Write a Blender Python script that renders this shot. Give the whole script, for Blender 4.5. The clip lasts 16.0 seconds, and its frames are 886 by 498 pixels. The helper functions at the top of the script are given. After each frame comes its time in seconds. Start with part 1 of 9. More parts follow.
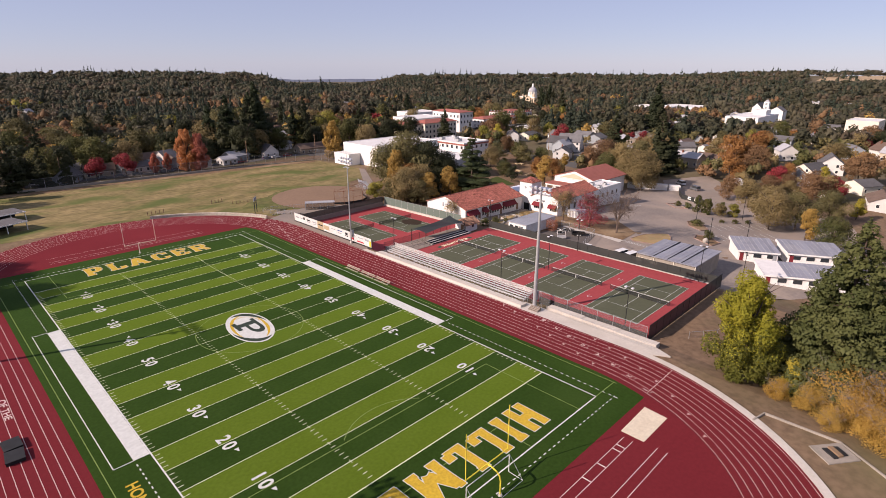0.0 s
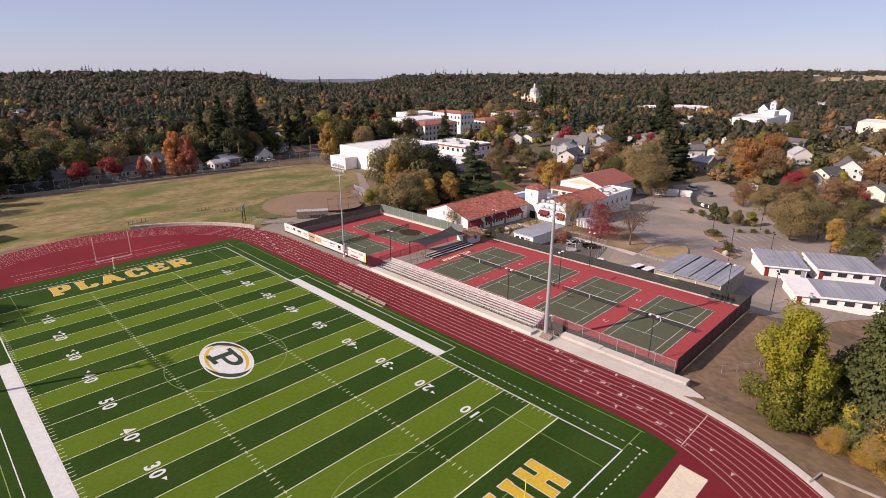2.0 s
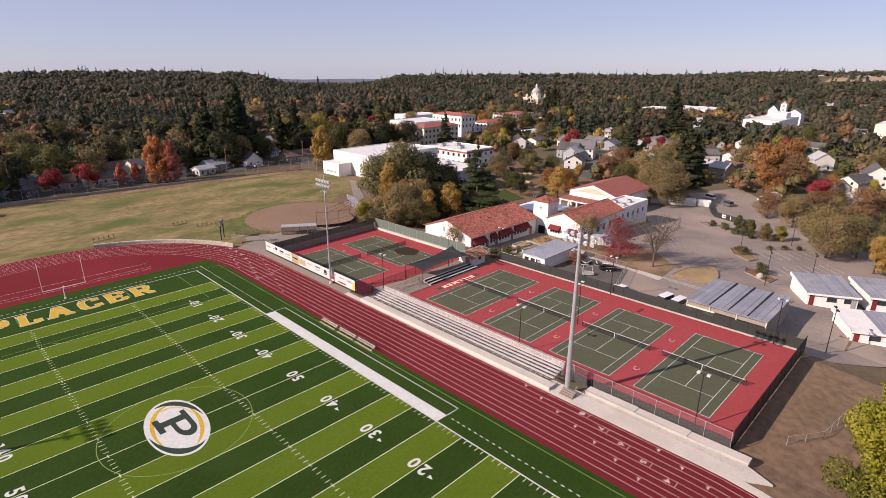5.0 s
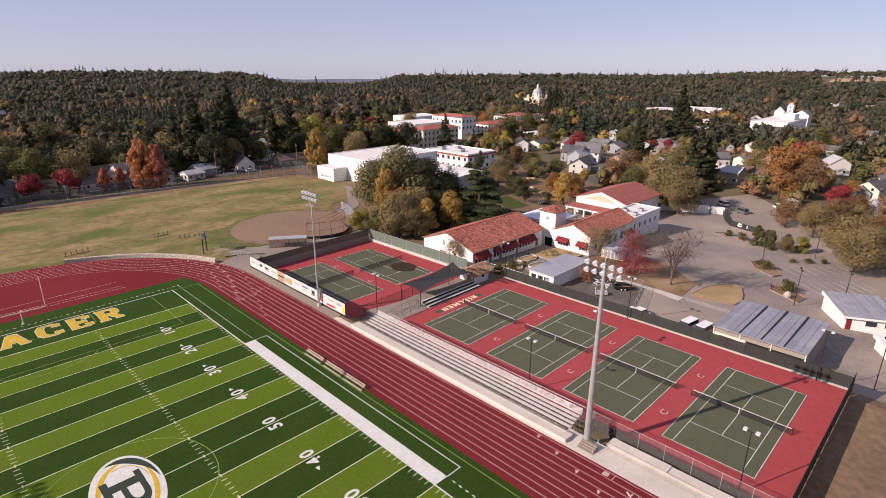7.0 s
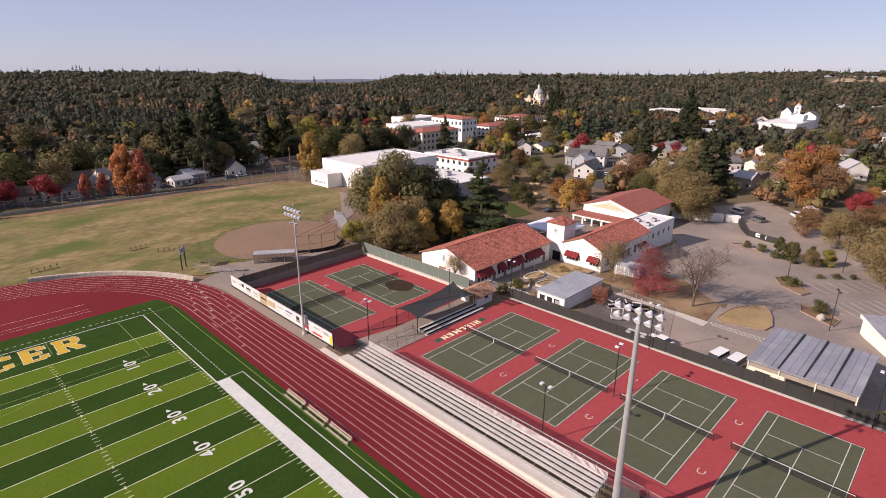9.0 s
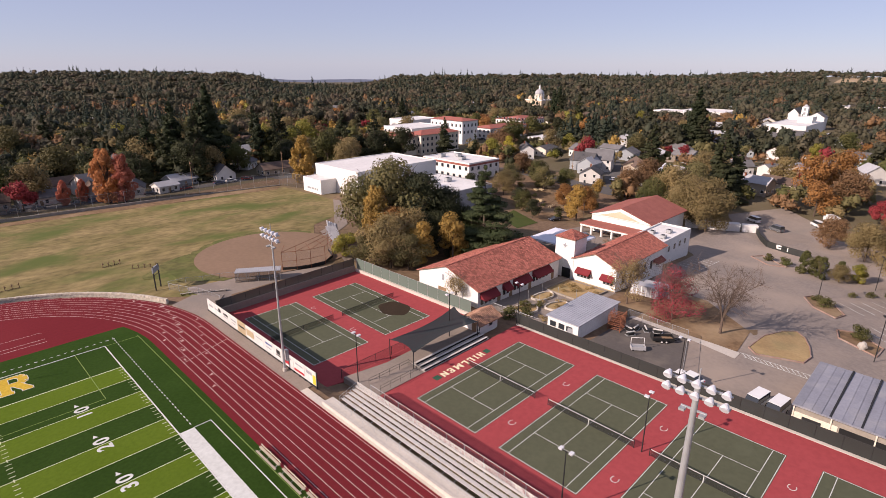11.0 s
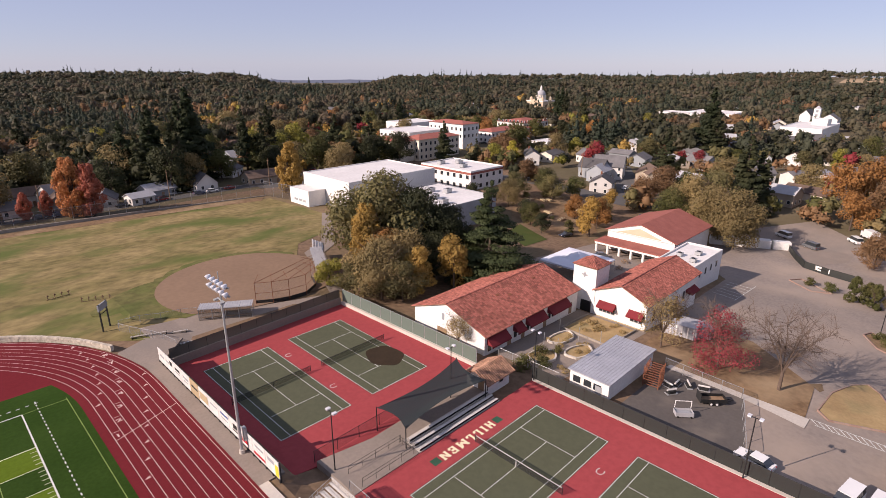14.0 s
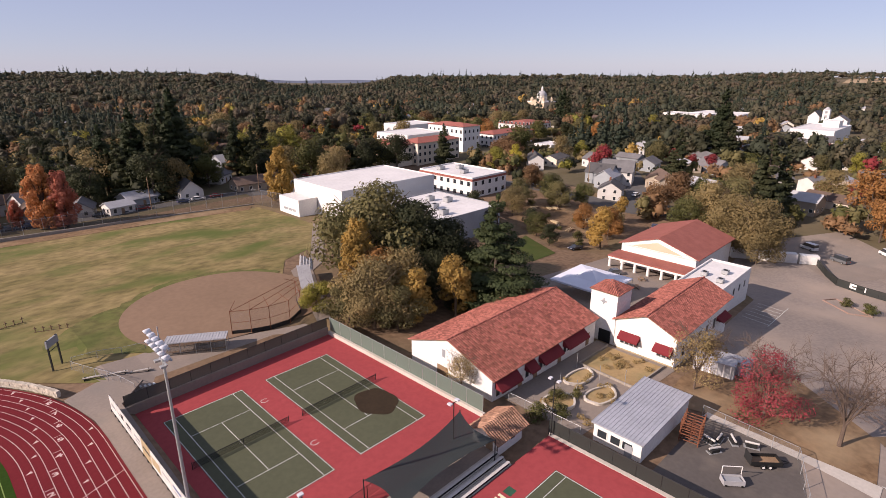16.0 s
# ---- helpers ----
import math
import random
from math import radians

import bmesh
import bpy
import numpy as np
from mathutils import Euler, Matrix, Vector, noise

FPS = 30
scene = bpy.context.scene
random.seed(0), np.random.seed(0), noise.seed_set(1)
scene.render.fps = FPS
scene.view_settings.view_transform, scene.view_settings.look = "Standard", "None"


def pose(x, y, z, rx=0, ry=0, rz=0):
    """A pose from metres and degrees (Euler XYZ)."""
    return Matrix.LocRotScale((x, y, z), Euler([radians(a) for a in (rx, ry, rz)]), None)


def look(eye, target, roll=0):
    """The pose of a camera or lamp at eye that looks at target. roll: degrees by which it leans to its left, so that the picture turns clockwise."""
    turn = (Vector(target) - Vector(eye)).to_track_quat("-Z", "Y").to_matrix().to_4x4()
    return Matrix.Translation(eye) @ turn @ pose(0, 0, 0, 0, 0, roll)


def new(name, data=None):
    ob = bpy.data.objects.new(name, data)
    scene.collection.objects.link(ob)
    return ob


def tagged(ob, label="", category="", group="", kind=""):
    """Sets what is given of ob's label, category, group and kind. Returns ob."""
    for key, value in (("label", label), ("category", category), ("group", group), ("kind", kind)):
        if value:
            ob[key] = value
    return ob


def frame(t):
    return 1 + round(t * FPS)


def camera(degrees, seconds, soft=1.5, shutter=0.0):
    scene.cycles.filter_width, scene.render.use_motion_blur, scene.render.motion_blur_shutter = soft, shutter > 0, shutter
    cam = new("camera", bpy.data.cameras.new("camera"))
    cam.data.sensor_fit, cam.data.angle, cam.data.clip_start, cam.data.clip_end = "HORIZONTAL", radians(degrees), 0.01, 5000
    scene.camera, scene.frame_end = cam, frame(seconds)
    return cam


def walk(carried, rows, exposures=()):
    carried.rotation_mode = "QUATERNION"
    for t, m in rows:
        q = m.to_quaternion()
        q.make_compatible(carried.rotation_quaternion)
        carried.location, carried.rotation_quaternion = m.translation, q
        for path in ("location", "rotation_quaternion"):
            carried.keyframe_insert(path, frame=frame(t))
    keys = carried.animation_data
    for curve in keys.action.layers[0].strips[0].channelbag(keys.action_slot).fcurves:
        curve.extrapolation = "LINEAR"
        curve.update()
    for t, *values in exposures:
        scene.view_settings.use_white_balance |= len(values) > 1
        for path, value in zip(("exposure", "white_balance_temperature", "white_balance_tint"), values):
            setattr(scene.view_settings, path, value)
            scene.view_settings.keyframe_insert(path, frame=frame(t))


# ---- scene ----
cam = camera(78.3, 16.0, soft=0.5)
PATH = [
    (0, (-38.081, -86.271, 44.601), (29.117, -19.528, 12.511), 0.10),
    (2, (-30.013, -78.069, 44.490), (37.160, -11.307, 12.388), 0.14),
    (4, (-21.978, -70.020, 44.441), (45.189, -3.252, 12.336), 0.16),
    (6, (-13.909, -62.016, 44.431), (53.268, 4.743, 12.330), 0.18),
    (8, (-5.743, -53.950, 44.439), (61.462, 12.787, 12.350), 0.19),
    (10, (2.586, -45.712, 44.441), (69.836, 20.989, 12.372), 0.19),
    (12, (11.144, -37.196, 44.414), (78.456, 29.456, 12.375), 0.19),
    (14, (19.995, -28.293, 44.338), (87.387, 38.296, 12.334), 0.17),
    (16, (29.205, -18.895, 44.188), (96.693, 47.618, 12.229), 0.15),
]
walk(cam, [(t, look(eye, target, roll)) for t, eye, target, roll in PATH], [(0, 0.49, 6620, 27), (16, 0.49, 6620, 27)])

# ---------------------------------------------------------------- world, sun, exposure
SUN_EL, SUN_AZ = radians(29), math.atan2(-0.93, 0.37)
world = bpy.data.worlds.new("sky_world")
scene.world = world
world.use_nodes = True
wn = world.node_tree.nodes
wl = world.node_tree.links
sky = wn.new("ShaderNodeTexSky")
sky.sky_type = 'NISHITA'
sky.sun_disc = False
sky.sun_elevation, sky.sun_rotation = SUN_EL, SUN_AZ
sky.altitude, sky.air_density, sky.dust_density, sky.ozone_density = 400, 0.8, 0.15, 3.2
wn["Background"].inputs["Strength"].default_value = 0.072
haze = wn.new("ShaderNodeMix")
haze.data_type = 'RGBA'
haze.inputs[0].default_value = 0.60
haze.inputs[7].default_value = (4.65, 5.30, 6.80, 1)
wl.new(sky.outputs["Color"], haze.inputs[6])
wl.new(haze.outputs[2], wn["Background"].inputs["Color"])
sun_data = bpy.data.lights.new("sun", 'SUN')
sun_data.energy, sun_data.angle, sun_data.color = 4.8, radians(0.53), (1.0, 0.90, 0.755)
sun = new("sun", sun_data)
to_sun = Vector((-0.93 * math.cos(SUN_EL), 0.37 * math.cos(SUN_EL), math.sin(SUN_EL)))
sun.matrix_world = look(to_sun * 300, (0, 0, 0))

# ---------------------------------------------------------------- materials


def material(name, colour, rough=0.8, alt=None, scale=1.0, fine=0.0, bump=0.0, metal=0.0, amount=0.5,
             island=0.0, stain=None, stain_scale=0.1, stain_at=0.5, random=0.0, spec=0.2, detail=6.0, soft=0.28, stretch=None, grain=0.88, sheen=0.0):
    """A node material: base colour varied by noise at two scales, bump, and variation per island or object."""
    m = bpy.data.materials.new(name)
    m.use_nodes = True
    nt = m.node_tree
    n, l = nt.nodes, nt.links
    bsdf = n["Principled BSDF"]
    bsdf.inputs["Roughness"].default_value = rough
    bsdf.inputs["Metallic"].default_value = metal
    bsdf.inputs["Specular IOR Level"].default_value = spec
    bsdf.inputs["Sheen Weight"].default_value = sheen
    bsdf.inputs["Sheen Roughness"].default_value = 0.45
    if sheen:
        bsdf.inputs["Sheen Tint"].default_value = (*(min(1.0, c / max(colour)) for c in colour), 1)
    geo = n.new("ShaderNodeNewGeometry")
    alt = alt or tuple(c * 0.7 for c in colour)

    def noise_tex(s, d=detail):
        t = n.new("ShaderNodeTexNoise")
        t.inputs["Scale"].default_value = s
        t.inputs["Detail"].default_value = d
        if stretch:
            mp = n.new("ShaderNodeMapping")
            mp.inputs["Scale"].default_value = stretch
            mp.inputs["Rotation"].default_value = (0, 0, 0.6)
            l.new(geo.outputs["Position"], mp.inputs["Vector"])
            l.new(mp.outputs["Vector"], t.inputs["Vector"])
        else:
            l.new(geo.outputs["Position"], t.inputs["Vector"])
        return t

    def mix(fac, a, b, mode='MIX'):
        x = n.new("ShaderNodeMix")
        x.data_type, x.blend_type = 'RGBA', mode
        for val, sock in ((fac, x.inputs[0]), (a, x.inputs[6]), (b, x.inputs[7])):
            if hasattr(val, "is_linked"):
                l.new(val, sock)
            elif isinstance(val, (int, float)):
                sock.default_value = val
            else:
                sock.default_value = (*val, 1)
        return x.outputs[2]

    def ramp(out, lo, hi):
        r = n.new("ShaderNodeMapRange")
        r.inputs["From Min"].default_value, r.inputs["From Max"].default_value = lo, hi
        l.new(out, r.inputs["Value"])
        return r.outputs["Result"]

    big = noise_tex(scale)
    col = mix(ramp(big.outputs["Fac"], 0.5 - amount / 2, 0.5 + amount / 2), colour, alt)
    if fine:
        f = noise_tex(fine, 4)
        col = mix(ramp(f.outputs["Fac"], 0.35, 0.7), col, mix(1.0, col, (grain, grain, grain), 'MULTIPLY'))
    if stain:
        s = noise_tex(stain_scale, 8)
        col = mix(ramp(s.outputs["Fac"], stain_at, stain_at + soft), col, stain)
    if island:
        r = n.new("ShaderNodeMapRange")
        r.inputs["To Min"].default_value, r.inputs["To Max"].default_value = 1 - island, 1 + island * 0.7
        l.new(geo.outputs["Random Per Island"], r.inputs["Value"])
        comb = n.new("ShaderNodeCombineColor")
        for k in range(3):
            l.new(r.outputs["Result"], comb.inputs[k])
        col = mix(1.0, col, comb.outputs[0], 'MULTIPLY')
    if random:
        info = n.new("ShaderNodeObjectInfo")
        r = n.new("ShaderNodeMapRange")
        r.inputs["To Min"].default_value, r.inputs["To Max"].default_value = 1 - random, 1 + random * 0.7
        l.new(info.outputs["Random"], r.inputs["Value"])
        comb = n.new("ShaderNodeCombineColor")
        for k in range(3):
            l.new(r.outputs["Result"], comb.inputs[k])
        col = mix(1.0, col, comb.outputs[0], 'MULTIPLY')
    l.new(col, bsdf.inputs["Base Color"])
    if bump:
        b = n.new("ShaderNodeBump")
        b.inputs["Strength"].default_value = min(1, bump)
        b.inputs["Distance"].default_value = 0.05
        src = noise_tex(fine or scale * 6, 5)
        l.new(src.outputs["Fac"], b.inputs["Height"])
        l.new(b.outputs["Normal"], bsdf.inputs["Normal"])
    return m


def glass_material(name, tint):
    m = bpy.data.materials.new(name)
    m.use_nodes = True
    b = m.node_tree.nodes["Principled BSDF"]
    b.inputs["Base Color"].default_value = (*tint, 1)
    b.inputs["Roughness"].default_value = 0.06
    b.inputs["Specular IOR Level"].default_value = 0.8
    return m


def mesh_material(name, colour, cover, scale=8.0, rough=0.7):
    """Woven or chain-link screen: wires with gaps between them."""
    m = bpy.data.materials.new(name)
    m.use_nodes = True
    n, l = m.node_tree.nodes, m.node_tree.links
    b = n["Principled BSDF"]
    b.inputs["Base Color"].default_value = (*colour, 1)
    b.inputs["Roughness"].default_value = rough
    t = n.new("ShaderNodeTexNoise")
    t.inputs["Scale"].default_value = scale
    t.inputs["Detail"].default_value = 2
    geo = n.new("ShaderNodeNewGeometry")
    l.new(geo.outputs["Position"], t.inputs["Vector"])
    r = n.new("ShaderNodeMapRange")
    r.inputs["From Min"].default_value, r.inputs["From Max"].default_value = 0.3, 0.7
    r.inputs["To Min"].default_value, r.inputs["To Max"].default_value = max(0, cover - 0.04), min(1, cover + 0.04)
    l.new(t.outputs["Fac"], r.inputs["Value"])
    l.new(r.outputs["Result"], b.inputs["Alpha"])
    return m


M = dict(
    soil=material("soil", (0.25, 0.165, 0.102), 0.95, (0.165, 0.108, 0.067), 0.10, fine=0.9, bump=0.6, grain=0.62, stain=(0.15, 0.13, 0.06), stain_scale=0.03),
    forest_floor=material("forest_floor", (0.135, 0.105, 0.062), 0.95, (0.085, 0.078, 0.040), 0.04, fine=0.5, stain=(0.17, 0.13, 0.085), stain_scale=0.02),
    turf_dark=material("turf_dark", (0.020, 0.045, 0.007), 0.75, (0.028, 0.057, 0.010), 0.16, fine=2.2, bump=0.3, spec=0.03, grain=0.78, stain=(0.033, 0.062, 0.012), stain_scale=0.05, stain_at=0.55, sheen=0.05),
    turf_light=material("turf_light", (0.075, 0.120, 0.010), 0.75, (0.088, 0.134, 0.014), 0.16, fine=2.2, bump=0.3, spec=0.03, grain=0.84, stain=(0.066, 0.110, 0.011), stain_scale=0.05, stain_at=0.55, sheen=0.12),
    line_white=material("line_white", (0.60, 0.61, 0.57), 0.7, (0.53, 0.54, 0.50), 0.5, fine=2.0),
    line_yard=material("line_yard", (0.58, 0.62, 0.40), 0.7, (0.50, 0.55, 0.34), 0.5),
    line_faint=material("line_faint", (0.19, 0.27, 0.07), 0.7, (0.15, 0.22, 0.06), 0.5),
    letter_gold=material("letter_gold", (0.60, 0.40, 0.035), 0.7, (0.52, 0.34, 0.03), 0.3, fine=3.0, grain=0.75),
    logo_dark=material("logo_dark", (0.035, 0.05, 0.035), 0.7, scale=0.4),
    track=material("track", (0.152, 0.019, 0.023), 0.85, (0.134, 0.016, 0.020), 0.05, fine=2.0, bump=0.2, stain=(0.175, 0.025, 0.029), stain_scale=0.02, spec=0.06, sheen=0.06),
    track_line=material("track_line", (0.62, 0.51, 0.47), 0.8, (0.50, 0.39, 0.36), 0.8),
    court_red=material("court_red", (0.34, 0.064, 0.066), 0.8, (0.318, 0.058, 0.060), 0.06, fine=1.5, stain=(0.305, 0.060, 0.061), stain_scale=0.12, stain_at=0.6, spec=0.08),
    court_green=material("court_green", (0.088, 0.094, 0.055), 0.75, (0.080, 0.086, 0.050), 0.07, fine=1.5, stain=(0.10, 0.106, 0.064), stain_scale=0.1, stain_at=0.6),
    concrete=material("concrete", (0.56, 0.51, 0.445), 0.9, (0.49, 0.45, 0.39), 0.25, fine=2.5, bump=0.2, stain=(0.42, 0.38, 0.32), stain_scale=0.15),
    kerb_red=material("kerb_red", (0.33, 0.22, 0.175), 0.9, (0.25, 0.165, 0.13), 0.6, fine=2.5, stain=(0.38, 0.32, 0.27), stain_scale=0.4),
    concrete_dark=material("concrete_dark", (0.275, 0.225, 0.185), 0.9, (0.225, 0.188, 0.155), 0.25, fine=2.5, stain=(0.20, 0.175, 0.15), stain_scale=0.15),
    asphalt=material("asphalt", (0.285, 0.24, 0.205), 0.95, (0.225, 0.190, 0.163), 0.07, fine=1.4, bump=0.3, grain=0.8, stain=(0.335, 0.27, 0.215), stain_scale=0.06, stain_at=0.45),
    asphalt_dark=material("asphalt_dark", (0.125, 0.110, 0.098), 0.95, (0.095, 0.085, 0.077), 0.12, fine=2.0, bump=0.2, stain=(0.17, 0.145, 0.12), stain_scale=0.2),
    road=material("road", (0.12, 0.115, 0.11), 0.95, (0.09, 0.088, 0.085), 0.05, fine=1.0),
    dry_grass=material("dry_grass", (0.290, 0.220, 0.098), 0.95, (0.195, 0.158, 0.060), 0.09, fine=0.5, bump=0.5, amount=0.3, stain=(0.085, 0.105, 0.024), stain_scale=0.06, stain_at=0.485, soft=0.18, stretch=(0.8, 1.35, 1.0), grain=0.55),
    hill_straw=material("hill_straw", (0.42, 0.31, 0.19), 0.95, (0.34, 0.25, 0.15), 0.03, fine=0.3, stain=(0.20, 0.15, 0.09), stain_scale=0.02),
    infield=material("infield", (0.245, 0.162, 0.105), 0.95, (0.205, 0.136, 0.088), 0.08, fine=1.0, bump=0.2),
    leaf_litter=material("leaf_litter", (0.26, 0.165, 0.088), 0.95, (0.165, 0.105, 0.058), 0.2, fine=1.1, bump=0.6, grain=0.6, stain=(0.34, 0.25, 0.15), stain_scale=0.08),
    sand=material("sand", (0.66, 0.58, 0.44), 0.95, (0.58, 0.50, 0.37), 0.6, fine=2.2, bump=0.9),
    stucco=material("stucco", (0.75, 0.73, 0.69), 0.9, (0.70, 0.68, 0.64), 0.2, fine=2.0, bump=0.15, stain=(0.68, 0.65, 0.60), stain_scale=0.2, stain_at=0.6),
    white_roof=material("white_roof", (0.72, 0.70, 0.675), 0.7, (0.62, 0.605, 0.58), 0.12, fine=1.0, stain=(0.55, 0.53, 0.5), stain_scale=0.1, stain_at=0.6),
    tile_island=material("tile_island", (0.35, 0.125, 0.094), 0.85, (0.25, 0.085, 0.064), 0.35, fine=4.0, bump=0.2, island=0.4, stain=(0.21, 0.085, 0.064), stain_scale=0.9, stain_at=0.62),
    tile_old=material("tile_old", (0.40, 0.23, 0.15), 0.85, (0.25, 0.13, 0.085), 0.5, fine=4.0, bump=0.3, island=0.35),
    awning=material("awning", (0.19, 0.025, 0.03), 0.8, (0.15, 0.02, 0.024), 0.5),
    metal_roof=material("metal_roof", (0.47, 0.48, 0.51), 0.45, (0.38, 0.39, 0.42), 0.25, fine=2.0, metal=0.2, stain=(0.22, 0.20, 0.19), stain_scale=0.22, stain_at=0.6),
    solar=material("solar", (0.30, 0.305, 0.34), 0.45, (0.24, 0.245, 0.275), 0.5, fine=3.0, metal=0.1, random=0.14, stain=(0.35, 0.34, 0.34), stain_scale=0.3),
    galvanised=material("galvanised", (0.45, 0.46, 0.46), 0.5, (0.36, 0.37, 0.37), 0.8, metal=0.5),
    aluminium=material("aluminium", (0.62, 0.60, 0.56), 0.5, (0.52, 0.50, 0.47), 0.4, metal=0.1, fine=3.0),
    dark_metal=material("dark_metal", (0.035, 0.035, 0.035), 0.6, scale=1.0, metal=0.2),
    lamp_glass=material("lamp_glass", (0.58, 0.58, 0.60), 0.25, (0.65, 0.66, 0.68), 2.0, metal=0.1),
    white_paint=material("white_paint", (0.78, 0.76, 0.72), 0.6, (0.70, 0.68, 0.64), 0.4, fine=3.0),
    cream_paint=material("cream_paint", (0.72, 0.66, 0.54), 0.7, (0.64, 0.58, 0.47), 0.3, fine=3.0),
    banner_vinyl=material("banner_vinyl", (0.62, 0.61, 0.58), 0.6, (0.52, 0.51, 0.48), 0.5, fine=2.0, stain=(0.40, 0.39, 0.36), stain_scale=0.8, stain_at=0.55),
    grey_paint=material("grey_paint", (0.30, 0.31, 0.32), 0.7, (0.24, 0.25, 0.26), 0.4),
    black_paint=material("black_paint", (0.02, 0.02, 0.02), 0.6, scale=1.0),
    yellow_paint=material("yellow_paint", (0.75, 0.55, 0.05), 0.6, scale=1.0),
    red_paint=material("red_paint", (0.45, 0.03, 0.04), 0.6, scale=1.0),
    blue_paint=material("blue_paint", (0.06, 0.10, 0.25), 0.6, scale=1.0),
    bench_tan=material("bench_tan", (0.46, 0.40, 0.32), 0.8, (0.36, 0.31, 0.24), 0.6, fine=4.0),
    tan_board=material("tan_board", (0.42, 0.33, 0.20), 0.7, scale=1.0),
    wood=material("wood", (0.30, 0.20, 0.12), 0.85, (0.20, 0.13, 0.08), 0.6, fine=4.0),
    rust=material("rust", (0.24, 0.095, 0.05), 0.8, (0.16, 0.06, 0.035), 1.0, fine=4.0),
    grey_wood=material("grey_wood", (0.34, 0.30, 0.25), 0.9, (0.25, 0.22, 0.18), 0.5, fine=3.0),
    stone=material("stone", (0.56, 0.50, 0.40), 0.9, (0.46, 0.41, 0.33), 1.2, fine=5.0, bump=0.4, island=0.2),
    boulder=material("boulder", (0.42, 0.39, 0.34), 0.9, (0.30, 0.28, 0.25), 0.8, fine=4.0, bump=0.6),
    bark=material("bark", (0.11, 0.08, 0.06), 0.95, (0.07, 0.052, 0.04), 1.5, fine=6.0, bump=0.6),
    bark_pale=material("bark_pale", (0.27, 0.235, 0.20), 0.95, (0.19, 0.165, 0.14), 1.5, fine=6.0, bump=0.5),
    bark_brown=material("bark_brown", (0.15, 0.108, 0.082), 0.95, (0.10, 0.074, 0.058), 1.5, fine=6.0, bump=0.5),
    glass=glass_material("window_glass", (0.03, 0.035, 0.04)),
    screen_dark=mesh_material("windscreen_mesh", (0.018, 0.021, 0.018), 0.955),
    screen_green=mesh_material("green_windscreen", (0.10, 0.135, 0.11), 0.985),
    screen_olive=mesh_material("olive_windscreen", (0.075, 0.070, 0.055), 0.94),
    chain=mesh_material("chain_link", (0.30, 0.29, 0.28), 0.12),
    chain_dark=mesh_material("dark_chain_link", (0.05, 0.05, 0.05), 0.3),
    shade_cloth=mesh_material("shade_cloth", (0.016, 0.022, 0.021), 0.98),
    net=mesh_material("net_mesh", (0.02, 0.02, 0.02), 0.34),
    tent=material("tent_fabric", (0.70, 0.72, 0.78), 0.7, (0.62, 0.64, 0.70), 0.3),
    roof_grey=material("roof_grey", (0.16, 0.155, 0.155), 0.9, (0.11, 0.105, 0.105), 0.4, fine=3.0, random=0.4),
    roof_brown=material("roof_brown", (0.15, 0.105, 0.08), 0.9, (0.10, 0.07, 0.055), 0.4, fine=3.0, random=0.4),
    roof_pale=material("roof_pale", (0.42, 0.42, 0.43), 0.8, (0.34, 0.34, 0.35), 0.3, fine=2.0),
    house_white=material("house_white", (0.62, 0.60, 0.56), 0.8, (0.54, 0.52, 0.48), 0.3, random=0.15),
    house_grey=material("house_grey", (0.30, 0.32, 0.33), 0.8, (0.25, 0.27, 0.28), 0.3, random=0.3),
    house_tan=material("house_tan", (0.48, 0.40, 0.30), 0.8, (0.40, 0.33, 0.25), 0.3, random=0.3),
    courthouse=material("courthouse_stone", (0.58, 0.46, 0.33), 0.85, (0.50, 0.40, 0.28), 0.3),
    # blue of this ridge is distance haze put into the base colour
    haze_blue_ridge=material("haze_blue_ridge", (0.13, 0.15, 0.20), 1.0, (0.11, 0.13, 0.18), 0.004, fine=0.02),
    clay_roof_far=material("clay_roof_far", (0.34, 0.120, 0.092), 0.85, (0.27, 0.092, 0.070), 0.4, fine=2.5, island=0.35),
    yellow_plastic=material("yellow_plastic", (0.72, 0.56, 0.04), 0.6, scale=1.0),
    tyre=material("tyre", (0.02, 0.02, 0.02), 0.9, scale=2.0),
    goal_yellow=material("goal_yellow", (0.82, 0.66, 0.06), 0.5, scale=1.0),
    court_paint=material("court_paint_green", (0.035, 0.10, 0.06), 0.8, scale=0.5),
    cream_letter=material("cream_letter", (0.74, 0.68, 0.46), 0.8, (0.66, 0.60, 0.40), 0.6),
    straw_bed=material("straw_bed", (0.42, 0.30, 0.145), 0.95, (0.30, 0.205, 0.10), 0.25, fine=2.0, bump=0.5, stain=(0.22, 0.19, 0.09), stain_scale=0.2),
    lawn=material("lawn", (0.055, 0.080, 0.022), 0.9, (0.080, 0.090, 0.030), 0.3, fine=3.0, bump=0.3, spec=0.05),
    fringe_grass=material("fringe_grass", (0.115, 0.125, 0.034), 0.95, (0.17, 0.15, 0.055), 0.25, fine=0.7, bump=0.5, grain=0.6, stain=(0.075, 0.10, 0.022), stain_scale=0.15),
    wet=material("wet_stain", (0.040, 0.026, 0.014), 0.9, (0.030, 0.020, 0.011), 0.5, fine=2.0),
)


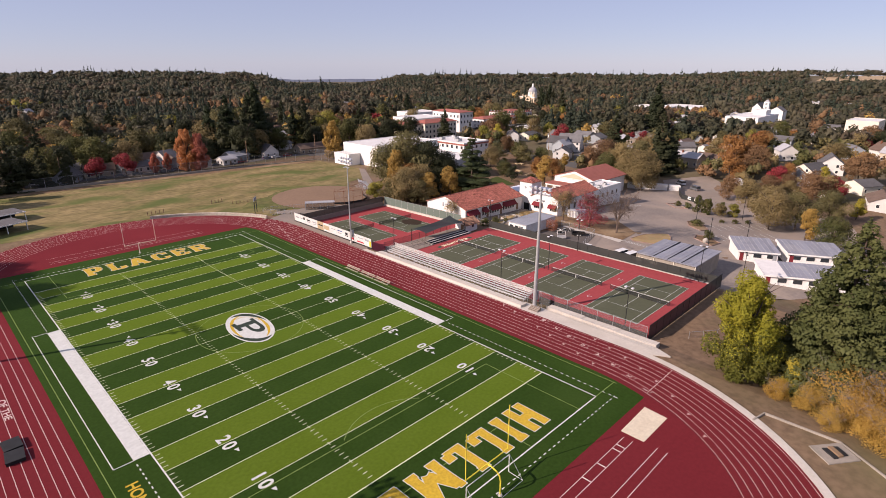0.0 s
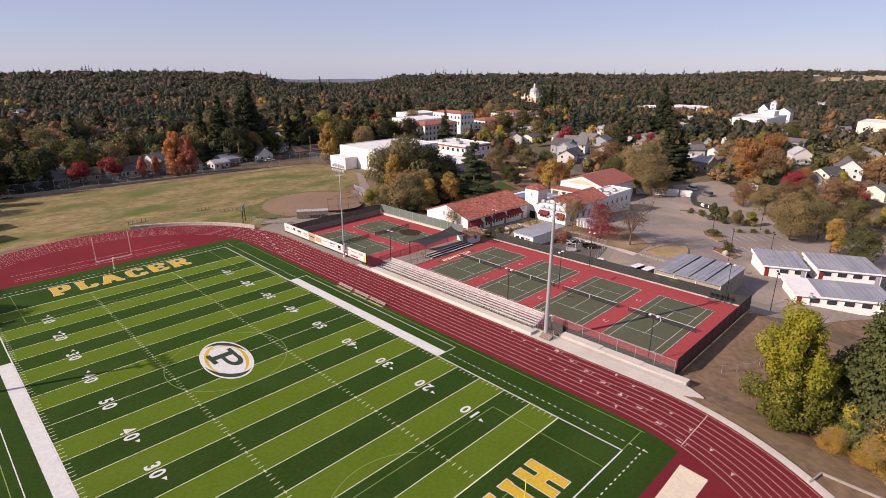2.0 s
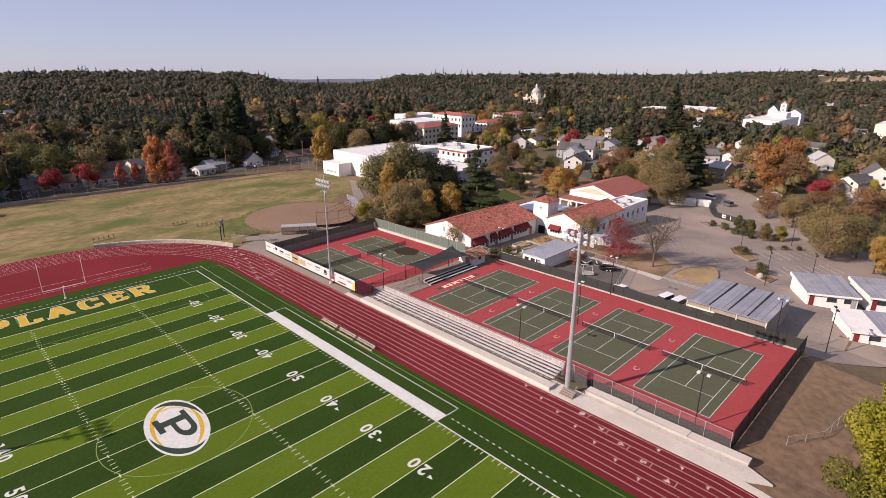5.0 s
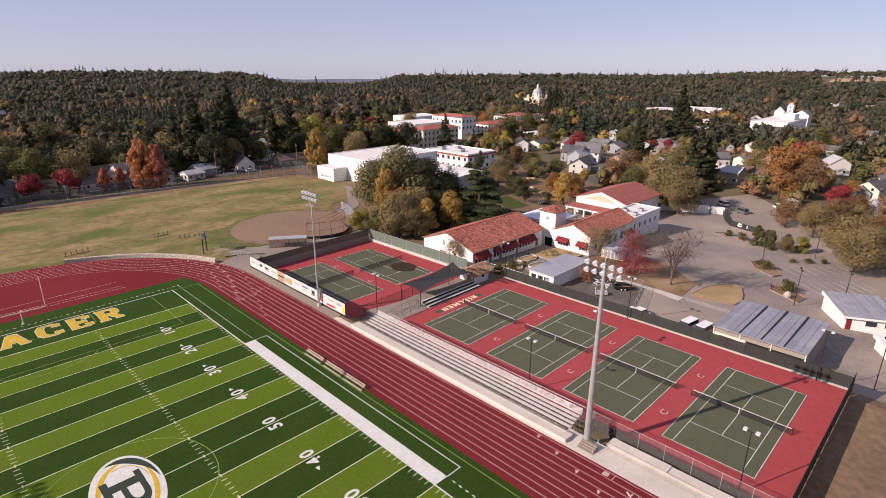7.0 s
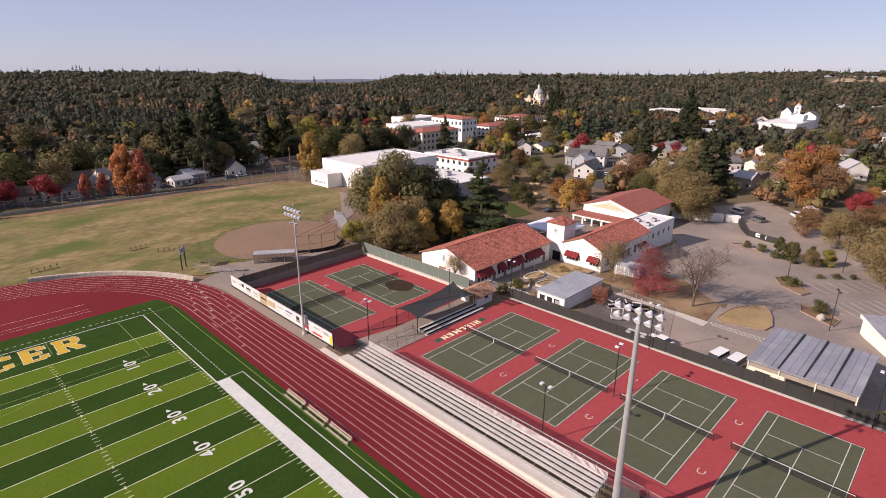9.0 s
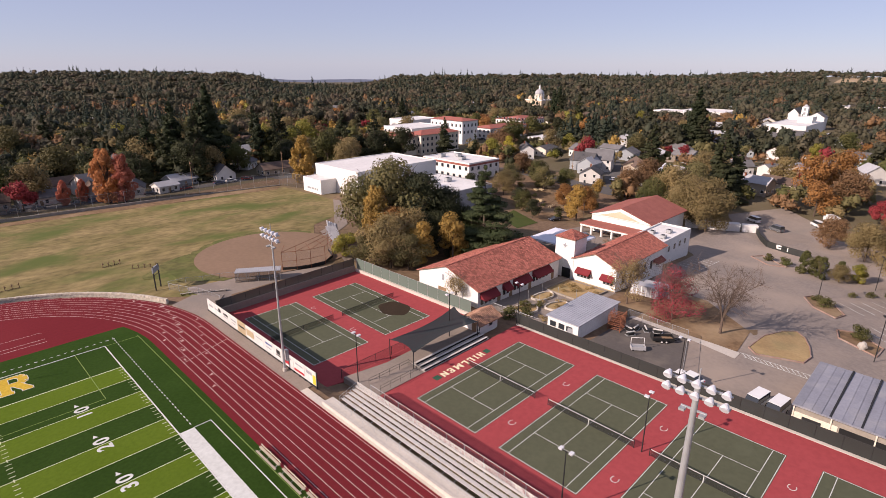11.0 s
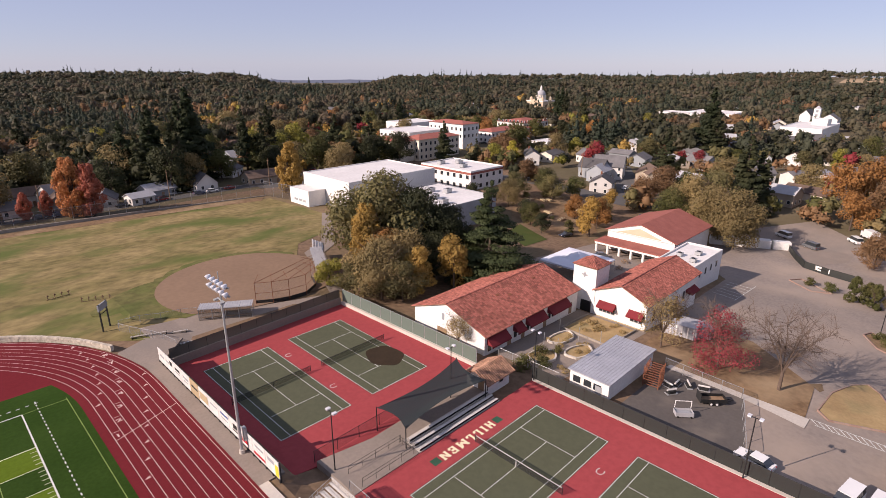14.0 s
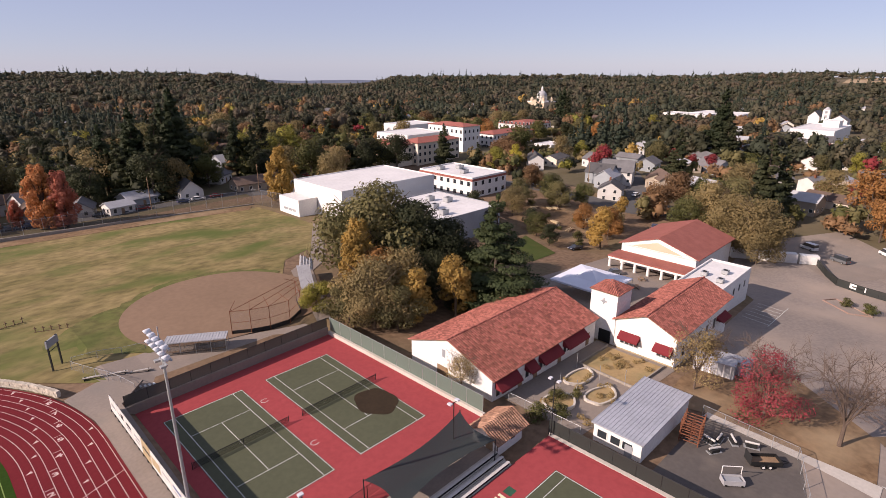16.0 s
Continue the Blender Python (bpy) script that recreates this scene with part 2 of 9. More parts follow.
def leaf_material(name, a, b, back=0.3, island=0.45, lump_scale=0.16, per=0.4):
    """Foliage: two leaf colours mixed at random from leaf to leaf, some light passing through."""
    m = bpy.data.materials.new(name)
    m.use_nodes = True
    n, l = m.node_tree.nodes, m.node_tree.links
    bs = n["Principled BSDF"]
    bs.inputs["Roughness"].default_value = 0.7
    bs.inputs["Specular IOR Level"].default_value = 0.2
    geo = n.new("ShaderNodeNewGeometry")
    info = n.new("ShaderNodeObjectInfo")
    x = n.new("ShaderNodeMix")
    x.data_type = 'RGBA'
    x.inputs[6].default_value, x.inputs[7].default_value = (*a, 1), (*b, 1)
    lump = n.new("ShaderNodeTexNoise")
    lump.inputs["Scale"].default_value, lump.inputs["Detail"].default_value = lump_scale, 2
    l.new(geo.outputs["Position"], lump.inputs["Vector"])
    add = n.new("ShaderNodeMath")
    add.operation = 'MULTIPLY_ADD'
    add.inputs[1].default_value = per
    l.new(geo.outputs["Random Per Island"], add.inputs[0])
    wide = n.new("ShaderNodeMapRange")
    wide.inputs["From Min"].default_value, wide.inputs["From Max"].default_value = 0.35, 0.65
    wide.inputs["To Max"].default_value = 0.55
    l.new(lump.outputs["Fac"], wide.inputs["Value"])
    l.new(wide.outputs["Result"], add.inputs[2])
    l.new(add.outputs[0], x.inputs[0])
    mul = n.new("ShaderNodeMix")
    mul.data_type, mul.blend_type = 'RGBA', 'MULTIPLY'
    mul.inputs[0].default_value = 1.0
    r = n.new("ShaderNodeMapRange")
    r.inputs["To Min"].default_value, r.inputs["To Max"].default_value = 1 - island * 0.5, 1 + island * 0.5
    l.new(info.outputs["Random"], r.inputs["Value"])
    comb = n.new("ShaderNodeCombineColor")
    for k in range(3):
        l.new(r.outputs["Result"], comb.inputs[k])
    l.new(x.outputs[2], mul.inputs[6])
    l.new(comb.outputs[0], mul.inputs[7])
    l.new(mul.outputs[2], bs.inputs["Base Color"])
    tr = n.new("ShaderNodeBsdfTranslucent")
    l.new(mul.outputs[2], tr.inputs["Color"])
    mx = n.new("ShaderNodeMixShader")
    mx.inputs[0].default_value = back
    l.new(bs.outputs[0], mx.inputs[1])
    l.new(tr.outputs[0], mx.inputs[2])
    l.new(mx.outputs[0], n["Material Output"].inputs["Surface"])
    return m


LEAF = dict(
    oak=leaf_material("leaf_oak", (0.074, 0.084, 0.026), (0.15, 0.13, 0.046), per=0.16),
    olive=leaf_material("leaf_olive", (0.114, 0.106, 0.043), (0.192, 0.158, 0.066), per=0.16),
    dark=leaf_material("leaf_dark", (0.028, 0.036, 0.016), (0.062, 0.064, 0.028), per=0.25),
    conifer=leaf_material("leaf_conifer", (0.024, 0.036, 0.015), (0.050, 0.060, 0.027), per=0.25),
    cedar=leaf_material("leaf_cedar", (0.036, 0.052, 0.020), (0.074, 0.090, 0.036)),
    yellow=leaf_material("leaf_yellow", (0.28, 0.24, 0.03), (0.40, 0.33, 0.05)),
    lime=leaf_material("leaf_lime", (0.165, 0.165, 0.030), (0.29, 0.25, 0.05)),
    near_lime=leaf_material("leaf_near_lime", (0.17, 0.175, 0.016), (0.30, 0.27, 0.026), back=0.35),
    gold=leaf_material("leaf_gold", (0.304, 0.191, 0.047), (0.442, 0.283, 0.076)),
    orange=leaf_material("leaf_orange", (0.276, 0.131, 0.044), (0.428, 0.214, 0.069)),
    rust=leaf_material("leaf_rust", (0.156, 0.094, 0.048), (0.252, 0.144, 0.07)),
    red=leaf_material("leaf_red", (0.20, 0.026, 0.032), (0.31, 0.055, 0.055)),
    maple=leaf_material("leaf_maple", (0.35, 0.105, 0.068), (0.48, 0.18, 0.11)),
    flame=leaf_material("leaf_flame", (0.403, 0.162, 0.056), (0.56, 0.258, 0.101)),
    pink=leaf_material("leaf_pink", (0.20, 0.030, 0.040), (0.30, 0.064, 0.068)),
    brown=leaf_material("leaf_brown", (0.188, 0.148, 0.065), (0.322, 0.234, 0.101), per=0.16),
    # far leaves: greyed base colours that carry some of the distance haze
    far_oak=leaf_material("leaf_far_oak", (0.052, 0.056, 0.031), (0.1, 0.092, 0.053), lump_scale=0.035, per=0.15),
    far_olive=leaf_material("leaf_far_olive", (0.071, 0.068, 0.041), (0.123, 0.104, 0.064), lump_scale=0.035, per=0.15),
    far_dark=leaf_material("leaf_far_dark", (0.038, 0.045, 0.028), (0.069, 0.074, 0.045), lump_scale=0.035, per=0.15),
    far_conifer=leaf_material("leaf_far_conifer", (0.031, 0.044, 0.029), (0.055, 0.068, 0.042), lump_scale=0.035, per=0.15),
    far_brown=leaf_material("leaf_far_brown", (0.089, 0.071, 0.047), (0.135, 0.103, 0.064), lump_scale=0.035, per=0.15),
    near_cedar=leaf_material("leaf_near_cedar", (0.078, 0.098, 0.030), (0.150, 0.158, 0.050)),
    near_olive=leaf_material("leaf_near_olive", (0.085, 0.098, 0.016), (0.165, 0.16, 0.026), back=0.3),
    near_gold=leaf_material("leaf_near_gold", (0.30, 0.165, 0.030), (0.50, 0.33, 0.075)),
    straw=leaf_material("leaf_straw", (0.36, 0.27, 0.12), (0.25, 0.18, 0.08)),
)

# ---------------------------------------------------------------- mesh tools


class Shape:
    """Collects faces for one mesh."""

    def __init__(self):
        self.v, self.f = [], []

    def poly(self, pts):
        k = len(self.v)
        self.v += [tuple(p) for p in pts]
        self.f.append(tuple(range(k, k + len(pts))))
        return self

    def box(self, x0, x1, y0, y1, z0, z1):
        k = len(self.v)
        self.v += [(x0, y0, z0), (x1, y0, z0), (x1, y1, z0), (x0, y1, z0), (x0, y0, z1), (x1, y0, z1), (x1, y1, z1), (x0, y1, z1)]
        self.f += [tuple(k + i for i in q) for q in ((0, 3, 2, 1), (4, 5, 6, 7), (0, 1, 5, 4), (1, 2, 6, 5), (2, 3, 7, 6), (3, 0, 4, 7))]
        return self

    def prism(self, pts, z0, z1):
        """A flat outline (x, y), counter-clockwise, raised from z0 to z1."""
        k, n = len(self.v), len(pts)
        self.v += [(x, y, z0) for x, y in pts] + [(x, y, z1) for x, y in pts]
        self.f.append(tuple(k + n + i for i in range(n)))
        self.f.append(tuple(k + n - 1 - i for i in range(n)))
        self.f += [(k + i, k + (i + 1) % n, k + n + (i + 1) % n, k + n + i) for i in range(n)]
        return self

    def extrude_x(self, yz, x0, x1):
        """An outline in (y, z) drawn along x."""
        k, n = len(self.v), len(yz)
        self.v += [(x0, y, z) for y, z in yz] + [(x1, y, z) for y, z in yz]
        self.f.append(tuple(k + n - 1 - i for i in range(n)))
        self.f.append(tuple(k + n + i for i in range(n)))
        self.f += [(k + i, k + (i + 1) % n, k + n + (i + 1) % n, k + n + i) for i in range(n)]
        return self

    def tube(self, p0, p1, r0, r1=None, seg=8, cap=True):
        r1 = r0 if r1 is None else r1
        p0, p1 = Vector(p0), Vector(p1)
        a = (p1 - p0).normalized()
        u = a.orthogonal().normalized()
        w = a.cross(u)
        k = len(self.v)
        for p, r in ((p0, r0), (p1, r1)):
            for i in range(seg):
                an = 2 * math.pi * i / seg
                self.v.append(tuple(p + (u * math.cos(an) + w * math.sin(an)) * r))
        self.f += [(k + i, k + (i + 1) % seg, k + seg + (i + 1) % seg, k + seg + i) for i in range(seg)]
        if cap:
            self.f.append(tuple(k + seg - 1 - i for i in range(seg)))
            self.f.append(tuple(k + seg + i for i in range(seg)))
        return self

    def beam(self, p0, p1, w, h):
        """A straight bar of width w and height h between two points."""
        p0, p1 = Vector(p0), Vector(p1)
        a = (p1 - p0).normalized()
        s = a.cross(Vector((0, 0, 1)))
        s = s.normalized() if s.length > 1e-4 else Vector((1, 0, 0))
        t = s.cross(a)
        k = len(self.v)
        for p in (p0, p1):
            for i, j in ((-1, -1), (1, -1), (1, 1), (-1, 1)):
                self.v.append(tuple(p + s * (i * w / 2) + t * (j * h / 2)))
        self.f += [tuple(k + i for i in q) for q in ((3, 2, 1, 0), (4, 5, 6, 7), (0, 1, 5, 4), (1, 2, 6, 5), (2, 3, 7, 6), (3, 0, 4, 7))]
        return self

    def mesh(self, name, mat, smooth=False):
        me = bpy.data.meshes.new(name)
        me.from_pydata(self.v, [], self.f)
        me.materials.append(mat)
        if smooth:
            me.polygons.foreach_set("use_smooth", [True] * len(me.polygons))
        me.update()
        return me


def thing(name, label, category, at=(0, 0, 0), turn=0.0, group=""):
    """An Empty at the base of a thing, to which its parts belong."""
    ob = new(name)
    ob.matrix_basis = pose(*at, 0, 0, turn)
    ob.empty_display_size = 0.2
    return tagged(ob, label, category, group)


def part(name, shape, mat, parent=None, label="", smooth=False):
    ob = new(name, shape.mesh(name, mat, smooth) if isinstance(shape, Shape) else shape)
    if parent is not None:
        ob.parent = parent
    if label:
        ob["label"] = label
    return ob


def structure(name, shape, mat, label=""):
    ob = new(name, shape.mesh(name, mat) if isinstance(shape, Shape) else shape)
    return tagged(ob, label, kind="structure")


def solo(name, shape, mat, label, category, group="", kind="", smooth=False):
    ob = new(name, shape.mesh(name, mat, smooth) if isinstance(shape, Shape) else shape)
    return tagged(ob, label, category, group, kind)


def text_mesh(body, size, mat, bold=0.0):
    """Flat lettering as a mesh, centred on its origin."""
    cu = bpy.data.curves.new("lettering", 'FONT')
    cu.body, cu.size, cu.align_x, cu.align_y, cu.offset = body, size, 'CENTER', 'CENTER', bold
    ob = bpy.data.objects.new("lettering", cu)
    scene.collection.objects.link(ob)
    me = bpy.data.meshes.new_from_object(ob.evaluated_get(bpy.context.evaluated_depsgraph_get()))
    bpy.data.objects.remove(ob)
    me.materials.clear()
    me.materials.append(mat)
    return me


# ---------------------------------------------------------------- ground


def clamp(v, a=0.0, b=1.0):
    return max(a, min(b, v))


def lerp_steps(x, steps):
    if x <= steps[0][0]:
        return steps[0][1]
    for (a, za), (b, zb) in zip(steps, steps[1:]):
        if x <= b:
            k = (x - a) / (b - a)
            return za + (zb - za) * k
    return steps[-1][1]


EAST = [(43.5, -0.15), (44.5, -0.4), (48.0, -1.1), (80, -1.15), (84, -1.6), (111, -2.6), (125, -4.0), (181, -8.6), (215, -9.0), (262, -5.5), (350, -4), (470, -6),
        (620, -12), (900, -14), (1200, -5)]
NORTHEAST = [(60, -0.9), (95, -1.8), (120, -2.2), (160, -3.5), (200, -3.5), (270, -2.0), (370, -3.0), (500, -8.0), (900, -14), (1200, -5)]
NORTH = [(58, -0.15), (72, -0.8), (140, -1.8), (165, -2.5), (200, -4.0), (320, -6.5), (600, -12), (900, -8), (1200, -2)]
SKYLINE = [(-60, 4), (4, 11), (20, 14), (27, 6), (30, -22), (37, -24), (41, 1), (60, 6), (72, 12), (84, 20), (100, 20), (160, 4)]


def ground_z(x, y):
    """Height of the ground: the level stadium, the town falling away to the east, wooded hills beyond."""
    e = lerp_steps(x, EAST)
    if x > 80:
        e -= 2.3 * clamp((-18 - y) / 30) * clamp((x - 80) / 14) * clamp((190 - x) / 60)
    n = lerp_steps(y, NORTH) if y > 58 else -0.15
    if 43.5 < x < 80 and 12 < y < 62:
        k = clamp((y - 12) / 9) * clamp((62 - y) / 4)
        e = e * (1 - k) + (-1.85 if x > 45 else -0.15 - (x - 43.5)) * k
    if y < 58:
        z = e
    else:
        ne = lerp_steps(x, NORTHEAST) if x > 60 else n
        ne = n + (ne - n) * clamp((x - 60) / 50) * clamp((x * 2.2 - y) / 120 + 0.4)
        k = clamp((y - 58) / 50)
        z = e * (1 - k) + ne * k if x > 44 else n
    z += 0.5 * clamp((x - 94) / 7) * clamp((136 - x) / 8) * clamp((-38 - y) / 6)
    r = math.hypot(x, y)
    if y < -56 and x > 25:
        z -= clamp((-56 - y) / 25) * clamp((x - 36) / 18) * 2.4
    if r > 700:
        az = math.degrees(math.atan2(x + 10, y + 50))
        far = lerp_steps(r, [(700, -14), (1000, -10), (1600, 0), (2100, -4), (2800, -40), (3800, -90), (7000, -100)])
        far += lerp_steps(az, SKYLINE) * clamp((r - 900) / 700) * clamp((2600 - r) / 500)
        far += noise.noise(Vector((x * 0.0024, y * 0.0024, 3.1))) * 9 * clamp((r - 700) / 500)
        k = clamp((r - 700) / 350)
        z = z * (1 - k) + far * k
    return z


def grid_lines(near0, near1, step, far):
    out, p, s = list(np.arange(near0, near1 + 0.1, step)), near1, step
    while p < far:
        s = min(s * 1.35, 160)
        p += s
        out.append(p)
    q, s = near0, step
    while q > -far:
        s = min(s * 1.35, 300)
        q -= s
        out.insert(0, q)
    return out


gx, gy = grid_lines(-60, 230, 2.5, 4700), grid_lines(-96, 200, 2.5, 4700)
gs = Shape()
gs.v = [(x, y, ground_z(x, y)) for y in gy for x in gx]
NXL = len(gx)
gs.f = [(j * NXL + i, j * NXL + i + 1, (j + 1) * NXL + i + 1, (j + 1) * NXL + i) for j in range(len(gy) - 1) for i in range(NXL - 1)]
ground_mesh = gs.mesh("ground", M["soil"])
ground_mesh.materials.append(M["forest_floor"])
for p in ground_mesh.polygons:
    c = p.center
    if math.hypot(c.x, c.y) > 330 or (c.y > 172 and c.x < 200) or (c.x > 228 and c.y > -120):
        p.material_index = 1
ground = structure("ground", ground_mesh, None, "bare brown soil with dry patches under the whole site")


def sheet(name, outline, mat, lift, label, step=5.0, flat=None):
    """A thin layer over the ground inside an outline of (x, y)."""
    bm = bmesh.new()
    bm.faces.new([bm.verts.new((x, y, 0)) for x, y in outline])
    if flat is None:
        xs, ys = [p[0] for p in outline], [p[1] for p in outline]
        for lo, hi, no in ((min(xs), max(xs), Vector((1, 0, 0))), (min(ys), max(ys), Vector((0, 1, 0)))):
            p = math.floor(lo / step) * step
            while p < hi:
                bmesh.ops.bisect_plane(bm, geom=bm.verts[:] + bm.edges[:] + bm.faces[:], plane_co=no * p, plane_no=no)
                p += step
        for v in bm.verts:
            v.co.z = ground_z(v.co.x, v.co.y) + lift
    else:
        for v in bm.verts:
            v.co.z = flat
    bmesh.ops.recalc_face_normals(bm, faces=bm.faces)
    if sum(f.normal.z for f in bm.faces) < 0:
        bmesh.ops.reverse_faces(bm, faces=bm.faces)
    me = bpy.data.meshes.new(name)
    bm.to_mesh(me)
    bm.free()
    me.materials.append(mat)
    return structure(name, me, mat, label)


def arc(cx, cy, r, a0, a1, n):
    return [(cx + r * math.cos(radians(a0 + (a1 - a0) * i / n)), cy + r * math.sin(radians(a0 + (a1 - a0) * i / n))) for i in range(n + 1)]


YD = 0.9144
SIDE, GOAL, END = 26.667 * YD, 50 * YD, 60 * YD
CURVE_Y, R_IN, LANE, R_TURF = 50.6, 31.6, 1.05, 30.5
R_OUT = R_IN + 8 * LANE


def stadium(r, n=40):
    return arc(0, CURVE_Y, r, 0, 180, n) + arc(0, -CURVE_Y, r, 180, 360, n)


def ring(shape, r0, r1, z, n=48):
    a, b = stadium(r0, n), stadium(r1, n)
    for i in range(len(a)):
        j = (i + 1) % len(a)
        shape.poly([(*a[i], z), (*b[i], z), (*b[j], z), (*a[j], z)])
    return shape


# running track, one red surface with the ends inside the curves
track = structure("running_track", Shape().prism(stadium(R_OUT + 0.35), -0.14, 0.0), M["track"], "brick-red rubber running track with eight lanes")
for i in range(9):
    solo("lane_line", ring(Shape(), R_IN + i * LANE - 0.032, R_IN + i * LANE + 0.032, 0.006), M["track_line"], "", "", kind="structure")


def clipped(y):
    return math.sqrt(max(0, R_TURF ** 2 - max(0, abs(y) - CURVE_Y) ** 2)) - 0.05


turf_outline = [(clipped(y), y) for y in np.linspace(-59.8, -CURVE_Y, 7)] + [(clipped(y), y) for y in np.linspace(CURVE_Y, 60.6, 7)]
turf_outline += [(-x, y) for x, y in reversed(turf_outline)]
structure("turf", Shape().prism(turf_outline, -0.1, 0.012), M["turf_dark"], "dark green artificial turf of the football field")
for k in range(10):
    y0 = (-50 + 10 * k) * YD if k < 5 else (-45 + 10 * k) * YD
    structure("turf_stripe", Shape().box(-SIDE, SIDE, y0, y0 + 5 * YD, 0.0, 0.020), M["turf_light"], "lighter yellow-green five-yard turf stripe")

# ---------------------------------------------------------------- field markings
Z1, Z2 = 0.026, 0.032


def flat_bar(s, x0, x1, y0, y1, z=Z1):
    return s.poly([(x0, y0, z), (x1, y0, z), (x1, y1, z), (x0, y1, z)])


def paint(name, shape, mat, label=""):
    return structure(name, shape, mat, label)


s = Shape()
for k in range(-50, 51, 5):
    w = 0.085 if abs(k) == 50 else 0.052
    flat_bar(s, -SIDE, SIDE, k * YD - w, k * YD + w)
paint("yard_line", s, M["line_yard"], "white yard lines every five yards")
s = Shape()
for sx in (-1, 1):
    flat_bar(s, sx * SIDE - 0.09, sx * SIDE + 0.09, -END, END, Z2)
    flat_bar(s, -SIDE, SIDE, sx * END - 0.09, sx * END + 0.09, Z2)
paint("boundary_line", s, M["line_white"], "white sidelines and end lines")
s = Shape()
for k in range(-49, 50):
    if k % 5:
        for x in (-SIDE + 0.45, SIDE - 0.45, -SIDE / 3, SIDE / 3):
            flat_bar(s, x - 0.33, x + 0.33, k * YD - 0.045, k * YD + 0.045)
    else:
        for x in (-SIDE / 3, SIDE / 3):
            flat_bar(s, x - 0.06, x + 0.06, k * YD - 0.33, k * YD + 0.33, Z2)
paint("hash_mark", s, M["line_yard"], "white one-yard hash marks")
for sx in (-1, 1):
    a, b = sorted((sx * (SIDE + 0.1), sx * (SIDE + 1.9)))
    paint("sideline_band", flat_bar(Shape(), a, b, -22.9, 22.9), M["line_white"], "broad white restraining band beside the sideline")
    s = Shape()
    x = sx * 28.45
    flat_bar(s, x - 0.06, x + 0.06, -22.9, 22.9)
    for y in (-22.9, 22.9):
        a, b = sorted((sx * (SIDE + 1.9), x))
        flat_bar(s, a, b, y - 0.06, y + 0.06)
    paint("team_box_line", s, M["line_white"])
    s = Shape()
    y = 23.8
    while y < 57:
        for q in (y, -y - 0.45):
            flat_bar(s, sx * (SIDE + 1.75), sx * (SIDE + 1.9), q, q + 0.45) if sx > 0 else flat_bar(s, sx * (SIDE + 1.9), sx * (SIDE + 1.75), q, q + 0.45)
        y += 1.0
    x = -SIDE - 1.6
    while x < SIDE + 1.8:
        flat_bar(s, x, x + 0.45, sx * 56.7 - 0.075, sx * 56.7 + 0.075)
        x += 1.0
    paint("dotted_line", s, M["line_white"], "dotted white limit line round the field")
    s = Shape()
    flat_bar(s, sx * 29.55 - 0.05, sx * 29.55 + 0.05, -55.3, 55.3)
    flat_bar(s, sx * (SIDE + 0.1) if sx > 0 else -29.55, 29.55 if sx > 0 else -SIDE - 0.1, -54.9, -54.8)
    flat_bar(s, sx * (SIDE + 0.1) if sx > 0 else -29.55, 29.55 if sx > 0 else -SIDE - 0.1, 54.8, 54.9)
    paint("soccer_touchline", s, M["line_faint"], "faint yellow-green soccer line")
s = Shape()
for sy in (-1, 1):
    yb = sy * 38.0
    flat_bar(s, -20.1, 20.1, yb - 0.05, yb + 0.05)
    for sx in (-1, 1):
        flat_bar(s, sx * 20.1 - 0.05, sx * 20.1 + 0.05, *sorted((yb, sy * END)))
        flat_bar(s, sx * 9.15 - 0.05, sx * 9.15 + 0.05, *sorted((sy * 49.4, sy * END)))
    flat_bar(s, -9.15, 9.15, sy * 49.4 - 0.05, sy * 49.4 + 0.05)
    cen = sy * 43.9
    pts = [p for p in arc(0, cen, 9.15, 0, 360, 72)]
    for p, q in zip(pts, pts[1:]):
        if abs(p[1]) < 38.0 and abs(q[1]) < 38.0:
            s.poly([(*p, Z2), (*q, Z2), (q[0] * 0.989, cen + (q[1] - cen) * 0.989, Z2), (p[0] * 0.989, cen + (p[1] - cen) * 0.989, Z2)])
for i in range(72):
    p, q = arc(0, 0, 9.15, i * 5, i * 5 + 5, 1)
    s.poly([(*p, Z2), (p[0] * 0.989, p[1] * 0.989, Z2), (q[0] * 0.989, q[1] * 0.989, Z2), (*q, Z2)])
paint("soccer_line", s, M["line_faint"], "faint yellow-green soccer boxes and centre circle")

# field numbers, their feet towards the sidelines, with small arrows towards the nearer goal
for k in (-40, -30, -20, -10, 0, 10, 20, 30, 40):
    for sx in (-1, 1):
        for n, digit in enumerate(str(50 - abs(k))):
            ob = new("field_number", text_mesh(digit, 2.4, M["line_white"], 0.07))
            ob.matrix_basis = pose(sx * 17.1, k * YD + sx * (-0.84 if n == 0 else 0.84), Z2, 0, 0, 90 if sx > 0 else -90) @ Matrix.Diagonal((0.95, 1.0, 1, 1))
            tagged(ob, "white painted digit of a yard number on the turf", kind="structure")
        if k:
            d = 1 if k > 0 else -1
            y = k * YD + d * 1.95
            paint("yard_arrow", Shape().poly([(sx * 16.4, y, Z2), (sx * 17.0, y, Z2), (sx * 16.6, y + d * 0.75, Z2)][::1 if sx * d > 0 else -1]), M["line_white"])

